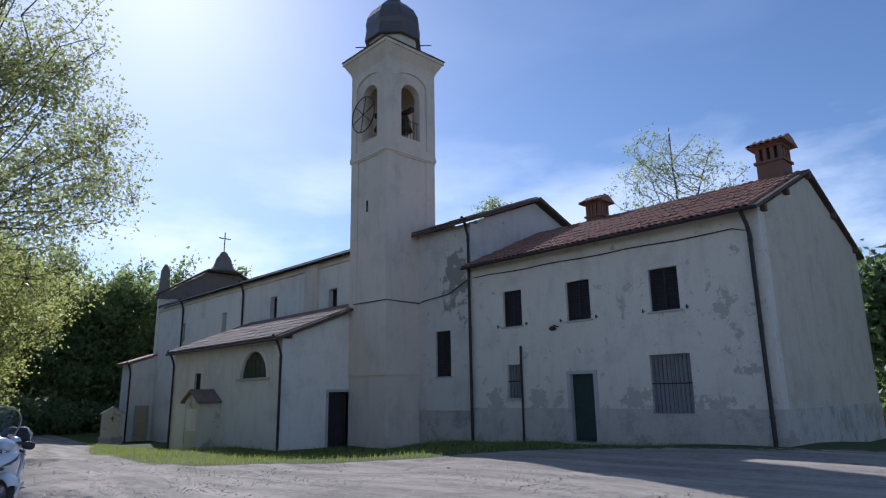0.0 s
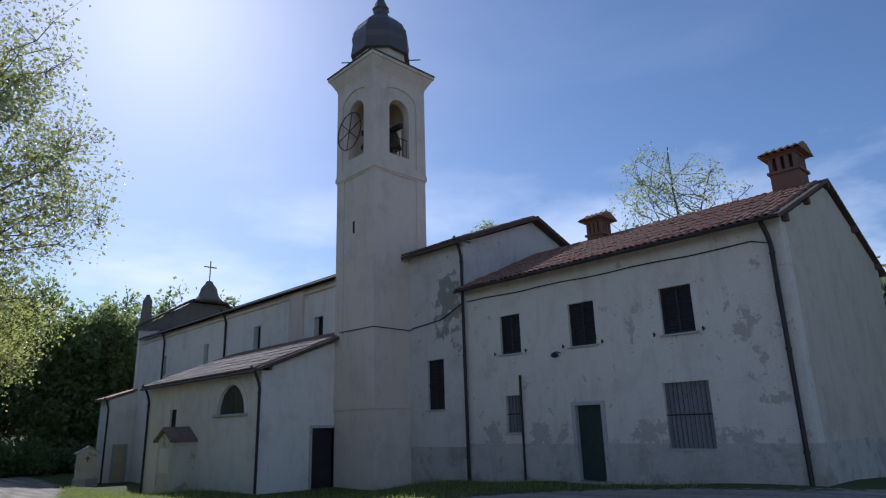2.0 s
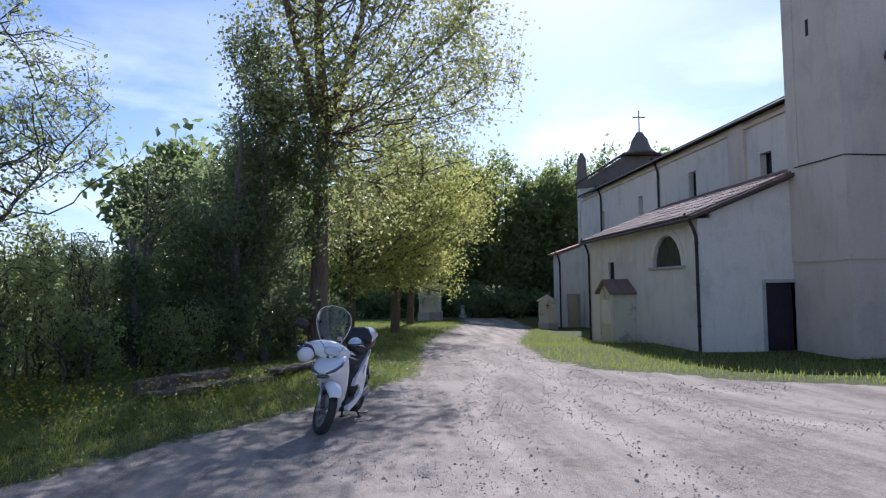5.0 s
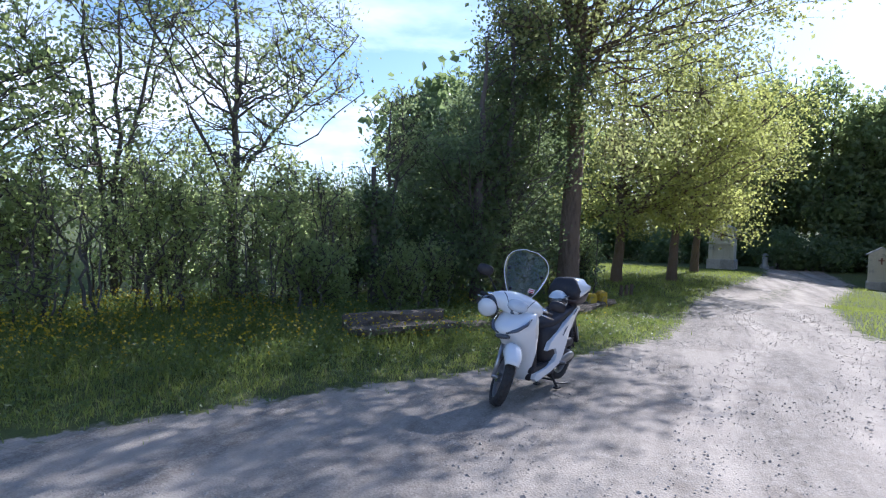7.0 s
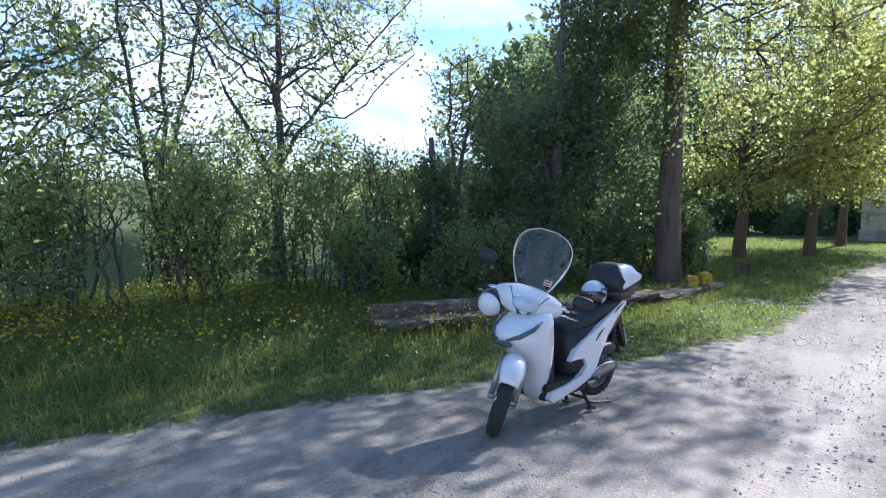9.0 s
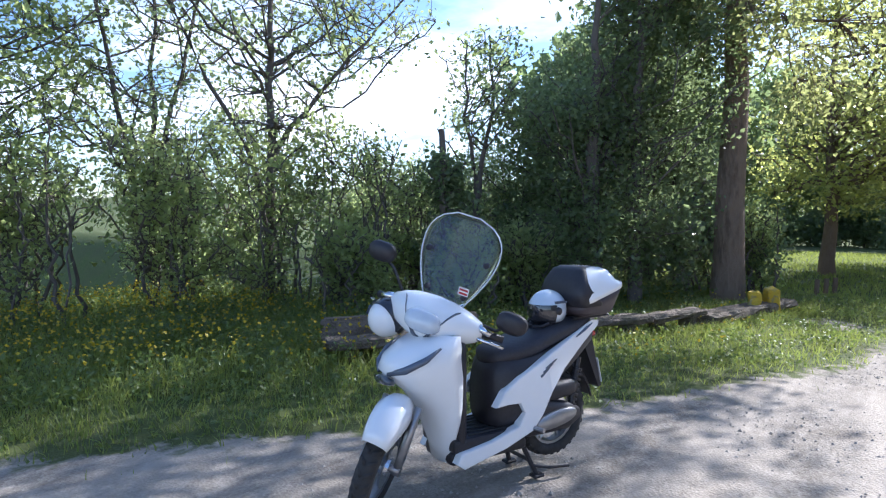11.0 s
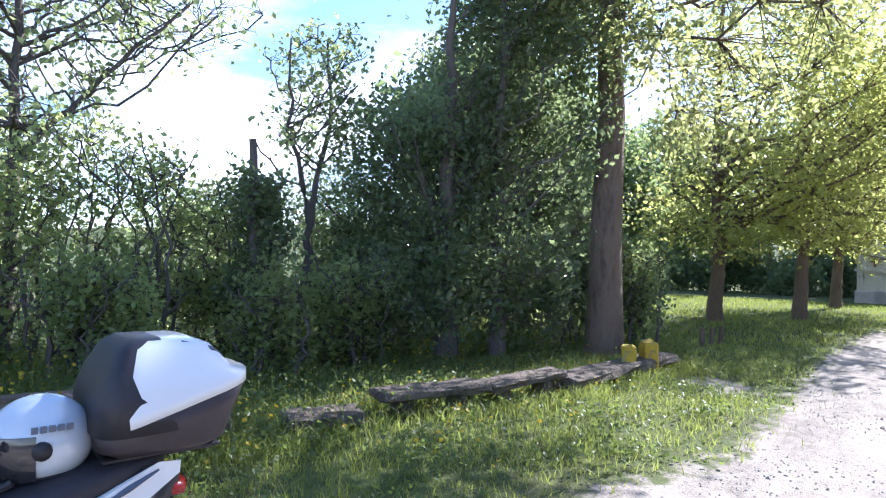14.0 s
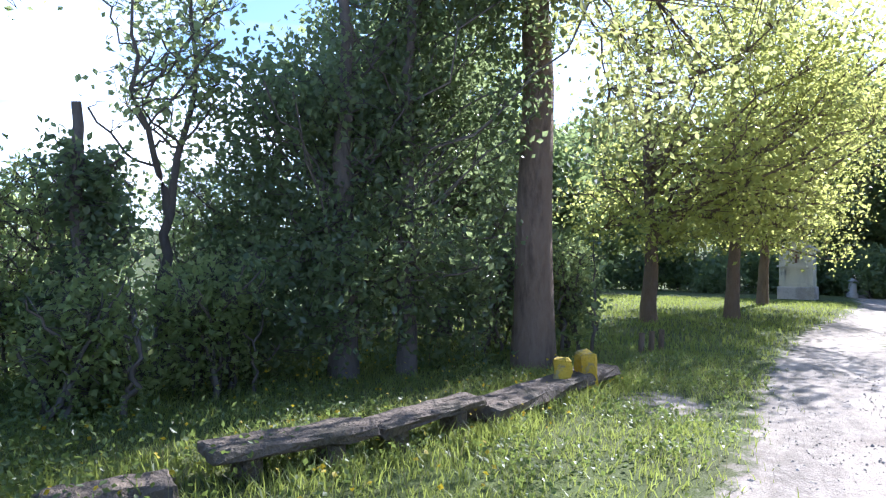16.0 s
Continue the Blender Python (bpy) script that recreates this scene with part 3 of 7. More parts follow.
def shutter_window(parent, hole, y, boards, material, sill=True, bars=False, slats=14):
    """A closed window set back in its opening: frame, boards, sill."""
    u0, u1, z0, z1 = hole[:4]
    bm = bmesh.new()
    for a in ((u0, z0, u0 + 0.05, z1), (u1 - 0.05, z0, u1, z1), (u0 + 0.05, z1 - 0.05, u1 - 0.05, z1), (u0 + 0.05, z0, u1 - 0.05, z0 + 0.05), ((u0 + u1) / 2 - 0.035, z0 + 0.05, (u0 + u1) / 2 + 0.035, z1 - 0.05)):
        box(bm, a[0], y + 0.10, a[1], a[2], y + 0.17, a[3])
    win = part("window", bm, material, parent)
    mid = (u0 + u1) / 2
    for a, b in ((u0 + 0.05, mid - 0.035), (mid + 0.035, u1 - 0.05)):
        bm = bmesh.new()
        lo, hi = z0 + 0.05, z1 - 0.05
        if boards == "louvre":
            h = (hi - lo) / slats
            teeth = [(y + 0.18, hi), (y + 0.18, lo)]
            for k in range(slats):
                teeth += [(y + 0.11, lo + k * h), (y + 0.15, lo + (k + 0.92) * h)]
            prism(bm, teeth + [(y + 0.15, hi)], "x", a, b)
        else:
            w = (b - a) / 4
            face = [(b, y + 0.165), (a, y + 0.165)]
            for k in range(4):
                face += [(a + k * w + 0.006 * (k > 0), y + 0.125), (a + (k + 1) * w - 0.006, y + 0.125)]
                if k < 3:
                    face += [(a + (k + 1) * w - 0.006, y + 0.15), (a + (k + 1) * w + 0.006, y + 0.15)]
            face[-1] = (b, y + 0.125)
            under, over = [bm.verts.new((u, d, lo)) for u, d in face], [bm.verts.new((u, d, hi)) for u, d in face]
            bm.faces.new(under)
            bm.faces.new(over[::-1])
            for k in range(len(face)):
                q = (k + 1) % len(face)
                bm.faces.new((under[k], under[q], over[q], over[k]))
        part("shutter", bm, material if boards == "louvre" else M_CURTAIN, win)
    if bars:
        k = int((u1 - u0) / 0.12)
        for i in range(1, k):
            bm = bmesh.new()
            x = u0 + i * (u1 - u0) / k
            tube(bm, [(x, y + 0.05, z0), (x, y + 0.05, z1)], 0.007, 6)
            part("bar", bm, M_IRON, win)
        for z in (z0 + 0.5 * (z1 - z0),):
            bm = bmesh.new()
            box(bm, u0, y + 0.042, z - 0.015, u1, y + 0.058, z + 0.015)
            part("bar", bm, M_IRON, win)
    if sill:
        bm = bmesh.new()
        soft_box(bm, u0 - 0.07, y - 0.06, z0 - 0.05, u1 + 0.07, y + 0.1, z0, 0.008)
        part("sill", bm, M_STONE, win)
    for x in (u0 - 0.22, u1 + 0.22):
        if not bars:
            bm = bmesh.new()
            box(bm, x - 0.02, y - 0.07, z0 + 0.02, x + 0.02, y, z0 + 0.05)
            box(bm, x - 0.02, y - 0.08, z0 - 0.02, x + 0.02, y - 0.06, z0 + 0.09)
            part("shutter_catch", bm, M_IRON, win)
    return win


for h in EYE_HOLES:
    shutter_window(house, h, HY, "louvre", M_SHUTTER)
shutter_window(house, LOW_HOLES[0], HY, "board", M_CURTAIN, True, True)
shutter_window(house, LOW_HOLES[1], HY, "board", M_CURTAIN, True, True)


def plank_door(parent, put, u0, u1, z0, z1, material, step=True):
    """A boarded double door in its opening, with a handle and a stone surround."""
    bm = bmesh.new()
    slab(bm, put, u0, 0.2, z0 + 0.02, u1, 0.22, z1)
    door = part("door", bm, material, parent)
    for i in range(8):
        bm = bmesh.new()
        a, b = u0 + (u1 - u0) * i / 8, u0 + (u1 - u0) * (i + 1) / 8
        slab(bm, put, a + 0.004, 0.16, z0 + 0.02, b - 0.004, 0.198, z1)
        part("plank", bm, material, door)
    for z in (z0 + 0.3, (z0 + z1) / 2, z1 - 0.3):
        bm = bmesh.new()
        slab(bm, put, u0 + 0.05, 0.145, z - 0.06, u1 - 0.05, 0.158, z + 0.06)
        part("rail", bm, material, door)
    bm = bmesh.new()
    um = u0 + 0.1
    slab(bm, put, um, 0.09, z0 + 1.0, um + 0.03, 0.145, z0 + 1.03)
    slab(bm, put, um, 0.08, z0 + 1.0, um + 0.14, 0.1, z0 + 1.025)
    part("handle", bm, M_IRON, door)
    bm = bmesh.new()
    slab(bm, put, u0 - 0.12, -0.012, z0, u0, 0.16, z1)
    slab(bm, put, u1, -0.012, z0, u1 + 0.12, 0.16, z1)
    slab(bm, put, u0 - 0.12, -0.012, z1, u1 + 0.12, 0.16, z1 + 0.1)
    part("door_surround", bm, M_STONE, door)
    if step:
        bm = bmesh.new()
        slab(bm, put, u0 - 0.2, -0.35, z0 - 0.5, u1 + 0.2, 0.16, z0)
        part("doorstep", bm, M_STONE, door)


plank_door(house, south(HY - 0.035), DOOR_HOLE[0] + 0.1, DOOR_HOLE[1], DOOR_HOLE[2], DOOR_HOLE[3] - 0.1, M_GREENDOOR)
bm = bmesh.new()
pts = [(HX0 + 0.1, HY - 0.03, 5.86)]
for i in range(1, 13):
    pts.append((HX0 + 0.1 + i * 0.8, HY - 0.03, 5.86 + 0.02 * math.sin(i * 1.7) - 0.05 * i / 12))
pts += [(HX1 - 0.3, HY - 0.03, 5.7), (HX1 - 0.32, HY - 0.03, 4.5), (HX1 - 0.28, HY - 0.03, 2.9)]
tube(bm, pts, 0.018, 5)
part("cable", bm, M_IRON, house)
bm = bmesh.new()
tube(bm, [(-13.73, HY - 0.07, 0.1), (-13.73, HY - 0.07, 2.9), (-13.74, HY - 0.05, 3.2)], 0.04, 6)
part("service_pipe", bm, M_IRON, house, "rusty thin service pipe")
bm = bmesh.new()
tube(bm, [(-12.17, HY + 0.02, 3.72), (-12.17, HY - 0.22, 3.76), (-12.17, HY - 0.3, 3.72)], 0.02, 6)
lathe(bm, [(0.03, 0.0), (0.1, -0.04), (0.13, -0.12), (0.05, -0.16)], 10, (-12.17, HY - 0.3, 3.74))
part("wall_lamp", bm, M_IRON, house)


def chimney(parent, x, y, z0, z1, w, kind):
    """A brick stack with a pierced head under a little tiled hat."""
    bm = bmesh.new()
    h = w / 2
    box(bm, x - h, y - h, z0, x + h, y + h, z1)
    box(bm, x - h - 0.06, y - h - 0.06, z1, x + h + 0.06, y + h + 0.06, z1 + 0.08)
    ch = part("chimney", bm, M_CHURCH if kind else M_BRICK, parent, "brick chimney stack with pierced head")
    bm = bmesh.new()
    zc, top = z1 + 0.08, z1 + 0.08 + 0.42
    for i in range(4):
        for j in range(4):
            if i in (0, 3) or j in (0, 3):
                cx, cy = x - h + 0.06 + i * (w - 0.12) / 3, y - h + 0.06 + j * (w - 0.12) / 3
                box(bm, cx - 0.06, cy - 0.06, zc, cx + 0.06, cy + 0.06, top)
    box(bm, x - h - 0.03, y - h - 0.03, top, x + h + 0.03, y + h + 0.03, top + 0.08)
    part("chimney_head", bm, M_BRICK, ch)
    # solid core, coloured dark in place of the shade within the pierced head
    bm = bmesh.new()
    box(bm, x - h + 0.13, y - h + 0.13, zc, x + h - 0.13, y + h - 0.13, top)
    part("flue", bm, M_HOLLOWSHADE, ch)
    bm = bmesh.new()
    o = h + 0.2
    hexa(bm, [(x - o, y - o, top + 0.08), (x + o, y - o, top + 0.08), (x + o, y + o, top + 0.08), (x - o, y + o, top + 0.08),
              (x - o, y - 0.1, top + 0.34), (x + o, y - 0.1, top + 0.34), (x + o, y + 0.1, top + 0.34), (x - o, y + 0.1, top + 0.34)])
    hat = part("hat", bm, M_TILE, ch)
    av, af = [], []
    for i in range(int(2 * o / 0.2)):
        for side in (-1, 1):
            p = TV * np.array([1, side * (o + 0.05) / 0.46, 1])
            p[:, 2] += np.abs(TV[:, 1]) * 0.3 / 0.46
            af.append(TF + len(TV) * len(av))
            av.append(p + np.array([x - o + 0.1 + i * 0.2, y - side * (o + 0.03), top + 0.08]))
    tagged(from_arrays("hat_tiles", np.concatenate(av), np.concatenate(af), M_TILE, hat), kind="stuff")


chimney(house, -6.45, 21.55, 7.3, 8.72, 0.8, 0)
chimney(house, -13.1, 21.5, 7.2, 8.35, 0.64, 0)

# ---- the church ----
church = empty("church", (-30, 16.8, 0), "long whitewashed country church with lean-to side aisle", "church")
NX0, NX1, NY, NYB, NR, NE, NT = -46.8, -21.3, 16.81, 25.4, 21.3, 8.0, 9.62
NWIN = ((-25.0, -24.3, 5.62, 6.55), (-30.6, -29.9, 5.5, 6.85), (-36.5, -35.9, 5.4, 6.6), (-42.6, -42.0, 5.3, 6.5))
bm = bmesh.new()
wall(bm, south(NY), NX0, NX1, -1.6, NE, 0.45, NWIN)
part("nave_wall", bm, M_CHURCH, church)
bm = bmesh.new()
box(bm, NX0, NYB - 0.4, -1.6, -16.0, NYB, NE)
part("nave_wall", bm, M_CHURCH, church)
bm = bmesh.new()
prism(bm, [(NY + 0.45, -1.6), (NYB - 0.4, -1.6), (NYB - 0.4, NE), (NR, NT), (NY + 0.45, NE + 0.15)], "x", NX0, NX0 + 0.4)
part("nave_wall", bm, M_CHURCH, church)
bm = bmesh.new()
box(bm, -27.0, NY - 0.12, 5.2, -25.85, NY, NE - 0.05)
part("pilaster", bm, M_TOWER, church, "sunlit cream pilaster strip")
bm = bmesh.new()
box(bm, NX0, NY - 0.1, NE - 0.32, -21.5, NY, NE - 0.16)
part("pilaster", bm, M_TOWER, church, "sunlit cream pilaster strip and string course")
for h in NWIN:
    bm = bmesh.new()
    box(bm, h[0], NY + 0.3, h[2], h[1], NY + 0.34, h[3])
    w = part("window", bm, M_GLASSDARK, church)
    bm = bmesh.new()
    for a in ((h[0], h[2], h[0] + 0.05, h[3]), (h[1] - 0.05, h[2], h[1], h[3]), (h[0] + 0.05, h[3] - 0.05, h[1] - 0.05, h[3]), (h[0] + 0.05, h[2], h[1] - 0.05, h[2] + 0.05)):
        box(bm, a[0], NY + 0.24, a[1], a[2], NY + 0.3, a[3])
    part("window_frame", bm, M_IRON, w)

# choir: south wall and gable end above the farmhouse roof
bm = bmesh.new()
CWIN = (-18.05, -17.2, 2.3, 4.03)
wall(bm, south(17.23), -19.2, -16.03, -0.5, 8.05, 0.4, (CWIN,))
part("choir_wall", bm, M_CHOIR, church, "weathered choir wall with dark damp stains")
bm = bmesh.new()
prism(bm, [(17.63, -0.5), (NYB, -0.5), (NYB, 8.05), (NR, NT), (17.63, 8.2)], "x", -16.43, -16.03)
part("choir_wall", bm, M_CHOIR, church, "weathered choir wall with dark damp stains")
shutter_window(church, CWIN, 17.23, "louvre", M_SHUTTER, True, True)
bm = bmesh.new()
box(bm, -19.0, 17.2, -0.5, -16.03, 17.23, 1.05)
box(bm, -19.0, 17.17, 1.0, -16.03, 17.2, 1.06)
part("plinth", bm, M_PLINTH, church)
pipe(church, -16.05, 17.2, 7.9, -0.1, 16.9)

bm = bmesh.new()
SL = (NT - NE) / (NR - NY)
for x0, x1, yf, ze in ((NX0 + 0.4, -21.2, NY - 0.32, NE - 0.32 * SL + 0.1), (-19.1, -15.7, 16.85, NE - 0.05)):
    prism(bm, [(yf, ze), (NR, NT + 0.06), (NR, NT + 0.2), (yf, ze + 0.12)], "x", x0, x1)
    prism(bm, [(NR, NT + 0.06), (NYB + 0.4, NE - 0.3 * SL), (NYB + 0.4, NE - 0.3 * SL + 0.14), (NR, NT + 0.2)], "x", x0, x1)
prism(bm, [(18.4, NE + 0.6), (NR, NT + 0.06), (NR, NT + 0.2), (18.4, NE + 0.74)], "x", -21.2, -19.1)
nave_roof = part("nave_roof", bm, M_ROOFBED, church, "low roof with dark projecting eaves")
tiled(nave_roof, -19.0, -15.75, 16.86, NE + 0.09, NR, NT + 0.2, M_TILE_OLD, 11, 0.23)
bm = bmesh.new()
tube(bm, [(NX0 + 0.5, NY - 0.36, NE - 0.02), (-21.5, NY - 0.36, NE - 0.02)], 0.055, 6)
part("gutter", bm, M_IRON, church)
for x in (-33.7, -42.4):
    pipe(church, x, NY, 7.85, 4.5 if x > -36 else 1.0, NY - 0.36)

# west front screen with gable, pinnacle and cross
bm = bmesh.new()
prism(bm, [(NY - 0.15, -1.6), (NYB + 0.15, -1.6), (NYB + 0.15, 8.9), (NR + 1.3, 11.0), (NR - 1.3, 11.0), (NY - 0.15, 8.9)], "x", NX0 - 0.35, NX0 + 0.02)
part("west_front", bm, M_CHURCH, church)
bm = bmesh.new()
prism(bm, [(NY - 0.1, 8.75), (NYB + 0.1, 8.75), (NYB + 0.1, 8.92), (NR + 1.3, 11.02), (NR - 1.3, 11.02), (NY - 0.1, 8.92)], "x", NX0 + 0.02, NX0 + 0.08)
part("gable_back", bm, M_FINIAL, church, "brown weathered back of the west gable")
bm = bmesh.new()
prism(bm, [(NY - 0.35, 8.9), (NR - 1.3, 11.05), (NR + 1.3, 11.05), (NYB + 0.35, 8.9), (NYB + 0.35, 9.05), (NR + 1.3, 11.25), (NR - 1.3, 11.25), (NY - 0.35, 9.05)], "x", NX0 - 0.5, NX0 + 0.3)
part("coping", bm, M_ROOFBED, church)
bm = bmesh.new()
lathe(bm, [(1.35, -0.1), (1.0, 0.14), (0.74, 0.45), (0.62, 0.8), (0.58, 1.0), (0.44, 1.22), (0.3, 1.4), (0.24, 1.55), (0.08, 1.64)], 12, (NX0 - 0.1, NR, 11.2))
part("finial_pedestal", bm, M_FINIAL, church, smooth=True)
bm = bmesh.new()
tube(bm, [(NX0 - 0.1, NR, 12.75), (NX0 - 0.1, NR, 14.4)], 0.045, 6)
tube(bm, [(NX0 - 0.1, NR - 0.48, 13.9), (NX0 - 0.1, NR + 0.48, 13.9)], 0.045, 6)
part("cross", bm, plain("gilt_iron", (0.35, 0.27, 0.14), 0.4, 0.8), church, "gilded iron cross")
for yy in (NY + 0.15, NYB - 0.15):
    bm = bmesh.new()
    box(bm, NX0 - 0.45, yy - 0.4, 8.7, NX0 + 0.25, yy + 0.4, 9.3)
    lathe(bm, [(0.5, 0), (0.42, 0.2), (0.36, 0.9), (0.34, 1.5), (0.1, 1.95)], 4, (NX0 - 0.1, yy, 9.3), math.pi / 4)
    part("pinnacle", bm, M_FINIAL, church)

# lean-to aisle
AX0, AX1, AY, AE = -31.9, -21.44, 12.5, 3.8
ASL = 0.395
bm = bmesh.new()
LUN = (-24.75, -22.55, 2.38, 3.45, 0.97)
wall(bm, south(AY), AX0, AX1, -1.3, AE, 0.4, (LUN, (-29.4, -28.7, 1.9, 2.75)))
part("aisle_wall", bm, M_CHURCH, church)
bm = bmesh.new()
wall(bm, east(AX1), AY + 0.4, NY, -0.9, AE, 0.4, ((14.6, 15.54, -0.36, 1.8),))
prism(bm, [(AY + 0.4, AE), (NY, AE), (NY, AE + ASL * (NY - AY)), (AY + 0.4, AE + 0.4 * ASL)], "x", AX1 - 0.4, AX1)
part("aisle_wall", bm, M_CHURCH, church)
bm = bmesh.new()
wall(bm, east(AX0 + 0.4), AY + 0.4, NY, -1.3, AE, 0.4)
prism(bm, [(AY + 0.4, AE), (NY, AE), (NY, AE + ASL * (NY - AY)), (AY + 0.4, AE + 0.4 * ASL)], "x", AX0, AX0 + 0.4)
part("aisle_wall", bm, M_CHURCH, church)
plank_door(church, east(AX1), 14.6, 15.54, -0.36, 1.8, M_DARKDOOR)
bm = bmesh.new()
arc = [(-23.65 - 1.08 * math.cos(math.pi * i / 16), 2.4 + 1.02 * math.sin(math.pi * i / 16)) for i in range(17)]
prism(bm, arc, "y", AY + 0.1, AY + 0.13)
lun = part("lunette_window", bm, M_GLASSDARK, church, "dark half-round lunette window")
for i in range(1, 6):
    bm = bmesh.new()
    x = -24.75 + i * 0.37
    zt = 2.4 + 1.0 * math.sqrt(max(0, 1 - ((x + 23.65) / 1.08) ** 2))
    tube(bm, [(x, AY + 0.06, 2.4), (x, AY + 0.06, zt)], 0.014, 6)
    part("bar", bm, M_IRON, lun)
bm = bmesh.new()
soft_box(bm, -25.0, AY - 0.1, 2.3, -22.3, AY + 0.1, 2.39, 0.01)
part("sill", bm, M_STONE, lun)
bm = bmesh.new()
outer = [(-23.65 - 1.34 * math.cos(math.pi * i / 16), 2.4 + 1.28 * math.sin(math.pi * i / 16)) for i in range(17)]
inner = [(-23.65 - 1.1 * math.cos(math.pi * i / 16), 2.4 + 1.05 * math.sin(math.pi * i / 16)) for i in range(17)]
for i in range(16):
    (a, b), (c, d) = (outer[i], outer[i + 1]), (inner[i], inner[i + 1])
    hexa(bm, [(c[0], AY - 0.03, c[1]), (d[0], AY - 0.03, d[1]), (d[0], AY + 0.01, d[1]), (c[0], AY + 0.01, c[1]),
              (a[0], AY - 0.03, a[1]), (b[0], AY - 0.03, b[1]), (b[0], AY + 0.01, b[1]), (a[0], AY + 0.01, a[1])])
part("hood_mould", bm, M_CHURCH, lun)
shutter_window(church, (-29.4, -28.7, 1.9, 2.75), AY, "louvre", M_SHUTTER, False, True)
bm = bmesh.new()
yl, zl = AY - 0.35, AE - 0.35 * ASL + 0.06
prism(bm, [(yl, zl), (NY, AE + ASL * (NY - AY) + 0.06), (NY, AE + ASL * (NY - AY) + 0.18), (yl, zl + 0.12)], "x", AX0 - 0.2, AX1 + 0.3)
aisle_roof = part("aisle_roof", bm, M_ROOFBED, church, "lean-to roof of weathered clay tiles")
tiled(aisle_roof, AX0 - 0.15, AX1 + 0.3, yl, zl + 0.12, NY, AE + ASL * (NY - AY) + 0.18, M_TILE_OLD, 7, 0.22)
bm = bmesh.new()
tube(bm, [(AX0 - 0.2, yl - 0.04, zl + 0.02), (AX1 + 0.3, yl - 0.04, zl + 0.02)], 0.055, 6)
part("gutter", bm, M_IRON, church)
pipe(church, AX1 + 0.05, AY, 3.6, -0.3, yl - 0.04, 0.05)
pipe(church, AX0 + 0.1, AY, 3.6, -0.85, yl - 0.04, 0.05)

# niche with a small gabled roof against the aisle
bm = bmesh.new()
prism(bm, [(-28.0, -1.2), (-26.5, -1.2), (-26.5, 1.5), (-27.25, 1.9), (-28.0, 1.5)], "y", 11.6, AY + 0.02)
part("niche", bm, M_SHRINE, church, "yellowed plaster niche with small gabled roof")
bm = bmesh.new()
hexa(bm, [(-28.15, 11.45, 1.42), (-27.25, 11.45, 1.92), (-27.25, AY, 1.92), (-28.15, AY, 1.42), (-28.15, 11.45, 1.52), (-27.25, 11.45, 2.02), (-27.25, AY, 2.02), (-28.15, AY, 1.52)])
hexa(bm, [(-27.25, 11.45, 1.92), (-26.35, 11.45, 1.42), (-26.35, AY, 1.42), (-27.25, AY, 1.92), (-27.25, 11.45, 2.02), (-26.35, 11.45, 1.52), (-26.35, AY, 1.52), (-27.25, AY, 2.02)])
part("niche_roof", bm, M_TILE_OLD, church)
bm = bmesh.new()
box(bm, -27.7, 11.57, 0.3, -26.8, 11.62, 1.2)
part("niche_panel", bm, M_CHURCH, church)

# low western annexe
bm = bmesh.new()
box(bm, -48.7, 15.2, -1.8, NX0 + 0.03, 17.4, 4.0)
prism(bm, [(15.2, 4.0), (17.4, 4.0), (17.4, 4.75)], "x", -48.7, NX0 + 0.03)
part("annexe_wall", bm, M_CHURCH, church)
bm = bmesh.new()
prism(bm, [(14.85, 3.95), (17.4, 4.8), (17.4, 4.95), (14.85, 4.1)], "x", -48.9, NX0 + 0.1)
annexe_roof = part("annexe_roof", bm, M_TILE, church)
plank_door(church, east(NX0 + 0.2), 15.75, 16.4, -1.15, 1.1, plain("faded_ochre_door", (0.5, 0.42, 0.22), 0.7), False)
pipe(church, NX0 + 0.1, 15.2, 3.8, -1.2, 14.85, 0.06)

# ---- bell tower ----
tower = empty("bell_tower", (-20.2, 16.9, -0.3), "tall square plastered bell tower with dark onion dome", "bell tower")
TX0, TX1, TY0, TY1 = -21.42, -19.03, 15.54, 18.14
bm = bmesh.new()
box(bm, TX0, TY0, -0.8, TX1, TY1, 11.55)
part("shaft", bm, M_TOWER, tower)
for z0, z1, o in ((2.4, 2.5, 0.05), (11.5, 11.72, 0.09), (11.42, 11.5, 0.05)):
    bm = bmesh.new()
    box(bm, TX0 - o, TY0 - o, z0, TX1 + o, TY1 + o, z1)
    part("string_course", bm, M_TOWER, tower)
for x0, y0 in ((TX0, TY0), (TX1 - 0.42, TY0), (TX1 - 0.42, TY1 - 0.42), (TX0, TY1 - 0.42)):
    bm = bmesh.new()
    box(bm, x0 - 0.035, y0 - 0.035, 2.5, x0 + 0.455, y0 + 0.455, 11.42)
    part("corner_strip", bm, M_TOWER, tower)
bm = bmesh.new()
CX, CY = (TX0 + TX1) / 2, (TY0 + TY1) / 2
op = 0.52
wall(bm, south(TY0), TX0, TX1, 11.72, 15.6, 0.35, ((CX - op, CX + op, 12.3, 14.8, 1),))
wall(bm, lambda u, d, z: (u, TY1 - d, z), TX0, TX1, 11.72, 15.6, 0.35, ((CX - 0.2, CX + 0.2, 12.3, 14.4, 1),))
wall(bm, east(TX1), TY0 + 0.35, TY1 - 0.35, 11.72, 15.6, 0.35, ((CY - op, CY + op, 12.3, 14.8, 1),))
wall(bm, lambda u, d, z: (TX0 + d, u, z), TY0 + 0.35, TY1 - 0.35, 11.72, 15.6, 0.35, ((CY - 0.2, CY + 0.2, 12.3, 14.4, 1),))
part("belfry", bm, M_TOWER, tower, "open arched belfry storey")
bm = bmesh.new()
fw = 0.88
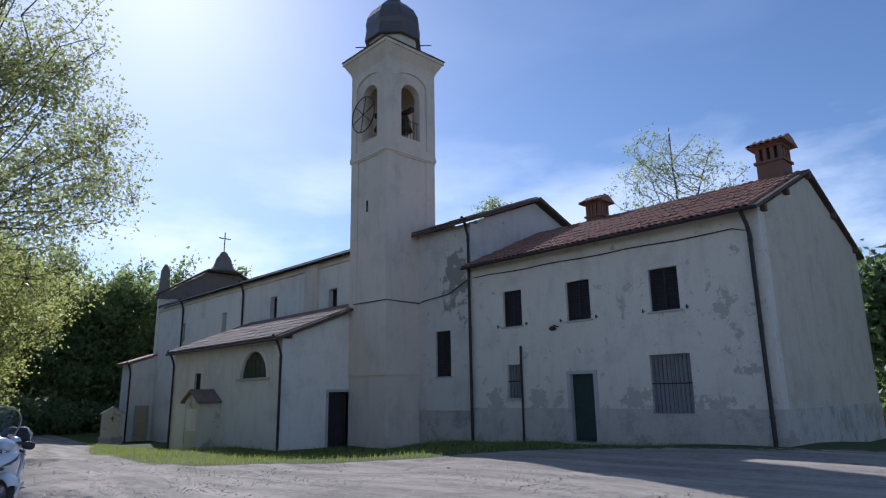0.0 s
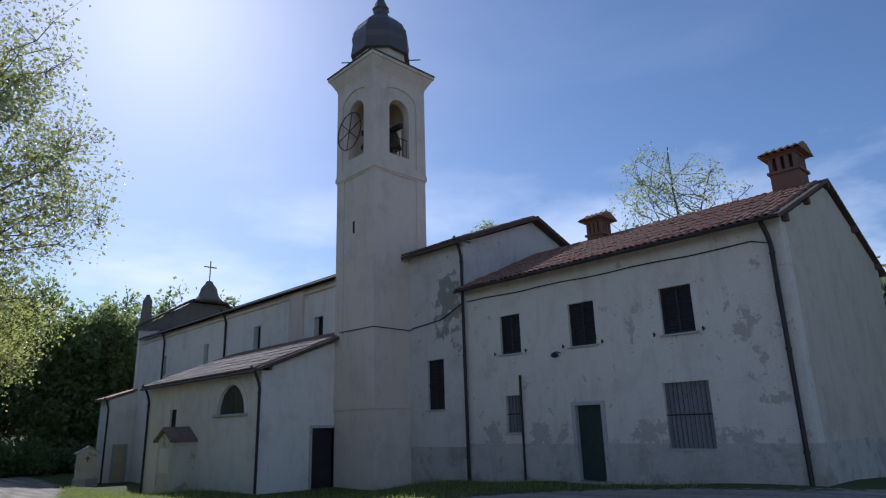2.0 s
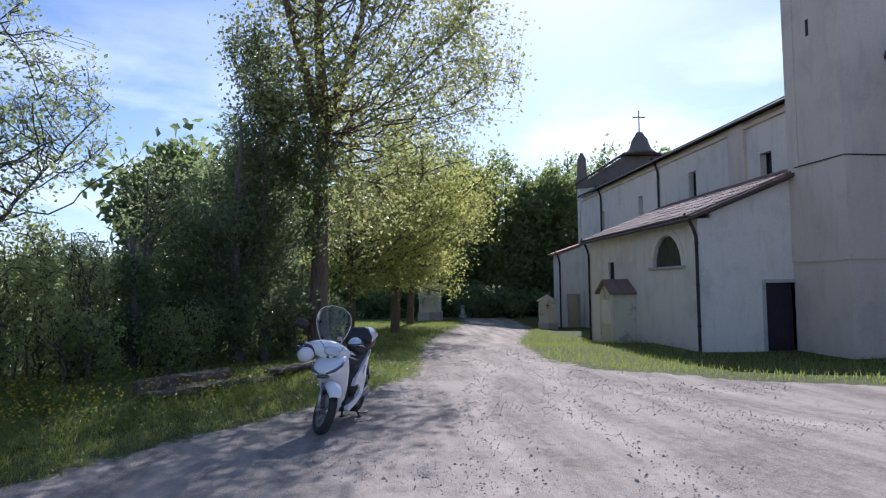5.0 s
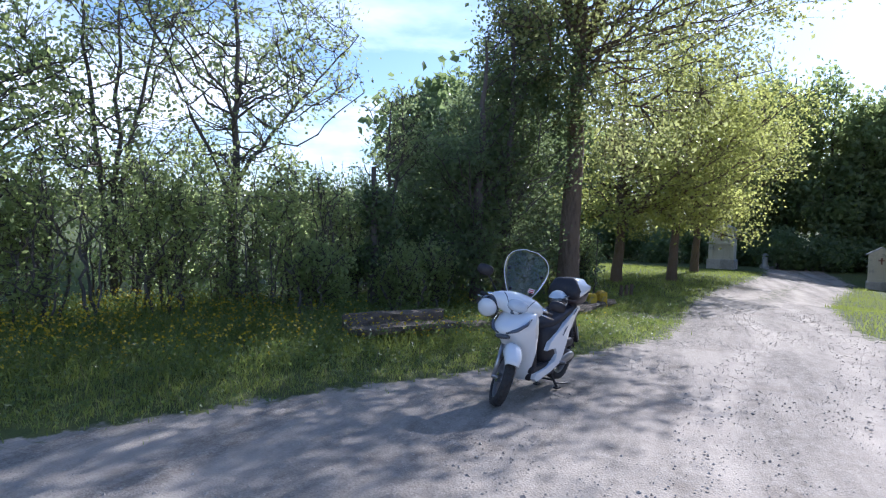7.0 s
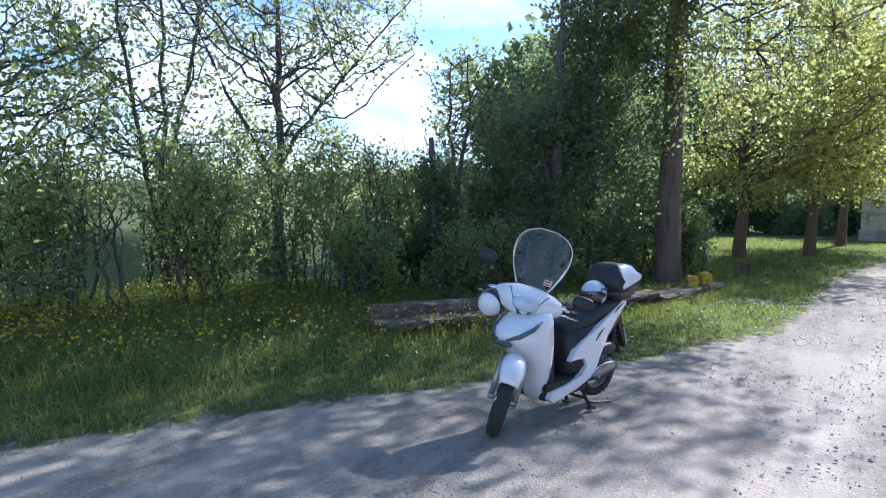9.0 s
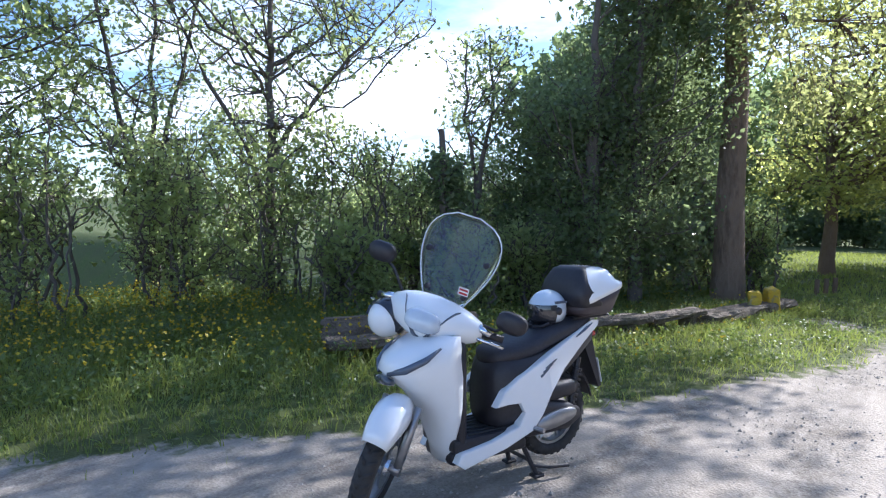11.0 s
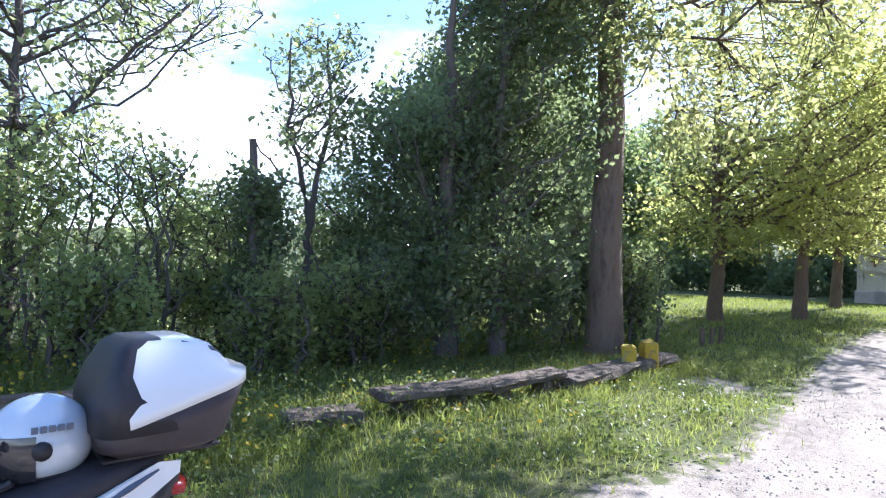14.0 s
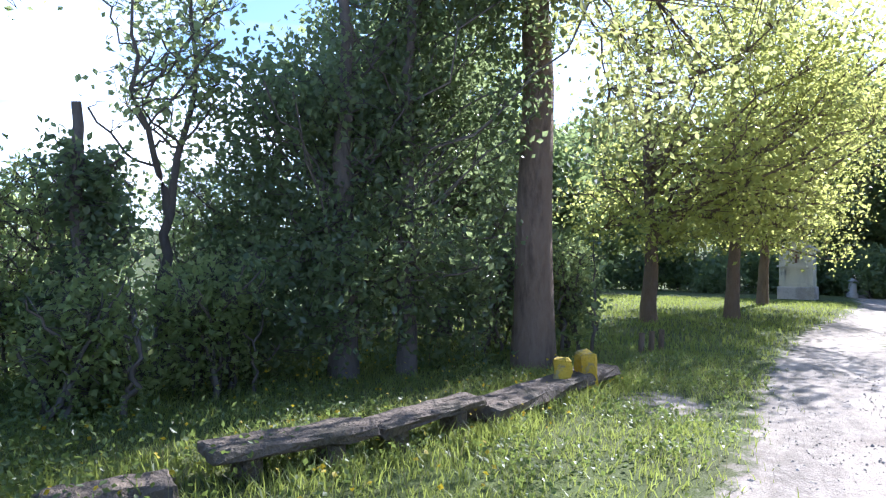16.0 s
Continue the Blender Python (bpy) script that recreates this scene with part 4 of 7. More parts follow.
wall(bm, south(TY0 - 0.06), TX0 - 0.06, TX1 + 0.06, 11.72, 15.6, 0.058, ((CX - fw, CX + fw, 11.9, 15.3, 0.6),))
wall(bm, east(TX1 + 0.06), TY0 - 0.002, TY1 + 0.06, 11.72, 15.6, 0.058, ((CY - fw, CY + fw, 11.9, 15.3, 0.6),))
part("blind_arch", bm, M_TOWER, tower)
bm = bmesh.new()
for k, (z0, z1, o0, o1) in enumerate(((15.6, 15.75, 0.06, 0.1), (15.75, 16.2, 0.1, 0.34), (16.2, 16.34, 0.38, 0.38))):
    hexa(bm, [(TX0 - o0, TY0 - o0, z0), (TX1 + o0, TY0 - o0, z0), (TX1 + o0, TY1 + o0, z0), (TX0 - o0, TY1 + o0, z0),
              (TX0 - o1, TY0 - o1, z1), (TX1 + o1, TY0 - o1, z1), (TX1 + o1, TY1 + o1, z1), (TX0 - o1, TY1 + o1, z1)])
part("cornice", bm, M_TOWER, tower)
bm = bmesh.new()
lathe(bm, [(2.05, 16.34), (1.35, 16.75), (1.3, 16.8)], 4, (CX, CY, 0), math.pi / 4)
box(bm, TX0 - 0.41, TY0 - 0.41, 16.34, TX1 + 0.41, TY1 + 0.41, 16.4)
part("tower_roof", bm, M_ROOFBED, tower)
bm = bmesh.new()
lathe(bm, [(1.12, 16.5), (1.12, 17.45)], 8, (CX, CY, 0), math.pi / 8)
part("drum", bm, M_TOWER, tower)
bm = bmesh.new()
lathe(bm, [(1.34, 17.2), (1.3, 17.5), (1.27, 17.75), (1.3, 18.0), (1.24, 18.35), (1.05, 18.75), (0.72, 19.1), (0.42, 19.35), (0.32, 19.5), (0.34, 19.7), (0.4, 19.78), (0.3, 19.95), (0.16, 20.3), (0.07, 20.7), (0.05, 20.9)], 8, (CX, CY, 0), math.pi / 8)
part("dome", bm, M_COPPER, tower, "dark metal-clad onion dome")
bm = bmesh.new()
lathe(bm, [(0.02, 20.85), (0.12, 20.95), (0.12, 21.05), (0.02, 21.15)], 10, (CX, CY, 0))
tube(bm, [(CX, CY, 21.1), (CX, CY, 22.0)], 0.03, 6)
tube(bm, [(CX - 0.2, CY - 0.2, 21.65), (CX + 0.2, CY + 0.2, 21.65)], 0.03, 6)
part("cross", bm, M_IRON, tower)
bm = bmesh.new()
for s in (-1, 1):
    tube(bm, [(CX + s * 1.2 * 0.7, CY + s * 1.2 * 0.7, 17.2), (CX + s * 1.75 * 0.7, CY + s * 1.75 * 0.7, 17.2)], 0.025, 5)
part("iron_rod", bm, M_IRON, tower)
for bx, by, r in ((CX, CY - 0.55, 0.42), (CX + 0.55, CY + 0.2, 0.36)):
    bm = bmesh.new()
    lathe(bm, [(r, 0), (r * 0.92, 0.08), (r * 0.7, 0.3), (r * 0.58, 0.6), (r * 0.45, 0.72), (0.05, 0.78)], 16, (bx, by, 12.9))
    bell = part("bell", bm, M_BRONZE, tower, smooth=True)
    bm = bmesh.new()
    box(bm, bx - 0.55, by - 0.08, 13.66, bx + 0.55, by + 0.08, 13.86)
    part("yoke", bm, M_IRON, bell)
bm = bmesh.new()
ring = [(CX - 0.3 + 0.8 * math.cos(6.28319 * i / 24), TY0 - 0.12, 13.5 + 0.8 * math.sin(6.28319 * i / 24)) for i in range(25)]
tube(bm, ring, 0.025, 5, False)
for a in (0.3, 1.35, 2.4):
    tube(bm, [(CX - 0.3 + 0.8 * math.cos(a), TY0 - 0.12, 13.5 + 0.8 * math.sin(a)), (CX - 0.3 - 0.8 * math.cos(a), TY0 - 0.12, 13.5 - 0.8 * math.sin(a))], 0.02, 5)
part("bell_wheel", bm, M_IRON, tower, "iron bell wheel")
for i in range(6):
    bm = bmesh.new()
    y = CY - op + 0.08 + i * 0.176
    tube(bm, [(TX1 - 0.1, y, 12.3), (TX1 - 0.1, y, 13.15)], 0.014, 5)
    part("rail_bar", bm, M_IRON, tower)
bm = bmesh.new()
tube(bm, [(TX1 - 0.1, CY - op, 13.15), (TX1 - 0.1, CY + op, 13.15)], 0.018, 5)
part("rail", bm, M_IRON, tower)
bm = bmesh.new()
pts = [(TX0 + 0.3, TY0 - 0.05, 5.3), (TX1 + 0.05, TY0 - 0.05, 5.27), (TX1 + 0.06, TY1 - 0.9, 5.25), (TX1 + 0.3, 17.18, 5.3), (-17.2, 17.18, 5.42), (-16.1, 17.15, 5.85)]
tube(bm, pts, 0.02, 5)
part("cable", bm, M_IRON, tower)
# dark box on the solid shaft in place of a shaded slit opening
bm = bmesh.new()
box(bm, -20.38, TY0 - 0.01, 9.1, -20.26, TY0 + 0.03, 9.6)
part("slit", bm, M_HOLLOWSHADE, tower)

# ---- the motor scooter ----
M_WHITE = plain("white_lacquer", (0.78, 0.79, 0.80), 0.22, 0.0, 0.03, 4.0, 0.0, 0.6)
M_BLACK = plain("black_plastic", (0.022, 0.02, 0.024), 0.5, 0.0, 0.2, 40.0, 0.1)
M_SEAT = plain("seat_vinyl", (0.028, 0.026, 0.032), 0.55, 0.0, 0.2, 60.0, 0.2)
M_RUBBER = plain("tyre_rubber", (0.035, 0.033, 0.032), 0.85, 0.0, 0.3, 20.0, 0.2)
M_ALLOY = plain("grey_alloy", (0.36, 0.36, 0.37), 0.35, 0.85, 0.1)
M_CHROME = plain("chrome", (0.75, 0.76, 0.78), 0.12, 1.0, 0.04)
M_GREYTRIM = plain("blue_grey_trim", (0.10, 0.12, 0.16), 0.25, 0.2, 0.1)
M_VISOR = plain("smoked_visor", (0.025, 0.025, 0.03), 0.1, 0.0, 0.1, 6.0, 0.0, 0.8)
M_LENS = plain("headlamp_lens", (0.055, 0.065, 0.08), 0.08, 0.0, 0.1, 6.0, 0.0, 0.8)
M_PALELENS = plain("pale_headlamp_lens", (0.52, 0.57, 0.63), 0.1, 0.0, 0.1, 6.0, 0.0, 0.8)
M_RED = plain("red_lens", (0.35, 0.02, 0.02), 0.2)
M_BROWNBOX = plain("dark_box_plastic", (0.05, 0.038, 0.042), 0.45, 0.0, 0.15, 30.0)


def m_clear():
    m, n, l, b = base_mat("clear_acrylic", 0.04)
    b.inputs["Base Color"].default_value = (0.9, 0.93, 0.96, 1)
    b.inputs["Transmission Weight"].default_value = 1.0
    b.inputs["IOR"].default_value = 1.38
    return m


M_CLEAR = m_clear()


def ring(bm, c, up, hw, hh, e=2.4, n=18, side=(0, 1, 0), flat_low=1.0):
    """A superellipse about c: half-width along side, half-height along up."""
    c, up, side = Vector(c), Vector(up).normalized(), Vector(side).normalized()
    out = []
    for k in range(n):
        a = 6.28319 * k / n
        ca, sa = math.cos(a), math.sin(a)
        x = math.copysign(abs(ca) ** (2 / e), ca) * hw
        y = math.copysign(abs(sa) ** (2 / e), sa) * hh
        if y < 0:
            y *= flat_low
        out.append(bm.verts.new(c + side * x + up * y))
    return out


def loft(bm, rings, caps=True):
    for a, b in zip(rings, rings[1:]):
        k = len(a)
        for i in range(k):
            bm.faces.new((a[i], a[(i + 1) % k], b[(i + 1) % k], b[i]))
    if caps:
        bm.faces.new(rings[0][::-1])
        bm.faces.new(rings[-1])


def wheel(parent, name, u, z, r, tyre_w, turn):
    """Tyre with blocks, rim with spokes, hub."""
    m = turn @ Matrix.Translation((u, 0, z))
    bm = bmesh.new()
    prof = [(r - 0.075, -tyre_w * 0.42), (r - 0.05, -tyre_w * 0.52), (r - 0.02, -tyre_w * 0.45), (r - 0.003, -tyre_w * 0.22), (r, 0), (r - 0.003, tyre_w * 0.22), (r - 0.02, tyre_w * 0.45), (r - 0.05, tyre_w * 0.52), (r - 0.075, tyre_w * 0.42)]
    rings = []
    for k in range(40):
        a = 6.28319 * k / 40
        rings.append([bm.verts.new((p[0] * math.cos(a), p[1], p[0] * math.sin(a))) for p in prof])
    for a, b in zip(rings, rings[1:] + rings[:1]):
        for i in range(len(prof)):
            bm.faces.new((a[i], a[(i + 1) % len(prof)], b[(i + 1) % len(prof)], b[i]))
    for k in range(30):
        a = 6.28319 * k / 30
        for s in (-1, 1):
            p = [(r - 0.006, s * 0.006), (r - 0.02, s * tyre_w * 0.44)]
            t0, t1 = a + 0.02, a + 0.11
            q = []
            for lift in (0.0, 0.009):
                for (rr, yy), tt in ((p[0], t0), (p[0], t1), (p[1], t1 + 0.09), (p[1], t0 + 0.09)):
                    q.append(((rr + lift) * math.cos(tt), yy, (rr + lift) * math.sin(tt)))
            hexa(bm, q)
    bmesh.ops.transform(bm, matrix=m, verts=bm.verts[:])
    w = part(name, bm, M_RUBBER, parent, "black road tyre on grey alloy wheel", True)
    bm = bmesh.new()
    rings = []
    prof = [(r - 0.09, -0.03), (r - 0.075, -0.034), (r - 0.075, 0.034), (r - 0.09, 0.03)]
    for k in range(32):
        a = 6.28319 * k / 32
        rings.append([bm.verts.new((p[0] * math.cos(a), p[1], p[0] * math.sin(a))) for p in prof])
    for a, b in zip(rings, rings[1:] + rings[:1]):
        for i in range(4):
            bm.faces.new((a[i], a[(i + 1) % 4], b[(i + 1) % 4], b[i]))
    for k in range(6):
        a = 6.28319 * k / 6
        for d in (-0.12, 0.12):
            tube(bm, [(0.04 * math.cos(a), 0, 0.04 * math.sin(a)), ((r - 0.08) * math.cos(a + d), 0, (r - 0.08) * math.sin(a + d))], [0.014, 0.009], 5)
    bmesh.ops.transform(bm, matrix=m, verts=bm.verts[:])
    part("rim", bm, M_ALLOY, w)
    bm = bmesh.new()
    tube(bm, [(0, -0.06, 0), (0, 0.06, 0)], 0.05, 14)
    tube(bm, [(0, 0.045, 0), (0, 0.05, 0)], 0.115, 24)
    bmesh.ops.transform(bm, matrix=m, verts=bm.verts[:])
    part("brake_disc", bm, M_CHROME, w)
    return w


def scooter():
    s = empty("motor_scooter", (0, 0, 0), "white step-through motor scooter with windscreen and top box", "scooter")
    turn = radians(38)
    rake = Vector((-0.44, 0, 0.9)).normalized()
    swing = Matrix.Translation((0.05, 0, 0)) @ Matrix.Rotation(turn, 4, rake) @ Matrix.Translation((-0.05, 0, 0))
    steer = swing @ Matrix.Translation((-0.5, 0, 1.0)) @ Matrix.Scale(1.16, 4) @ Matrix.Translation((0.45, 0, -1.0))
    axle = Matrix.Translation((-0.075, 0, 0)) @ Matrix.Translation((0.05, 0, 0)) @ Matrix.Rotation(radians(44), 4, rake) @ Matrix.Translation((-0.05, 0, 0))
    wheel(s, "front_wheel", 0.0, 0.285, 0.285, 0.105, axle)
    bpy.context.view_layer.update()
    # front mudguard
    bm = bmesh.new()
    rings = []
    for i in range(13):
        a = radians(46 + i * 7.8)
        w = 0.072 + 0.03 * math.sin(math.pi * min(1, i / 9.0))
        rr = 0.335 + 0.05 * math.sin(math.pi * i / 12)
        drop = 0.05 + 0.05 * math.sin(math.pi * i / 12)
        c, o = [], Vector((math.cos(a), 0, math.sin(a)))
        for lay, k in ((0, 1), (1, -1)):
            for j in range(7):
                t = (j - 3) / 3.0 * k
                rad = rr - (drop * abs(t) ** 2.6) - lay * 0.008
                c.append(bm.verts.new(o * rad + Vector((0, w * math.sin(t * 1.45) / math.sin(1.45) * (1 - lay * 0.06), 0.285))))
        rings.append(c)
    loft(bm, rings)
    bmesh.ops.transform(bm, matrix=axle, verts=bm.verts[:])
    part("front_mudguard", bm, M_WHITE, s, "", True)
    for v in (-0.095, 0.095):
        bm = bmesh.new()
        tube(bm, [(0.0, v, 0.26), (-0.08, v, 0.46), (-0.13, v, 0.6)], [0.026, 0.024, 0.022], 10)
        tube(bm, [(0.0, v * 0.5, 0.285), (0.0, v * 1.2, 0.285)], 0.02, 8)
        bmesh.ops.transform(bm, matrix=axle, verts=bm.verts[:])
        part("fork_leg", bm, M_ALLOY, s, "", True)
    # front shield: horizontal rings
    bm = bmesh.new()
    rings = []
    for z, uf, ub, hw in ((0.20, -0.49, -0.56, 0.09), (0.29, -0.47, -0.57, 0.125), (0.40, -0.425, -0.575, 0.16), (0.52, -0.365, -0.575, 0.185), (0.62, -0.28, -0.57, 0.2), (0.70, -0.18, -0.56, 0.215),
                          (0.75, -0.135, -0.55, 0.22), (0.81, -0.17, -0.54, 0.225), (0.87, -0.27, -0.55, 0.215), (0.92, -0.4, -0.56, 0.19)):
        hw, ub = hw * 1.02, ub + 0.035
        c = []
        for k in range(20):
            a = math.pi * k / 19 - math.pi / 2
            c.append(bm.verts.new((ub + (uf - ub) * math.cos(a) ** 0.8 if math.cos(a) > 1e-4 else ub, hw * math.sin(a), z)))
        for k in range(6):
            c.append(bm.verts.new((ub + 0.035 * math.sin(math.pi * (k + 1) / 7), hw * (1 - 2 * (k + 1) / 7.0), z)))
        rings.append(c)
    loft(bm, rings)
    shield = part("front_shield", bm, M_WHITE, s, "", True)
    for sd in (-1, 1):
        bm = bmesh.new()
        pts = [(-0.15, sd * 0.05, 0.735), (-0.2, sd * 0.145, 0.765), (-0.29, sd * 0.21, 0.82), (-0.38, sd * 0.22, 0.875)]
        tube(bm, pts, [0.012, 0.02, 0.018, 0.006], 8)
        part("indicator", bm, M_GREYTRIM, shield, "", True)
    bm = bmesh.new()
    loft(bm, [ring(bm, (-0.17, 0, 0.695), (0, 0, 1), 0.09, 0.03), ring(bm, (-0.13, 0, 0.7), (0, 0, 1), 0.075, 0.022)])
    part("position_light", bm, M_LENS, shield, "", True)
    # inner side of the shield and floor
    bm = bmesh.new()
    soft_box(bm, -0.59, -0.18, 0.3, -0.53, 0.18, 0.88, 0.03, 2)
    part("inner_shield", bm, M_BLACK, s, "", True)
    bm = bmesh.new()
    soft_box(bm, -0.98, -0.175, 0.27, -0.5, 0.175, 0.345, 0.02, 2)
    floor_p = part("floorboard", bm, M_BLACK, s)
    for i in range(7):
        bm = bmesh.new()
        soft_box(bm, -0.92, -0.15 + i * 0.046, 0.345, -0.62, -0.135 + i * 0.046, 0.351, 0.002)
        part("rubber_rib", bm, M_RUBBER, floor_p)
    bm = bmesh.new()
    soft_box(bm, -1.05, -0.15, 0.19, -0.5, 0.15, 0.275, 0.03, 2)
    part("belly_pan", bm, M_BLACK, s, "", True)
    # body under the seat
    bm = bmesh.new()
    loft(bm, [ring(bm, (u, 0, z), (0, 0, 1), hw, hh, 3.2) for u, z, hw, hh in ((-0.80, 0.52, 0.10, 0.16), (-0.86, 0.53, 0.165, 0.23), (-1.0, 0.55, 0.185, 0.22), (-1.2, 0.63, 0.18, 0.15), (-1.45, 0.73, 0.16, 0.09), (-1.62, 0.8, 0.12, 0.05), (-1.68, 0.82, 0.07, 0.03))])
    part("underseat_body", bm, M_BLACK, s, "", True)
    # white swept side panels
    outline = [(-0.77, 0.49), (-0.83, 0.57), (-0.95, 0.645), (-1.15, 0.73), (-1.4, 0.83), (-1.6, 0.905), (-1.66, 0.9), (-1.66, 0.865), (-1.5, 0.76), (-1.32, 0.64), (-1.2, 0.52), (-1.13, 0.4), (-1.05, 0.315), (-0.85, 0.25), (-0.55, 0.19), (-0.5, 0.225), (-0.53, 0.28), (-0.75, 0.31), (-0.94, 0.36), (-0.985, 0.43), (-0.95, 0.49), (-0.86, 0.495)]
    for sd in (-1, 1):
        bm = bmesh.new()
        lo = [bm.verts.new((u, sd * (0.15 if u > -1.3 else 0.13 + 0.02 * (u + 1.66) / 0.36), z)) for u, z in outline]
        hi = [bm.verts.new((u, sd * (0.205 if u > -1.2 else 0.125 + 0.08 * (u + 1.66) / 0.46), z)) for u, z in outline]
        k = len(outline)
        f_in = bm.faces.new(lo)
        f_out = bm.faces.new(hi)
        for i in range(k):
            bm.faces.new((lo[i], lo[(i + 1) % k], hi[(i + 1) % k], hi[i]))
        bmesh.ops.recalc_face_normals(bm, faces=bm.faces[:])
        bmesh.ops.bevel(bm, geom=list(f_out.edges), offset=0.012, segments=2, affect="EDGES", profile=0.6)
        bmesh.ops.triangulate(bm, faces=[f for f in bm.faces if len(f.verts) > 4])
        side_p = part("side_panel", bm, M_WHITE, s)
        bm = bmesh.new()
        for i in range(3):
            tube(bm, [(-1.10 - i * 0.02, sd * 0.207, 0.625 + i * 0.022), (-1.17 - i * 0.03, sd * 0.204, 0.665 + i * 0.025)], [0.008, 0.003], 5)
        part("emblem", bm, M_GREYTRIM, side_p, "grey abstract emblem bars")
        bm = bmesh.new()
        tube(bm, [(-1.43, sd * 0.168, 0.82), (-1.52, sd * 0.152, 0.855), (-1.6, sd * 0.138, 0.885)], [0.004, 0.009, 0.003], 6)
        part("trim_strip", bm, M_GREYTRIM, side_p)
    # seat
    bm = bmesh.new()
    loft(bm, [ring(bm, (u, 0, z), (0, 0, 1), hw, hh, 2.8, 18) for u, z, hw, hh in ((-0.82, 0.735, 0.06, 0.03), (-0.86, 0.745, 0.12, 0.05), (-0.98, 0.76, 0.15, 0.06), (-1.12, 0.785, 0.165, 0.06), (-1.25, 0.83, 0.165, 0.065), (-1.45, 0.87, 0.15, 0.055), (-1.6, 0.895, 0.12, 0.04), (-1.64, 0.895, 0.06, 0.02))])
    part("seat", bm, M_SEAT, s, "black vinyl dual seat", True)
    # handlebar group, turned

    def steered(name, bm, mat, label="", smooth=True, parent=s):
        bmesh.ops.transform(bm, matrix=steer, verts=bm.verts[:])
        return part(name, bm, mat, parent, label, smooth)

    bm = bmesh.new()
    loft(bm, [ring(bm, (-0.42 - 0.10 * abs(v / 0.3) ** 1.5, v, 1.0 - 0.02 * abs(v / 0.3)), (0.25, 0, 1), hh, hu, 2.2, 16, (1, 0, -0.25)) for v, hu, hh in
              ((-0.255, 0.025, 0.025), (-0.235, 0.05, 0.05), (-0.175, 0.078, 0.083), (-0.09, 0.098, 0.113), (0, 0.102, 0.122), (0.09, 0.098, 0.113), (0.175, 0.078, 0.083), (0.235, 0.05, 0.05), (0.255, 0.025, 0.025))])
    head = steered("handlebar_cowl", bm, M_WHITE)
    bm = bmesh.new()
    loft(bm, [ring(bm, (-0.34, 0, 1.0), (-0.25, 0, 1), 0.10, 0.06, 2.4), ring(bm, (-0.30, 0, 1.01), (-0.3, 0, 1), 0.085, 0.05, 2.4), ring(bm, (-0.285, 0, 1.01), (-0.3, 0, 1), 0.05, 0.03, 2.4)])
    steered("headlight", bm, M_PALELENS, "", True, head)
    ahead, above = Vector((1, 0, -0.25)).normalized(), Vector((0.25, 0, 1)).normalized()

    def on_cowl(v, rise, lift):
        mid = Vector((-0.42 - 0.10 * abs(v / 0.3) ** 1.5, v, 1.0 - 0.02 * abs(v / 0.3)))
        tall, deep = 0.102 - 0.031 * (v / 0.2) ** 2, 0.122 - 0.052 * (v / 0.2) ** 2
        return mid + ahead * (deep + lift) * math.cos(radians(rise)) + above * (tall + lift) * math.sin(radians(rise))

    bm = bmesh.new()
    rings = []
    for k in range(25):
        v = -0.14 + 0.28 * k / 24
        rise = -48 + 126 * (abs(v) / 0.14) ** 1.25
        half = 13.0 - 5.0 * abs(v) / 0.14
        slope = 1 if abs(v) < 0.05 else 0.55
        out = 0.018 * (1 if v > 0 else -1) * (1 - slope)
        rings.append([bm.verts.new(on_cowl(v - out, rise - half * slope, 0.006)), bm.verts.new(on_cowl(v + out, rise + half * slope, 0.006)),
                      bm.verts.new(on_cowl(v + out, rise + half * slope, -0.01)), bm.verts.new(on_cowl(v - out, rise - half * slope, -0.01))])
    loft(bm, rings)
    steered("trim_band", bm, M_GREYTRIM, "dark grey band round the headlight", True, head)
    for sd in (-1, 1):
        bm = bmesh.new()
        tube(bm, [(-0.5, sd * 0.22, 0.985), (-0.54, sd * 0.35, 0.975)], [0.018, 0.019], 10)
        steered("grip", bm, M_BLACK)
        bm = bmesh.new()
        tube(bm, [(-0.49, sd * 0.21, 0.97), (-0.46, sd * 0.25, 0.965), (-0.5, sd * 0.37, 0.95)], [0.012, 0.009, 0.008], 8)
        tube(bm, [(-0.5, sd * 0.22, 1.01), (-0.46, sd * 0.26, 1.015), (-0.47, sd * 0.3, 1.0)], [0.02, 0.018, 0.012], 8)
        steered("brake_lever", bm, M_CHROME)
        bm = bmesh.new()
        dz = -0.1 if sd > 0 else 0.03
        tube(bm, [(-0.52, sd * 0.2, 1.02), (-0.55, sd * 0.3, 1.10 + dz), (-0.53, sd * 0.35, 1.14 + dz)], 0.008, 6)
        mir = steered("mirror", bm, M_BLACK)
        bm = bmesh.new()
        loft(bm, [ring(bm, (-0.5, sd * 0.375, 1.17 + dz), (0, 0, 1), 0.03, 0.025, 2.4), ring(bm, (-0.515, sd * 0.375, 1.17 + dz), (0, 0, 1), 0.075, 0.05, 2.6), ring(bm, (-0.54, sd * 0.375, 1.17 + dz), (0, 0, 1), 0.078, 0.052, 2.6)])
        steered("mirror_shell", bm, M_BLACK, "", True, mir)
    # windscreen: a bowed sheet with a rounded outline
    bm = bmesh.new()
    rows = []
    nn = 14
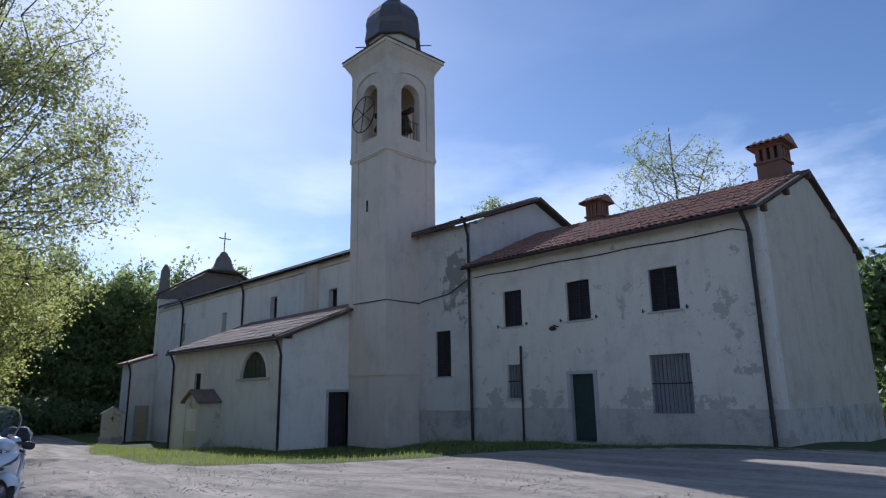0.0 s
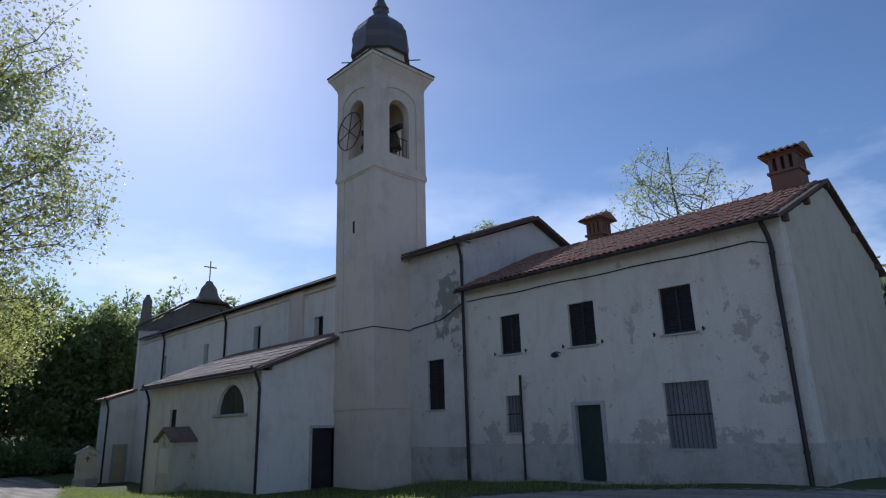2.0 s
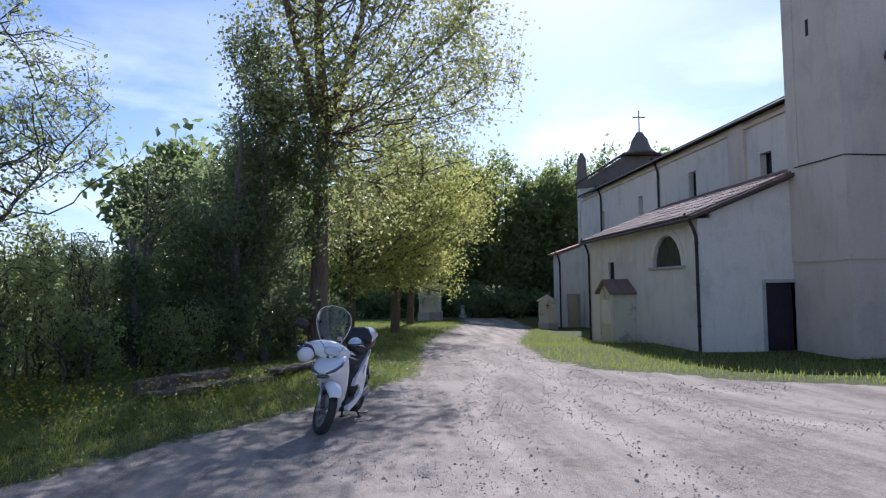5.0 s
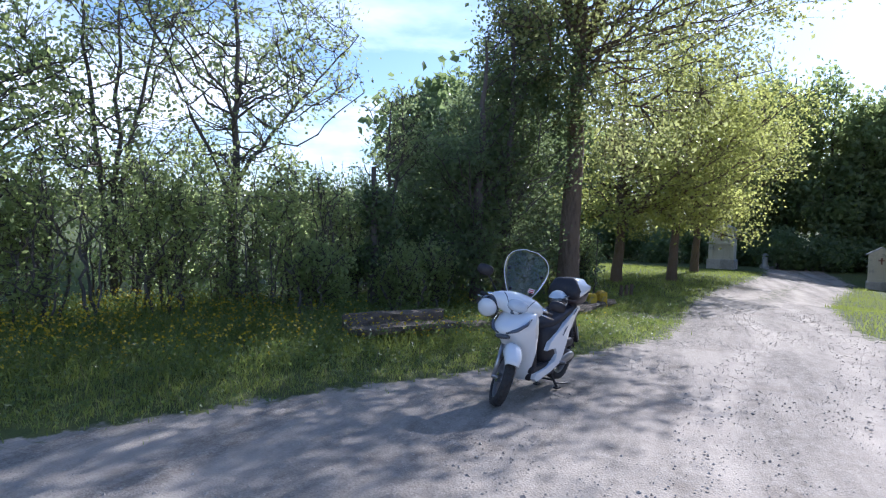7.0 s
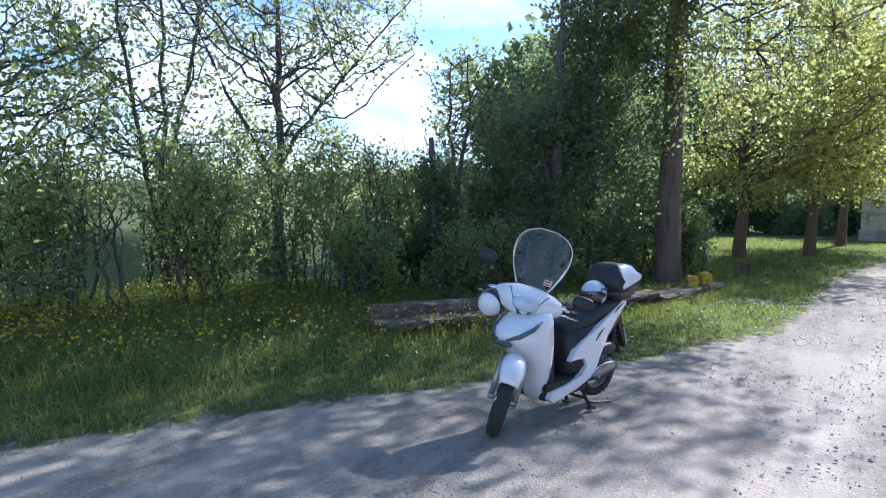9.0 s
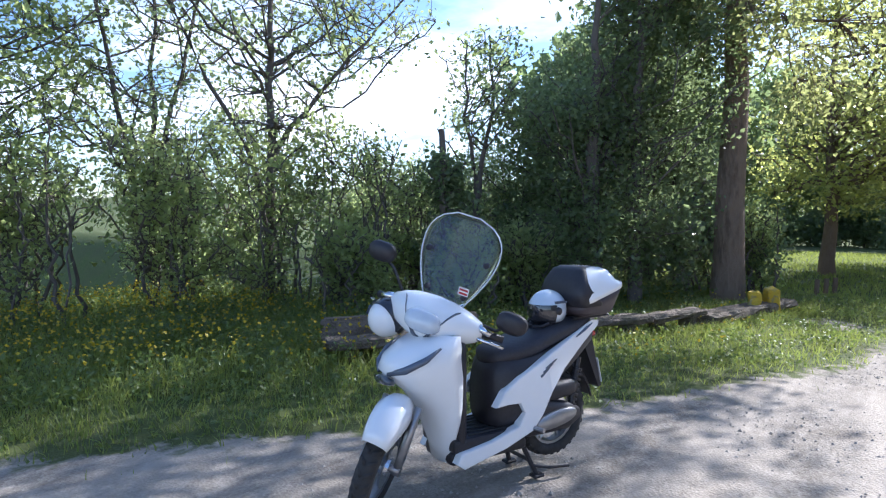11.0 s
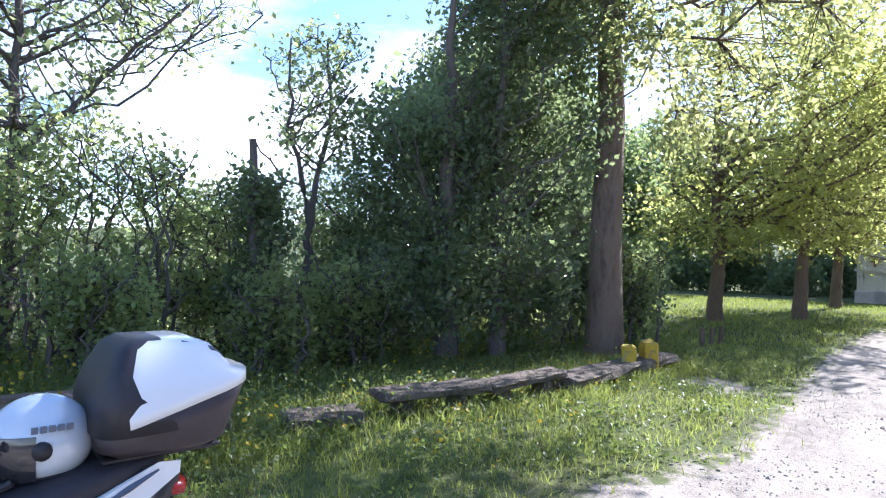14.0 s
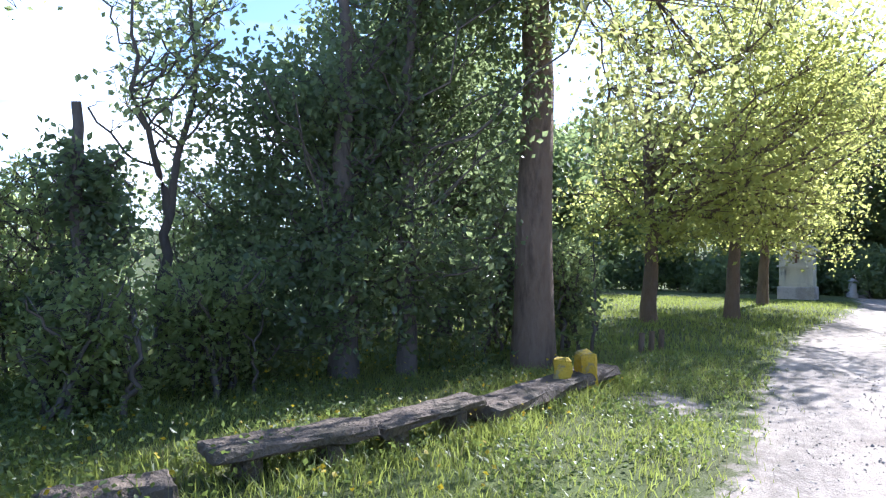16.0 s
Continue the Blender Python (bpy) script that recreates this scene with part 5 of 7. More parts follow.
    for lay in (0, 1):
        for j in range(nn + 1):
            t = j / nn
            hw = 0.105 + 0.105 * math.sin(min(1, t / 0.62) * math.pi / 2)
            if t > 0.62:
                hw *= math.sqrt(max(0.0, 1 - ((t - 0.62) / 0.395) ** 2.3))
            r = []
            for i in range(13):
                v = (i / 6.0 - 1) * hw
                r.append(bm.verts.new((-0.53 - 0.13 * t - 0.9 * v * v - lay * 0.005, v, 1.05 + 0.43 * t)))
            rows.append(r)
    for base in (0, nn + 1):
        for j in range(nn):
            for i in range(12):
                bm.faces.new((rows[base + j][i], rows[base + j][i + 1], rows[base + j + 1][i + 1], rows[base + j + 1][i]))
    edge_a = [r[0] for r in rows[:nn + 1]] + rows[nn][1:-1] + [r[-1] for r in rows[:nn + 1]][::-1] + rows[0][1:-1][::-1]
    edge_b = [r[0] for r in rows[nn + 1:]] + rows[-1][1:-1] + [r[-1] for r in rows[nn + 1:]][::-1] + rows[nn + 1][1:-1][::-1]
    rim_pts = [tuple(v.co) for v in edge_a]
    for i in range(len(edge_a)):
        k = (i + 1) % len(edge_a)
        bm.faces.new((edge_a[i], edge_a[k], edge_b[k], edge_b[i]))
    screen = steered("windscreen", bm, M_CLEAR, "clear acrylic windscreen with pale rim")
    screen.visible_shadow = False
    bm = bmesh.new()
    tube(bm, rim_pts + rim_pts[:1], 0.0038, 6, False)
    steered("screen_rim", bm, plain("pale_rim", (0.7, 0.72, 0.74), 0.3), "", True, screen)
    for v, t in ((-0.16, 0.52), (0.16, 0.52), (-0.1, 0.12), (0.1, 0.12)):
        bm = bmesh.new()
        u = -0.53 - 0.13 * t - 0.9 * v * v
        tube(bm, [(u + 0.012, v, 1.05 + 0.43 * t), (u - 0.016, v, 1.05 + 0.43 * t)], 0.014, 10)
        steered("bolt", bm, M_BLACK, "", True, screen)
    bm = bmesh.new()
    u = -0.515 - 0.13 * 0.17 - 0.9 * 0.0081
    box(bm, u, 0.07, 1.115, u + 0.002, 0.125, 1.155)
    stick = steered("sticker", bm, plain("white_sticker", (0.75, 0.72, 0.7), 0.5), "white sticker with red bars", False, screen)
    for k in range(2):
        bm = bmesh.new()
        box(bm, u + 0.002, 0.075, 1.12 + k * 0.018, u + 0.004, 0.12, 1.13 + k * 0.018)
        steered("sticker_bar", bm, M_RED, "", False, screen)
    # engine, rear wheel, exhaust
    wheel(s, "rear_wheel", -1.36, 0.33, 0.275, 0.115, Matrix.Identity(4))
    bm = bmesh.new()
    loft(bm, [ring(bm, (u, v, z), (0, 0, 1), 0.05, hh, 3.0, 14) for u, v, z, hh in ((-0.98, 0.11, 0.36, 0.07), (-1.05, 0.13, 0.37, 0.11), (-1.2, 0.14, 0.36, 0.10), (-1.36, 0.14, 0.345, 0.085), (-1.46, 0.13, 0.345, 0.04))])
    eng = part("transmission_case", bm, M_BLACK, s, "", True)
    bm = bmesh.new()
    loft(bm, [ring(bm, (-1.25, 0.185, 0.35), (0.15, 0, 1), 0.17, 0.055, 2.2, 20, (1, 0, -0.12)), ring(bm, (-1.25, 0.2, 0.35), (0.15, 0, 1), 0.155, 0.045, 2.2, 20, (1, 0, -0.12))])
    part("case_cover", bm, M_ALLOY, eng, "silver oval case cover", True)
    bm = bmesh.new()
    loft(bm, [ring(bm, (u, v, z), (0, 0, 1), hv, hh, 2.6, 14) for u, v, z, hv, hh in ((-1.12, 0.1, 0.49, 0.04, 0.04), (-1.2, 0.12, 0.5, 0.06, 0.06), (-1.4, 0.12, 0.51, 0.06, 0.055), (-1.47, 0.12, 0.51, 0.03, 0.03))])
    part("air_box", bm, M_BLACK, s, "", True)
    bm = bmesh.new()
    loft(bm, [ring(bm, (u, -0.17, z), (0, 0, 1), r, r, 2.0, 14) for u, z, r in ((-1.08, 0.28, 0.02), (-1.14, 0.29, 0.055), (-1.55, 0.36, 0.065), (-1.6, 0.37, 0.04))])
    part("exhaust", bm, M_ALLOY, s, "", True)
    for v in (-0.13, 0.13):
        bm = bmesh.new()
        tube(bm, [(-1.4, v, 0.31), (-1.5, v * 0.9, 0.68)], 0.018, 10)
        for k in range(9):
            t = k / 9.0
            tube(bm, [(-1.42 - 0.075 * t, v * (1 - 0.08 * t), 0.36 + 0.27 * t), (-1.423 - 0.075 * t, v * (1 - 0.08 * t), 0.372 + 0.27 * t)], 0.032, 12)
        part("shock_absorber", bm, M_BLACK, s)
    bm = bmesh.new()
    rings = []
    for i in range(8):
        a = radians(70 + i * 14)
        o = Vector((math.cos(a), 0, math.sin(a)))
        rings.append([bm.verts.new(Vector((-1.36, 0, 0.33)) + o * rr + Vector((0, v, 0))) for rr, v in ((0.31, -0.075), (0.335, -0.05), (0.34, 0.05), (0.315, 0.075), (0.305, 0.07), (0.325, 0.04), (0.32, -0.04), (0.3, -0.07))])
    loft(bm, rings)
    part("hugger", bm, M_BLACK, s, "", True)
    bm = bmesh.new()
    hexa(bm, [(-1.58, -0.08, 0.76), (-1.66, -0.08, 0.78), (-1.66, 0.08, 0.78), (-1.58, 0.08, 0.76), (-1.72, -0.09, 0.45), (-1.74, -0.09, 0.46), (-1.74, 0.09, 0.46), (-1.72, 0.09, 0.45)])
    tail = part("tail_mudguard", bm, M_BLACK, s)
    bm = bmesh.new()
    loft(bm, [ring(bm, (-1.62, 0, 0.81), (0, 0, 1), 0.1, 0.035), ring(bm, (-1.69, 0, 0.8), (0, 0, 1), 0.085, 0.03), ring(bm, (-1.71, 0, 0.8), (0, 0, 1), 0.05, 0.015)])
    part("tail_light", bm, M_RED, s, "", True)
    bm = bmesh.new()
    hexa(bm, [(-1.745, -0.09, 0.48), (-1.75, -0.09, 0.48), (-1.75, 0.09, 0.48), (-1.745, 0.09, 0.48), (-1.705, -0.09, 0.64), (-1.71, -0.09, 0.64), (-1.71, 0.09, 0.64), (-1.705, 0.09, 0.64)])
    part("number_plate", bm, plain("plate_white", (0.7, 0.7, 0.68), 0.5), tail, "blank white number plate")
    # centre stand and its foot lever, passenger pegs
    bm = bmesh.new()
    for v in (-0.11, 0.11):
        tube(bm, [(-1.06, v * 0.8, 0.2), (-1.1, v, 0.1), (-1.14, v * 1.2, 0.012)], 0.015, 8)
        soft_box(bm, -1.18, v * 1.2 - 0.03, 0.0, -1.1, v * 1.2 + 0.03, 0.02, 0.005)
    tube(bm, [(-1.1, -0.11, 0.1), (-1.1, 0.11, 0.1)], 0.012, 8)
    tube(bm, [(-1.11, 0.12, 0.07), (-1.22, 0.16, 0.05), (-1.36, 0.18, 0.04)], 0.011, 8)
    part("centre_stand", bm, M_BLACK, s)
    for sd in (-1, 1):
        bm = bmesh.new()
        tube(bm, [(-1.05, sd * 0.17, 0.33), (-1.07, sd * 0.27, 0.33)], 0.014, 8)
        part("foot_peg", bm, M_ALLOY, s)
    # rack and top box
    bm = bmesh.new()
    for v in (-0.07, 0.07):
        tube(bm, [(-1.45, v, 0.9), (-1.65, v, 0.915), (-1.76, v, 0.915)], 0.012, 8)
    soft_box(bm, -1.78, -0.12, 0.915, -1.46, 0.12, 0.93, 0.005)
    part("luggage_rack", bm, M_BLACK, s)
    def slant(verts):
        for q in verts:
            q.co.z += 0.28 * (-1.64 - q.co.x)

    bm = bmesh.new()
    rings = [ring(bm, (u, 0, z), (1, 0, 0), hv, hu, 5.0, 28) for u, z, hv, hu in ((-1.62, 0.93, 0.14, 0.14), (-1.63, 0.95, 0.165, 0.165), (-1.64, 1.0, 0.19, 0.19), (-1.645, 1.055, 0.205, 0.205))]
    slant(rings[2] + rings[3])
    loft(bm, rings)
    case = part("top_box", bm, M_BROWNBOX, s, "two-tone top box with white lid", True)
    bm = bmesh.new()
    rings = [ring(bm, (u, 0, z), (1, 0, 0), hv, hu, 5.0, 28) for u, z, hv, hu in ((-1.645, 1.056, 0.209, 0.209), (-1.645, 1.085, 0.208, 0.207), (-1.635, 1.15, 0.185, 0.175), (-1.625, 1.215, 0.15, 0.125), (-1.62, 1.232, 0.11, 0.085))]
    slant(rings[0] + rings[1])
    loft(bm, rings)
    part("lid", bm, M_WHITE, case, "white lid", True)
    bm = bmesh.new()
    rings = [ring(bm, (u, 0, z), (1, 0, 0), hv, hu, 5.0, 28) for u, z, hv, hu in ((-1.545, 1.0, 0.205, 0.115), (-1.55, 1.085, 0.2, 0.118), (-1.555, 1.15, 0.18, 0.1), (-1.565, 1.215, 0.145, 0.072), (-1.57, 1.236, 0.1, 0.045))]
    loft(bm, rings)
    part("lid_front_panel", bm, M_BLACK, case, "", True)
    for sd in (-1, 1):
        bm = bmesh.new()
        tube(bm, [(-1.66, sd * 0.12, 1.226), (-1.74, sd * 0.135, 1.2), (-1.79, sd * 0.1, 1.17)], [0.004, 0.012, 0.004], 6)
        part("lid_stripe", bm, M_GREYTRIM, case)
    s.matrix_basis = pose(-11.0, 2.2, 0.0, 0, 0, -18.0) @ Matrix.Diagonal((0.965, 1, 1, 1))
    return s


scoot = scooter()

# helmets: one on the seat, one hung from the far brake lever
SC = pose(-11.0, 2.2, -0.005, 0, 0, -18.0) @ Matrix.Diagonal((0.965, 1, 1, 1))
M_HELMET = plain("silver_blue_shell", (0.62, 0.68, 0.74), 0.16, 0.1, 0.06, 5.0, 0.0, 0.8)


def make_helmet(label, shell, place, strap):
    """An open-face helmet: shell, dark visor, side pivots, chin strap, plain bars."""
    h = empty("helmet", (0, 0, 0), label, "helmet", "helmets on the scooter")
    bm = bmesh.new()
    bmesh.ops.create_uvsphere(bm, u_segments=28, v_segments=16, radius=1.0)
    for v in list(bm.verts):
        if v.co.z < -0.62:
            v.co.z = -0.62 - (v.co.z + 0.62) * 0.1
        v.co = Vector((v.co.x * 0.132, v.co.y * 0.112, v.co.z * 0.122))
        if v.co.x > 0.06 and v.co.z < 0.0:
            v.co.x -= 0.05
    part("shell", bm, shell, h, "", True)
    bm = bmesh.new()
    rows = []
    for lay in (0, 1):
        for j in range(6):
            el = radians(-38 + j * 11)
            rows.append([bm.verts.new(((0.138 - lay * 0.006) * math.cos(el) * math.cos(az), (0.118 - lay * 0.006) * math.cos(el) * math.sin(az), 0.127 * math.sin(el))) for az in [radians(-80 + i * 12.3) for i in range(14)]])
    for base in (0, 6):
        for j in range(5):
            for i in range(13):
                bm.faces.new((rows[base + j][i], rows[base + j][i + 1], rows[base + j + 1][i + 1], rows[base + j + 1][i]))
    part("visor", bm, M_VISOR, h, "dark smoked visor", True)
    for sd in (-1, 1):
        bm = bmesh.new()
        tube(bm, [(0.01, sd * 0.1, 0.0), (0.01, sd * 0.122, 0.0)], [0.026, 0.022], 14)
        part("pivot", bm, M_BLACK, h, "", True)
    bm = bmesh.new()
    tube(bm, [(-0.015, 0, -0.07), (-0.015, 0, -0.082)], [0.088, 0.082], 20)
    part("lining", bm, M_SEAT, h, "black padded lining", True)
    bm = bmesh.new()
    for pts in strap:
        tube(bm, pts, 0.01, 8)
    part("chin_strap", bm, M_BLACK, h)
    bm = bmesh.new()
    for k in range(5):
        box(bm, -0.06 + k * 0.02, 0.102, 0.045, -0.046 + k * 0.02, 0.112, 0.06)
    part("brand_bars", bm, M_GREYTRIM, h)
    h.matrix_basis = SC @ place
    return h


make_helmet("silvery open-face helmet resting on the scooter seat", M_HELMET, Matrix.Translation((-1.33, 0.01, 0.985)),
            ([(0.07, 0.09, -0.07), (0.11, 0.075, -0.09), (0.13, 0.02, -0.097)], [(0.07, -0.09, -0.07), (0.11, -0.07, -0.09), (0.13, -0.01, -0.097)]))
face = Vector((0.2, 0.82, 0.6)).normalized()
crown = Vector((0.53, -0.29, -0.55))
crown = (crown - face * crown.dot(face)).normalized()
hang = Matrix((face, crown.cross(face), crown)).transposed().to_4x4()
hang.translation = (-0.345, -0.308, 0.975)
lever = hang.inverted() @ Vector((-0.348, -0.332, 1.06))
make_helmet("white helmet with dark opening hung from the brake lever", M_WHITE, hang,
            ([(0.03, 0.09, -0.06), tuple(lever)], [(0.03, -0.09, -0.06), tuple(lever)]))

# ---- plants ----
M_BARK = stained("grey_brown_bark", (0.17, 0.12, 0.085), (0.095, 0.068, 0.05), (0.24, 0.185, 0.14), 2.5, 16.0, 0.95, 0.8, 0.03, stretch=(1, 1, 0.3))
M_TWIG = stained("dark_twig_bark", (0.12, 0.10, 0.085), (0.07, 0.058, 0.05), (0.20, 0.175, 0.15), 3.0, 20.0, 0.95, 0.5, 0.01, stretch=(1, 1, 0.3))
L_POPLAR = leaf_mat("young_poplar_leaf", (0.18, 0.2, 0.07), (0.28, 0.29, 0.115), 0.32, (0.72, 0.74, 0.27), 0.62)
L_LIME = leaf_mat("lime_leaf", (0.17, 0.21, 0.06), (0.27, 0.28, 0.09), 0.38, (0.82, 0.83, 0.23), 0.67)
L_DARK = leaf_mat("evergreen_leaf", (0.08, 0.115, 0.06), (0.16, 0.205, 0.10), 0.22, (0.54, 0.66, 0.28), 0.5)
L_HEDGE = leaf_mat("hedge_leaf", (0.15, 0.20, 0.08), (0.27, 0.32, 0.13), 0.28, (0.82, 0.92, 0.36), 0.66)
L_THIN = leaf_mat("spring_leaf", (0.16, 0.205, 0.09), (0.26, 0.295, 0.14), 0.32, (0.68, 0.78, 0.34), 0.6)
L_WOOD = leaf_mat("woodland_leaf", (0.13, 0.175, 0.075), (0.20, 0.235, 0.105), 0.5, (0.58, 0.68, 0.24), 0.55)
L_WOODDARK = leaf_mat("woodland_dark_leaf", (0.11, 0.155, 0.075), (0.17, 0.215, 0.10), 0.5, (0.50, 0.62, 0.22), 0.5)
L_GRASS = leaf_mat("grass_blade", (0.135, 0.175, 0.045), (0.21, 0.235, 0.075), 0.45, (0.56, 0.64, 0.13), 0.5)
L_WEED = leaf_mat("clover_leaf", (0.085, 0.125, 0.035), (0.15, 0.19, 0.06), 0.45, (0.42, 0.54, 0.12), 0.4)
L_STRAW = leaf_mat("dry_grass_blade", (0.20, 0.19, 0.09), (0.28, 0.25, 0.13), 0.6, (0.4, 0.36, 0.16), 0.3)
M_PETAL = leaf_mat("yellow_petal", (0.55, 0.40, 0.02), (0.62, 0.5, 0.04), 0.5, (0.7, 0.55, 0.03), 0.3)


def leaf_cloud(name, centres, size, rnd, material, parent, label="", up=0.35, narrow=0.68):
    """One mesh of small folded leaves, one at each centre."""
    n = len(centres)
    nrm = rnd.normal(size=(n, 3)) + np.array([0, 0, up])
    nrm /= np.linalg.norm(nrm, axis=1)[:, None] + 1e-9
    a = np.cross(nrm, rnd.normal(size=(n, 3)))
    a /= np.linalg.norm(a, axis=1)[:, None] + 1e-9
    b = np.cross(nrm, a)
    s = (size * rnd.uniform(0.6, 1.35, n))[:, None]
    a, b = a * s * 0.5, b * s * 0.5 * narrow
    bend = nrm * s * 0.09
    v = np.stack([centres - a, centres - b + bend, centres + a, centres + b + bend], 1).reshape(-1, 3)
    f = np.arange(n * 4).reshape(n, 4)
    return from_arrays(name, v, f, material, parent, label)


def in_blobs(blobs, n, rnd, shell=0.0):
    """Points inside ellipsoids (x, y, z, rx, ry, rz)."""
    w = np.array([b[3] * b[4] * b[5] for b in blobs])
    pick = rnd.choice(len(blobs), n, p=w / w.sum())
    d = rnd.normal(size=(n, 3))
    d /= np.linalg.norm(d, axis=1)[:, None]
    r = rnd.uniform(shell ** 3, 1, n) ** (1 / 3)
    bl = np.array(blobs)[pick]
    return bl[:, :3] + d * r[:, None] * bl[:, 3:6]


def uneven(blobs, rnd, lumps=7):
    """Breaks smooth ellipsoids into a core and irregular lumps."""
    out = []
    for b in blobs:
        out.append((b[0], b[1], b[2], b[3] * 0.7, b[4] * 0.7, b[5] * 0.72))
        for c in in_blobs([b], lumps, rnd, 0.72):
            k = rnd.uniform(0.26, 0.46)
            c = np.array(b[:3]) + (c - np.array(b[:3])) * rnd.uniform(0.75, 1.0)
            out.append((c[0], c[1], c[2], b[3] * k, b[4] * k, b[5] * k))
    return out


class Bars:
    """Collects tapered bars into one mesh, quickly."""

    def __init__(self):
        self.v, self.f, self.n = [], [], 0

    def add(self, pts, radii, sides=5):
        pts = np.asarray(pts, dtype=float)
        d = np.gradient(pts, axis=0)
        d /= np.linalg.norm(d, axis=1)[:, None] + 1e-9
        ref = np.where(np.abs(d[:, 2:3]) > 0.9, np.array([[1.0, 0, 0]]), np.array([[0, 0, 1.0]]))
        p = np.cross(d, ref)
        p /= np.linalg.norm(p, axis=1)[:, None] + 1e-9
        q = np.cross(d, p)
        a = np.arange(sides) * 2 * np.pi / sides
        r = np.asarray(radii, dtype=float)[:, None, None]
        v = pts[:, None, :] + r * (np.cos(a)[None, :, None] * p[:, None, :] + np.sin(a)[None, :, None] * q[:, None, :])
        m = len(pts)
        i = np.arange(m * sides).reshape(m, sides) + self.n
        nx = np.roll(i, -1, axis=1)
        self.f.append(np.stack([i[:-1], nx[:-1], nx[1:], i[1:]], -1).reshape(-1, 4))
        self.v.append(v.reshape(-1, 3))
        self.n += m * sides

    def make(self, name, material, parent, label=""):
        return from_arrays(name, np.concatenate(self.v), np.concatenate(self.f), material, parent, label, True)


def wobble(p0, p1, k, amt, rnd, sag=0.0):
    t = np.linspace(0, 1, k)[:, None]
    p = np.asarray(p0) * (1 - t) + np.asarray(p1) * t
    j = rnd.normal(0, amt, (k, 3))
    j[0] = j[-1] = 0
    p = p + j
    p[:, 2] += sag * 4 * (t * (1 - t))[:, 0]
    return p


def tree(name, label, stems, blobs, limbs, twigs, leaves, size, leaf, bark, seed, clump=0.22, clear=0.35, group="", limb_r=0.3, shell=0.3, sides=10, cat="tree", rise=0.55, thick=0.06, loose=0.6):
    """stems: lists of (points, base radius, top radius). blobs: ellipsoids that the crown fills."""
    rnd = np.random.default_rng(seed)
    blobs = uneven(blobs, rnd)
    base = stems[0][0][0]
    t = empty(name, base, label, cat, group)
    bars = Bars()
    knots, kr = [], []
    for pts, r0, r1 in stems:
        pts = np.array(pts, dtype=float)
        k = 14
        s = np.linspace(0, len(pts) - 1, k)
        p = np.stack([np.interp(s, np.arange(len(pts)), pts[:, i]) for i in range(3)], -1)
        p[1:-1, :2] += rnd.normal(0, 0.03, (k - 2, 2))
        r = r0 + (r1 - r0) * np.linspace(0, 1, k) ** 0.9
        r[0] *= 1.12
        p[0, 2] -= 0.15
        bars.add(p, r, sides)
        m = p[:, 2] > base[2] + clear * (p[-1, 2] - base[2])
        knots += list(p[m])
        kr += list(r[m])
    bars.make("trunk", bark, t)
    bars = Bars()
    knots, kr = np.array(knots), np.array(kr)
    nodes, nrad = [], []
    for goal in in_blobs(blobs, limbs, rnd, 0.75):
        reach = np.linalg.norm(knots[:, :2] - goal[:2], axis=1)
        want = goal[2] - rise * reach - 0.3
        i = int(np.argmin(np.abs(knots[:, 2] - want) + rnd.uniform(0, loose, len(knots)) + 0.15 * reach))
        k2 = min(i + 1, len(knots) - 1)
        root = knots[i] + (knots[k2] - knots[i]) * (rnd.uniform(0, 1) if np.linalg.norm(knots[k2] - knots[i]) < 2.5 else 0)
        p = wobble(root, goal, 7, 0.035 * np.linalg.norm(goal - root), rnd, -0.05 * np.linalg.norm(goal - root))
        r = np.linspace(min(kr[i] * limb_r * 1.4, thick), 0.012, 7)
        bars.add(p, r, 6)
        nodes += list(p[1:])
        nrad += list(r[1:])
    nodes, nrad = np.array(nodes), np.array(nrad)
    ends, starts = in_blobs(blobs, twigs, rnd, shell), []
    for g in ends:
        d = np.linalg.norm(nodes - g, axis=1) + np.where(nodes[:, 2] > g[2] + 0.2, 0.8, 0)
        i = int(np.argmin(d))
        starts.append(nodes[i])
        bars.add(wobble(nodes[i], g, 4, 0.04, rnd, 0.03), np.linspace(min(nrad[i] * 0.6, 0.02), 0.004, 4), 3)
    bars.make("bough", bark, t)
    if leaves:
        starts = np.array(starts)
        pick = rnd.integers(0, twigs, leaves)
        along = rnd.uniform(0.35, 1.08, leaves)[:, None]
        c = starts[pick] * (1 - along) + ends[pick] * along + rnd.normal(0, clump, (leaves, 3))
        leaf_cloud("crown", c, size, rnd, leaf, t)
    return t


def on(x, y, dz=0.0):
    return (x, y, gh(x, y) + dz)


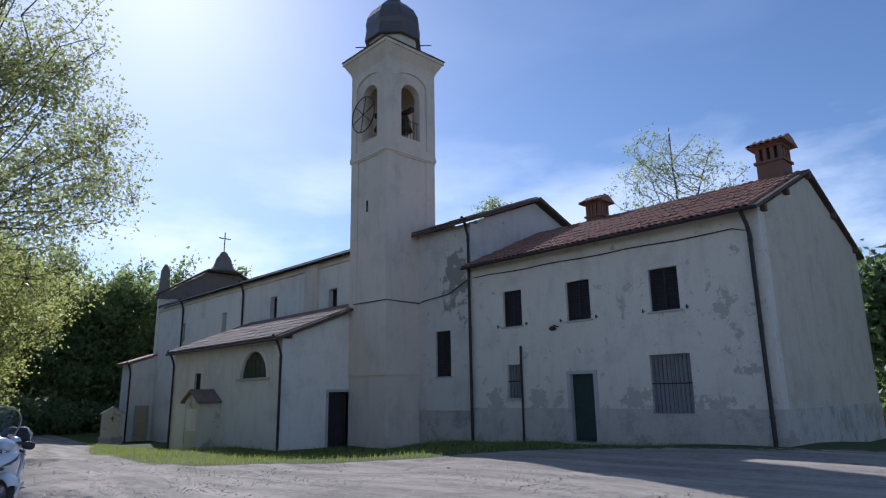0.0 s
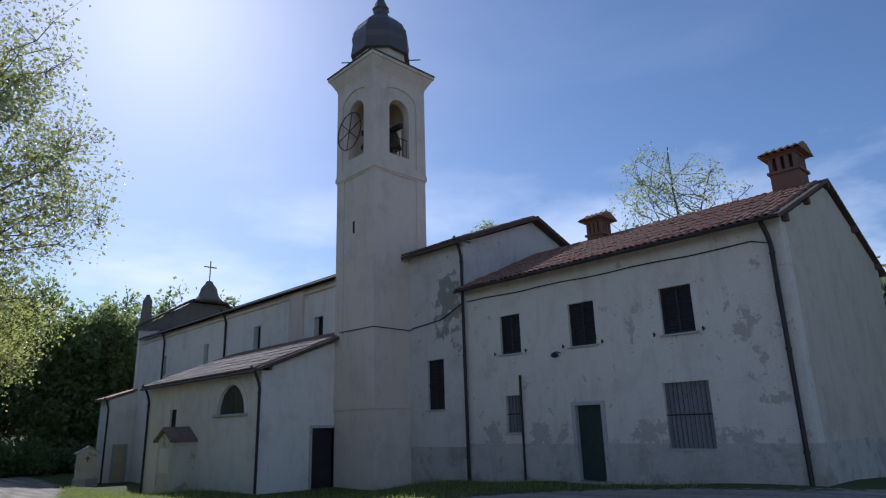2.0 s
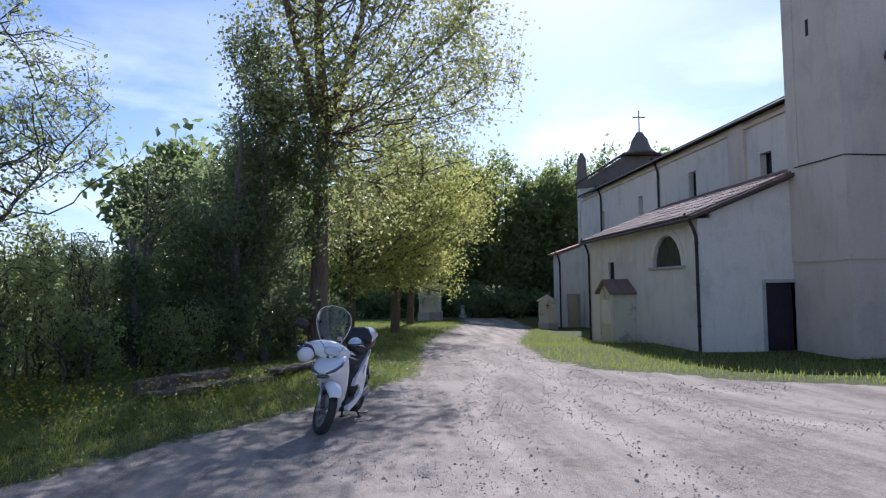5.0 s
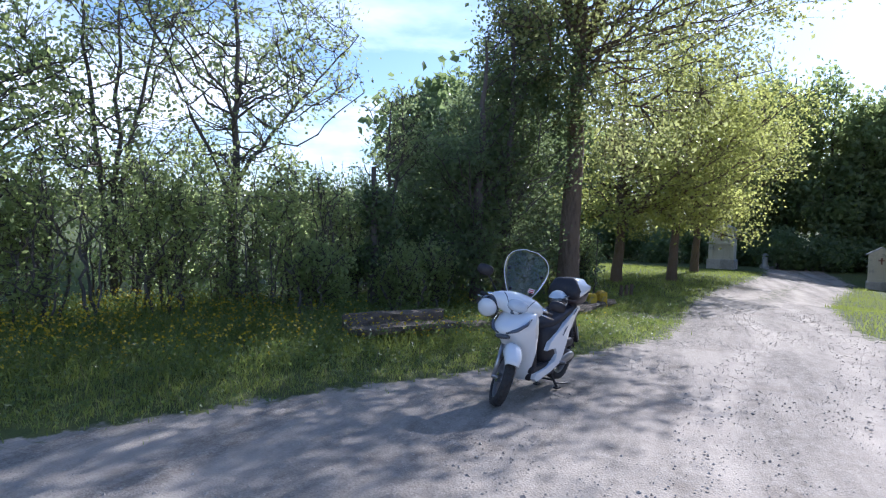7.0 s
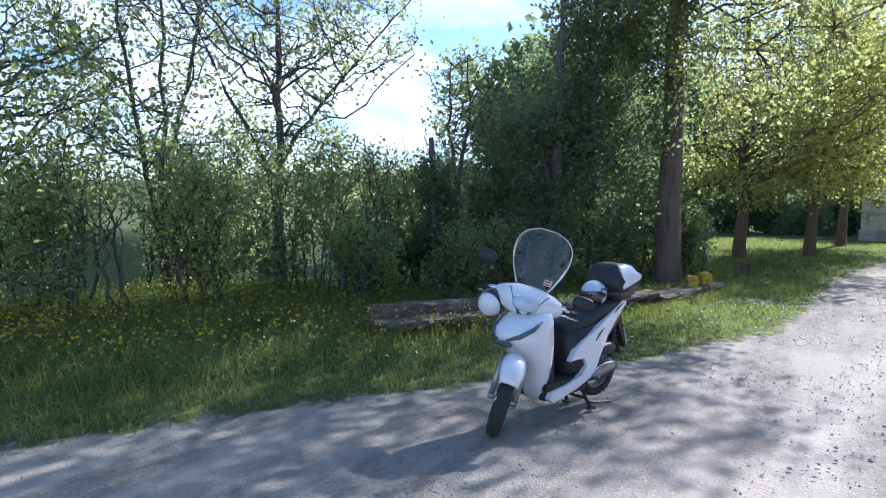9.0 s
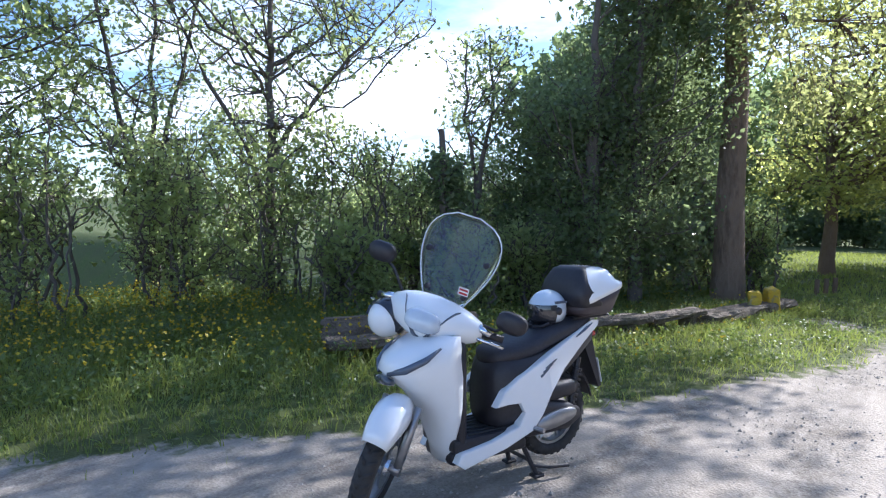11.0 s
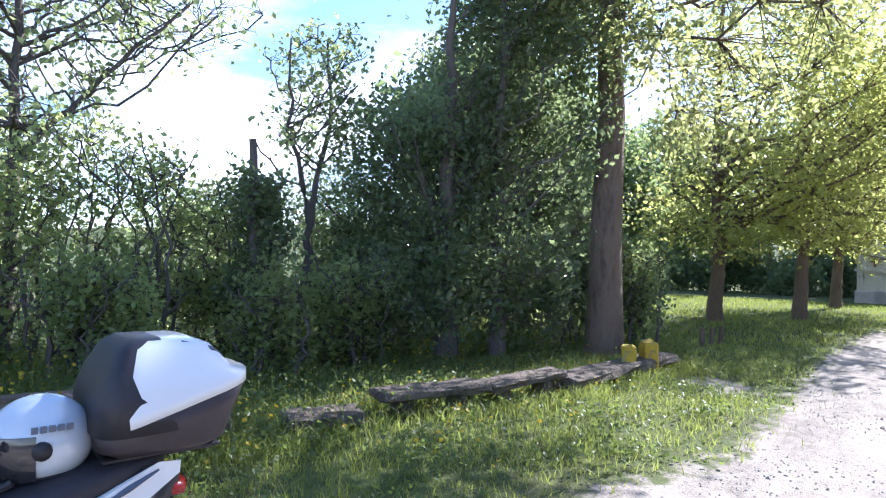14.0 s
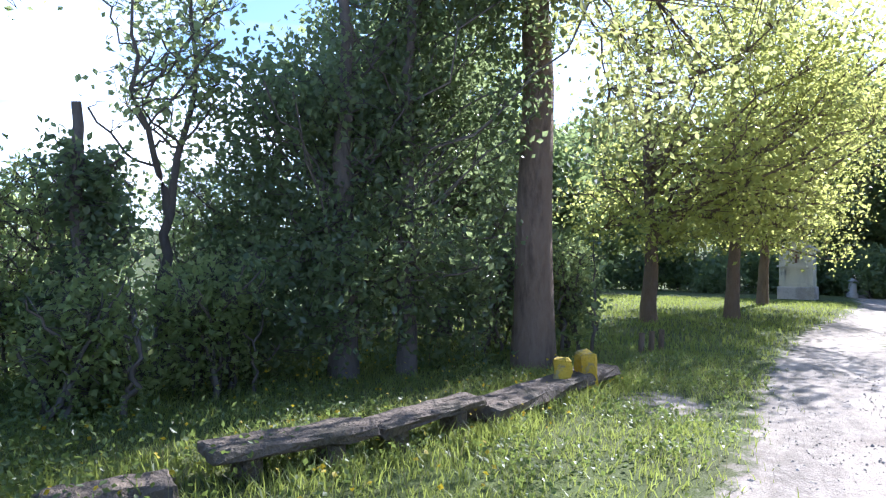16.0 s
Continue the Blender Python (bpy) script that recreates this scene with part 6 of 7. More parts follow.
# the big roadside tree
bx, by = -22.1, 1.0
b0 = gh(bx, by)
tree("poplar_tree", "tall poplar with thick trunk and thin yellow-green spring leaves",
     [([(bx, by, b0), (bx + 0.05, by + 0.05, 3), (bx + 0.2, by + 0.15, 7), (bx + 0.1, by, 12), (bx + 0.2, by + 0.2, 17.5)], 0.32, 0.05), ([(bx + 0.2, by + 0.15, 6.2), (bx - 0.9, by + 1.2, 10), (bx - 1.3, by + 1.8, 15)], 0.16, 0.03), ([(bx + 0.2, by, 6.8), (bx + 1.2, by - 1.0, 11), (bx + 1.6, by - 1.6, 15)], 0.15, 0.03)],
     [(bx + 0.2, by + 1.5, 9.6, 4.4, 5.0, 4.2), (bx, by + 1.4, 13.8, 3.8, 4.8, 4.6), (bx + 0.2, by + 4.2, 9.8, 2.6, 2.9, 3.4), (bx - 2.2, by + 5.2, 9.4, 2.4, 2.3, 2.8), (bx - 0.4, by + 3.2, 5.8, 2.6, 2.4, 2.4), (bx + 0.5, by + 0.3, 6.0, 1.5, 1.6, 2.4), (bx + 0.9, by + 0.8, 7.6, 1.8, 1.9, 2.0), (bx - 1.8, by + 1.6, 4.4, 2.6, 2.2, 1.6), (bx + 1.2, by + 0.4, 4.7, 1.5, 1.5, 1.3), (bx + 1.0, by - 1.4, 6.6, 1.8, 1.6, 1.8)],
     85, 1900, 30000, 0.125, L_POPLAR, M_BARK, 5, 0.26, 0.24, "", 0.32, 0.3, 14, "tree", 0.95, 0.034, 4.0)
for i, (x, y, h, rr) in enumerate(((-31.6, 1.35, 12.2, 4.0), (-35.2, 3.4, 12.6, 4.1), (-42.4, 4.4, 12.4, 4.3))):
    z = gh(x, y)
    tree("lime_tree", "slender lime tree with bright yellow-green crown on grass",
         [([(x, y, z), (x + 0.15, y + 0.1, z + 2.2), (x + 0.1, y, z + 5), (x, y + 0.2, z + h - 0.6)], 0.24, 0.04)],
         [(x + 0.3, y + (1.6 if i == 0 else 0.5), z + h * 0.55, rr, rr, h * 0.36), (x + 0.5, y + 0.6, z + 3.6, rr * 0.9, rr * 0.9, 1.5), (x + 0.8, y + (4.6 if i == 0 else 3.4), z + 6.6, 2.4, 2.2, 2.6), (x + 2.0, y - 1.2 + i, z + 2.7, 1.4, 1.2, 0.9), (x + 0.6, y + 2.3, z + 2.6, 1.3, 1.2, 1.0)], 58, 900, 14500, 0.14, L_LIME, M_BARK, 20 + i, 0.3, 0.22, "limes along the track")
# dark evergreen beside the poplar
z = gh(-19.6, -1.1)
tree("evergreen_tree", "dense dark evergreen tree reaching down to the grass",
     [([(-20.0, -0.9, z), (-20.0, -0.9, 3), (-19.9, -0.8, 6.3)], 0.2, 0.03), ([(-20.6, -0.3, z), (-20.8, -0.35, 7.2)], 0.14, 0.03)],
     [(-19.3, -1.2, 0.9, 1.4, 1.5, 1.2), (-20.3, -0.5, 1.1, 1.4, 1.3, 1.3), (-21.3, 0.0, 1.2, 1.2, 0.8, 1.4), (-20.3, -1.8, 2.0, 1.4, 1.2, 1.9), (-20.2, -1.0, 2.8, 1.6, 1.6, 1.6), (-21.2, -0.4, 3.8, 1.4, 1.2, 1.8), (-21.2, -1.1, 4.7, 1.5, 1.4, 1.8), (-21.4, -0.7, 6.5, 1.3, 1.1, 1.6), (-21.5, -0.5, 8.3, 1.2, 1.3, 1.5), (-21.6, 0.0, 4.6, 1.1, 1.0, 1.9), (-21.8, 0.0, 6.6, 1.2, 1.2, 1.6), (-21.4, 0.7, 3.7, 0.8, 0.8, 1.1), (-21.3, 1.0, 5.3, 1.0, 1.1, 1.4), (-19.9, -2.6, 2.0, 1.1, 1.0, 1.6)],
     170, 2000, 50000, 0.098, L_DARK, M_TWIG, 37, 0.17, 0.08, "", 0.3, 0.25, 10, "tree", 0.9, 0.016, 2.0)
z = gh(-24.5, -1.5)
tree("evergreen_tree", "dense dark evergreen tree behind the poplar trunk",
     [([(-24.5, -1.6, z), (-24.5, -1.5, 6.5)], 0.16, 0.03)], [(-24.5, -1.2, 2.4, 2.4, 1.9, 2.5), (-24.6, -1.3, 4.8, 1.9, 1.7, 2.4), (-23.6, 0.9, 1.1, 1.0, 0.8, 1.5)], 60, 700, 12000, 0.13, L_DARK, M_TWIG, 33, 0.2, 0.08)
# ivy-clad broken trunk and the small forked tree
z = gh(-17.5, -2.5)
tree("broken_trunk", "broken trunk wrapped in dark ivy", [([(-17.5, -2.5, z), (-17.5, -2.5, 1.5), (-17.45, -2.55, 3.05)], 0.13, 0.05)],
     [(-17.5, -2.5, 1.2, 0.5, 0.5, 1.2), (-17.5, -2.5, 2.2, 0.42, 0.42, 0.7)], 16, 200, 2600, 0.095, L_DARK, M_TWIG, 41, 0.1, 0.05, cat="trunk")
z = gh(-18.9, -2.9)
tree("small_tree", "small forked tree with sparse young leaves", [([(-18.6, -2.7, z), (-18.8, -2.8, 1.2), (-18.87, -2.82, 2.1), (-19.1, -2.6, 3.4), (-19.0, -2.6, 4.9)], 0.09, 0.02), ([(-18.87, -2.82, 2.1), (-18.2, -2.6, 3.2), (-18.0, -2.4, 4.6)], 0.05, 0.012)],
     [(-18.8, -2.7, 3.6, 1.1, 1.0, 1.1), (-18.9, -2.6, 4.6, 0.8, 0.8, 0.8)], 26, 240, 1400, 0.1, L_THIN, M_TWIG, 43, 0.12, 0.3)
# thin spring trees above the hedge
for i, (st, bl, lim, tw, lv) in enumerate((
        ([([(-15.3, -4.7, 0), (-15.35, -4.6, 3.0), (-15.4, -4.6, 5.0), (-15.6, -4.9, 9.0)], 0.10, 0.02), ([(-15.35, -4.6, 2.6), (-16.6, -4.1, 4.2), (-18.2, -3.4, 6.2)], 0.05, 0.012), ([(-15.2, -4.4, 0.3), (-15.0, -4.4, 2.2), (-13.8, -4.8, 4.6), (-12.6, -5.3, 6.6)], 0.06, 0.012)], [(-15.5, -4.8, 6.3, 2.4, 2.2, 2.9), (-17.2, -3.9, 5.4, 1.9, 1.4, 1.8), (-15.4, -4.6, 3.6, 1.9, 1.5, 1.5), (-13.3, -5.1, 5.6, 1.6, 1.3, 1.6)], 72, 1150, 17000),
        ([([(-14.2, -6.6, -0.2), (-14.3, -6.6, 3.0), (-14.7, -6.9, 8.0)], 0.08, 0.015), ([(-14.2, -6.6, 0.6), (-13.4, -6.3, 4.2), (-13.2, -6.4, 7.4)], 0.06, 0.015), ([(-14.25, -6.6, 2.0), (-15.2, -6.6, 5.4), (-15.4, -6.6, 7.4)], 0.05, 0.012)], [(-14.2, -6.6, 5.6, 2.6, 2.0, 3.0), (-13.6, -6.4, 3.4, 2.0, 1.4, 1.4)], 50, 700, 14000),
        ([([(-11.2, -6.4, 0), (-11.2, -6.3, 2.2), (-11.0, -6.4, 6.5)], 0.11, 0.02), ([(-11.2, -6.35, 1.4), (-10.2, -6.4, 3.6), (-9.6, -6.4, 5.4)], 0.06, 0.015)], [(-11.1, -6.4, 4.4, 2.2, 1.7, 2.2), (-9.8, -6.4, 3.6, 1.6, 1.3, 1.6), (-12.2, -6.2, 3.3, 1.6, 1.3, 1.3)], 46, 640, 15000),
        ([([(-8.2, -8.2, -0.3), (-8.2, -8.1, 2.5), (-8.0, -8.3, 7.5)], 0.10, 0.02)], [(-8.1, -8.2, 5.0, 2.3, 1.8, 2.6)], 40, 560, 13000),
        ([([(-5.0, -9.0, -0.5), (-5.1, -9.1, 3), (-5.0, -9.2, 8.2)], 0.12, 0.02)], [(-5.0, -9.1, 5.2, 2.4, 2.0, 3.0)], 40, 460, 11000))):
    tree("thin_tree", "thin young tree with bare twigs and sparse spring leaves", st, bl, lim, tw, int(lv * 0.28), 0.1, L_THIN if i < 2 else L_HEDGE, M_TWIG, 50 + i, 0.16, 0.3, "thin trees in the hedge", 0.35, 0.2, 8)

# hedge: one bush after another
HEDGE = ((-3.5, -7.6, 1.5, 2.6), (-9.2, -7.6, 1.7, 2.3), (-14.6, -6.7, 1.5, 2.2), (-12.2, -7.2, 1.6, 2.8),  (-5.8, -6.9, 1.5, 2.8), (-8.0, -6.2, 1.5, 2.7), (-10.0, -5.6, 1.4, 2.5), (-11.8, -5.2, 1.3, 2.3), (-13.4, -4.5, 1.3, 2.3), (-14.9, -3.9, 1.2, 2.2), (-16.3, -3.5, 1.2, 2.4), (-17.7, -3.3, 1.0, 2.2),
         (-15.6, -5.9, 1.5, 2.9), (-18.5, -4.8, 1.5, 2.2), (-21.0, -4.2, 1.7, 2.2), (-16.9, -1.6, 0.7, 0.9), (-19.8, -3.0, 1.1, 2.0), (-22.6, -2.6, 1.3, 2.4), (-24.4, -3.8, 1.6, 3.0), (-20.0, -6.4, 1.7, 2.2), 
         (-18.4, -1.5, 0.8, 1.1), (-23.4, -0.2, 0.9, 1.7), (-23.9, 1.0, 0.8, 1.3), (-26.5, -2.4, 1.5, 2.8), (-15.2, -2.6, 0.7, 1.0), (-24.8, -7.0, 2.0, 3.4), (-29.0, -3.8, 1.6, 2.8))
for i, (x, y, r, h) in enumerate(HEDGE):
    z = gh(x, y)
    rnd = random.Random(i)
    h *= rnd.uniform(0.95, 1.32) * (0.8 if y < -7 else 1.0)
    st = []
    for k in range(9):
        a, o = rnd.uniform(0, 6.28), rnd.uniform(0.1, 0.6) * r
        px, py = x + math.cos(a) * o, y + math.sin(a) * o
        st.append(([(px, py, z), (px + rnd.uniform(-0.2, 0.2), py + rnd.uniform(-0.2, 0.2), z + h * 0.5), (px + rnd.uniform(-0.5, 0.5), py + rnd.uniform(-0.4, 0.4), z + h * rnd.uniform(0.8, 1.15))], rnd.uniform(0.018, 0.042), 0.008))
    tree("bush", "leafy hedge bush with many thin stems beside the meadow", st, [(x, y, z + h * 0.74, r, r * 0.75, h * 0.5), (x + rnd.uniform(-0.5, 0.5), y, z + h * 0.3, r * 0.8, r * 0.6, h * 0.3)],
         34, 420, 3600 if h > 1 else 1400, 0.08, L_DARK if i % 7 == 0 and x < -15 else L_HEDGE, M_TWIG, 70 + i, 0.13, 0.1, "hedge bushes", 0.5, 0.2, 5, "bush")

# woodland at the end of the track and behind the buildings
WOOD = []
rw = random.Random(4)
for i in range(15):
    WOOD.append((-60 - rw.uniform(0, 6), -16 + i * 3.6 + rw.uniform(-1, 1), rw.uniform(12, 15.5)))
for i in range(11):
    WOOD.append((-72 - rw.uniform(0, 8), -18 + i * 6.0 + rw.uniform(-1.5, 1.5), rw.uniform(15, 19)))
for i in range(9):
    WOOD.append((-63.5 + rw.uniform(-1.5, 1.5), 8 + i * 2.9 + rw.uniform(-0.8, 0.8), rw.uniform(14, 17.5)))
for x, y, h in ((-52, -9, 11), (-46, -6, 9.5), (-40, -6.5, 10), (-33, -6, 8.5), (-28, -5.5, 8), (-56, 24, 13), (-54, 30, 13), (-6.6, 31, 7.0), (-4.0, 32, 8), (0.5, 31, 9), (-9, 34, 7)):
    WOOD.append((x, y, h))
for i, (x, y, h) in enumerate(WOOD):
    z = gh(x, y)
    r = h * 0.24
    tree("woodland_tree", "dense green broadleaf tree at the edge of the wood", [([(x, y, z), (x + 0.2, y, z + h * 0.5), (x, y + 0.2, z + h * 0.92)], 0.22, 0.04)],
         [(x, y, z + h * 0.66, r, r, h * 0.34), (x + 0.3, y, z + h * 0.33, r * 1.1, r * 1.1, h * 0.28)], 26, 220, 4200, 0.42, L_WOOD if i % 3 else L_WOODDARK, M_TWIG, 200 + i, 0.45, 0.15, "woodland", 0.3, 0.3, 7)
# dark undergrowth under the wood
for i in range(18):
    x, y = -57.5 - (i % 3) * 1.2, -14 + i * 2.7
    z = gh(x, y)
    tree("undergrowth_bush", "dark undergrowth bush below the woodland trees", [([(x, y, z), (x, y, z + 1.6)], 0.05, 0.01)], [(x, y, z + 1.3, 2.0, 2.0, 1.5)], 14, 90, 1800, 0.32, L_WOODDARK, M_TWIG, 300 + i, 0.35, 0.05, "woodland undergrowth", 0.3, 0.2, 5, "bush")
# tree behind the farmhouse and a tip above the choir
z = gh(-17.5, 38)
tree("thin_tree", "sparse tree with young leaves behind the farmhouse", [([(-17.5, 38, z), (-17.6, 38, 9), (-17.8, 38.2, 18.6)], 0.22, 0.03), ([(-17.4, 38, 10), (-19.6, 38.5, 15.5)], 0.08, 0.02), ([(-17.4, 38, 11), (-15.0, 37.6, 16)], 0.08, 0.02)],
     [(-18.4, 38, 14.2, 4.3, 3.4, 4.2)], 70, 760, 2400, 0.17, L_THIN, M_TWIG, 401, 0.2, 0.5, "", 0.4, 0.3)
tree("thin_tree", "treetop with young leaves behind the choir roof", [([(-33.5, 38, z), (-33.5, 38, 16.4)], 0.2, 0.03)], [(-33.5, 38, 15.0, 2.6, 2.0, 2.2)], 20, 120, 1500, 0.2, L_THIN, M_TWIG, 403, 0.2, 0.5)


# ---- grass and flowers ----
def blades(name, label, pts, h0, h1, width, rnd, material, per=1, lean=0.35):
    n = len(pts) * per
    base = np.repeat(pts, per, axis=0) + np.concatenate([rnd.normal(0, 0.03, (n, 2)), np.zeros((n, 1))], 1)
    a = rnd.uniform(0, 2 * np.pi, n)
    side = np.stack([np.cos(a), np.sin(a), np.zeros(n)], -1) * width * rnd.uniform(0.6, 1.3, (n, 1))
    h = rnd.uniform(h0, h1, (n, 1))
    tip = np.concatenate([rnd.normal(0, lean, (n, 2)) * h, h], 1)
    mid = tip * np.array([0.35, 0.35, 0.58])
    v = np.stack([base - side, base + side, base + mid + side * 0.7, base + mid - side * 0.7, base + tip], 1).reshape(-1, 3)
    i = np.arange(n)[:, None] * 5
    tri = np.concatenate([i + np.array([[0, 1, 2]]), i + np.array([[0, 2, 3]]), i + np.array([[3, 2, 4]])], 0)
    ob = from_arrays(name, v, tri, material)
    tagged(ob, label, "grass", kind="stuff")


def scatter(n, x0, x1, y0, y1, rnd, test):
    p = np.stack([rnd.uniform(x0, x1, n), rnd.uniform(y0, y1, n)], -1)
    keep = test(p[:, 0], p[:, 1]) > rnd.uniform(0, 1, n)
    p = p[keep]
    return np.concatenate([p, height(p[:, 0], p[:, 1])[:, None] - 0.01], 1)


gr = np.random.default_rng(9)
left_of = lambda x, y: step01(-0.25, 0.7, lerp_table(EDGE_L, x) - y) * (1 - 0.85 * step01(0.75, 0.1, np.hypot((x + 20.8) / 1.5, y - 3.05)))
patchy = lambda x, y: 0.55 + 0.45 * np.sin(x * 1.7 + 1.3 * np.sin(y * 1.1)) * np.sin(y * 1.9 + x * 0.4)
blades("grass", "short green verge grass beside the track", scatter(75000, -25, -6, -4, 4.2, gr, lambda x, y: left_of(x, y) * (0.35 + 0.65 * patchy(x, y))), 0.04, 0.12, 0.005, gr, L_GRASS, 2, 0.5)
blades("tall_grass", "taller meadow grass in front of the hedge", scatter(24000, -20, -2, -7.5, 0.8, gr, lambda x, y: step01(0.8, 2.2, lerp_table(EDGE_L, x) - y) * step01(-16.5, -13.5, x)), 0.12, 0.3, 0.006, gr, L_GRASS, 2, 0.4)
blades("dry_grass", "dry straw stems among the grass", scatter(2600, -24, -6, -5, 4, gr, left_of), 0.1, 0.3, 0.003, gr, L_STRAW)
blades("far_grass", "grass below the lime trees", scatter(26000, -48, -25, -4, 8.5, gr, left_of), 0.06, 0.16, 0.012, gr, L_GRASS)
blades("church_grass", "grass strip along the church wall", scatter(30000, -42, -8, 7.2, 17, gr, lambda x, y: step01(-0.2, 0.5, y - lerp_table(EDGE_R, x)) * ((y < 12.4) | ((x > -21) & (y < 17.1) & ((x > -18.9) | (y < 15.4))))), 0.05, 0.17, 0.009, gr, L_GRASS)
blades("track_tufts", "small grass tufts on the gravel edge", scatter(1500, -24, -2, -3, 9, gr, lambda x, y: step01(-0.9, 0.2, lerp_table(EDGE_L, x) - y) * 0.6), 0.03, 0.09, 0.004, gr, L_GRASS, 3)
bench_line = ((-21.8, 2.15), (-18.5, 1.6), (-17.1, 1.3), (-16.1, 0.75), (-14.6, 0.4), (-13.1, -0.6), (-12.5, -1.0))
blades("bench_grass", "longer grass and weeds growing round the stone benches", scatter(26000, -22, -12.8, -1.6, 2.9, gr, lambda x, y: np.exp(-((y - lerp_table(bench_line, x) - 0.3) / 0.22) ** 2) * (0.3 + 0.7 * patchy(x * 2, y)) + 0.5 * np.exp(-((y - lerp_table(bench_line, x) + 0.45) / 0.3) ** 2)), 0.06, 0.2, 0.006, gr, L_GRASS, 2, 0.5)
fp = scatter(14000, -17, -4, -6, 1.4, gr, lambda x, y: step01(0.9, 2.4, lerp_table(EDGE_L, x) - y) * patchy(x, y) * step01(-15.2, -13.2, x))
fp2 = scatter(500, -22, -15, -1.5, 2.5, gr, lambda x, y: left_of(x, y) * 0.5)
fp = np.concatenate([fp, fp2])
fp[:, 2] += gr.uniform(0.22, 0.46, len(fp)) * np.where(fp[:, 0] < -15, 0.5, 1)
tagged(leaf_cloud("buttercup_flowers", np.repeat(fp, 2, axis=0), 0.036, gr, M_PETAL, None, "", 1.5, 0.9), "scattered yellow buttercup flowers in the meadow", "flowers", kind="stuff")

# broad-leaved weeds in the turf
wp = scatter(26000, -24, -8, -3.5, 4, gr, lambda x, y: left_of(x, y) * np.clip(patchy(x * 1.6, y * 1.5) - 0.25, 0, 1))
wp = np.repeat(wp, 4, axis=0) + np.concatenate([gr.normal(0, 0.05, (len(wp) * 4, 2)), gr.uniform(0.02, 0.15, (len(wp) * 4, 1))], 1)
tagged(leaf_cloud("clover", wp, 0.04, gr, L_WEED, None, "", 1.2, 0.8), "low broad-leaved weeds and clover in the verge", "weeds", kind="stuff")

mp = scatter(15000, -17, -3, -6.5, 1.0, gr, lambda x, y: step01(0.5, 1.6, lerp_table(EDGE_L, x) - y) * np.clip(patchy(x * 1.3, y * 1.7) - 0.1, 0, 1))
mp = np.repeat(mp, 5, axis=0) + np.concatenate([gr.normal(0, 0.06, (len(mp) * 5, 2)), gr.uniform(0.04, 0.34, (len(mp) * 5, 1))], 1)
tagged(leaf_cloud("meadow_weeds", mp, 0.05, gr, L_WEED, None, "", 0.9, 0.6), "leafy meadow weeds among the tall grass", "weeds", kind="stuff")

# loose stones on the gravel
PV = np.array([(1, 0, 0), (0, 1, 0), (-1, 0, 0), (0, -1, 0), (0, 0, 0.7), (0, 0, -0.5)], dtype=float)
PF = np.array([(0, 1, 4), (1, 2, 4), (2, 3, 4), (3, 0, 4), (1, 0, 5), (2, 1, 5), (3, 2, 5), (0, 3, 5)])
pp = scatter(48000, -24, 2, -4, 13, gr, lambda x, y: 1 - np.clip(grassiness(x, y) * 1.3, 0, 1))
sz = gr.gamma(2.0, 0.0028, (len(pp), 1, 1)) + 0.004
an = gr.uniform(0, 6.28, len(pp))
vv = PV[None] * sz * gr.uniform(0.6, 1.3, (len(pp), 6, 1))
vv = np.stack([vv[..., 0] * np.cos(an)[:, None] - vv[..., 1] * np.sin(an)[:, None], vv[..., 0] * np.sin(an)[:, None] + vv[..., 1] * np.cos(an)[:, None], vv[..., 2]], -1) + pp[:, None, :] + np.array([0, 0, 0.006])
M_PEBBLE = varied("gravel_stone", (0.47, 0.42, 0.36), (0.27, 0.24, 0.21), (0.38, 0.335, 0.285), 0.9)
tagged(from_arrays("gravel", vv.reshape(-1, 3), (PF[None] + np.arange(len(pp))[:, None, None] * 6).reshape(-1, 3), M_PEBBLE), "loose pale gravel stones on the yard", "gravel", kind="stuff")

# ---- stone benches, yellow blocks, wayside shrines ----
M_SLAB = stained("grey_bench_stone", (0.15, 0.118, 0.09), (0.08, 0.07, 0.05), (0.23, 0.185, 0.14), 1.8, 14.0, 0.9, 0.8, 0.03)
M_YELLOW = stained("yellow_painted_stone", (0.52, 0.35, 0.03), (0.26, 0.22, 0.12), (0.6, 0.45, 0.08), 6.0, 22.0, 0.85, 0.6, 0.02, (0.5, 0.56))


def rough_block(bm, x0, y0, z0, x1, y1, z1, rnd, amt=0.02, cut=4):
    """A hewn block with uneven faces."""
    v = box(bm, x0, y0, z0, x1, y1, z1)
    es = list({e for q in v for e in q.link_edges})
    bmesh.ops.bevel(bm, geom=es, offset=min(0.03, 0.25 * (z1 - z0)), segments=1, affect="EDGES")
    bmesh.ops.subdivide_edges(bm, edges=[e for e in bm.edges if e.calc_length() > 0.25], cuts=cut, use_grid_fill=True)
    for q in bm.verts:
        q.co += Vector((rnd.gauss(0, amt * 0.5), rnd.gauss(0, amt), rnd.gauss(0, amt * 0.6)))


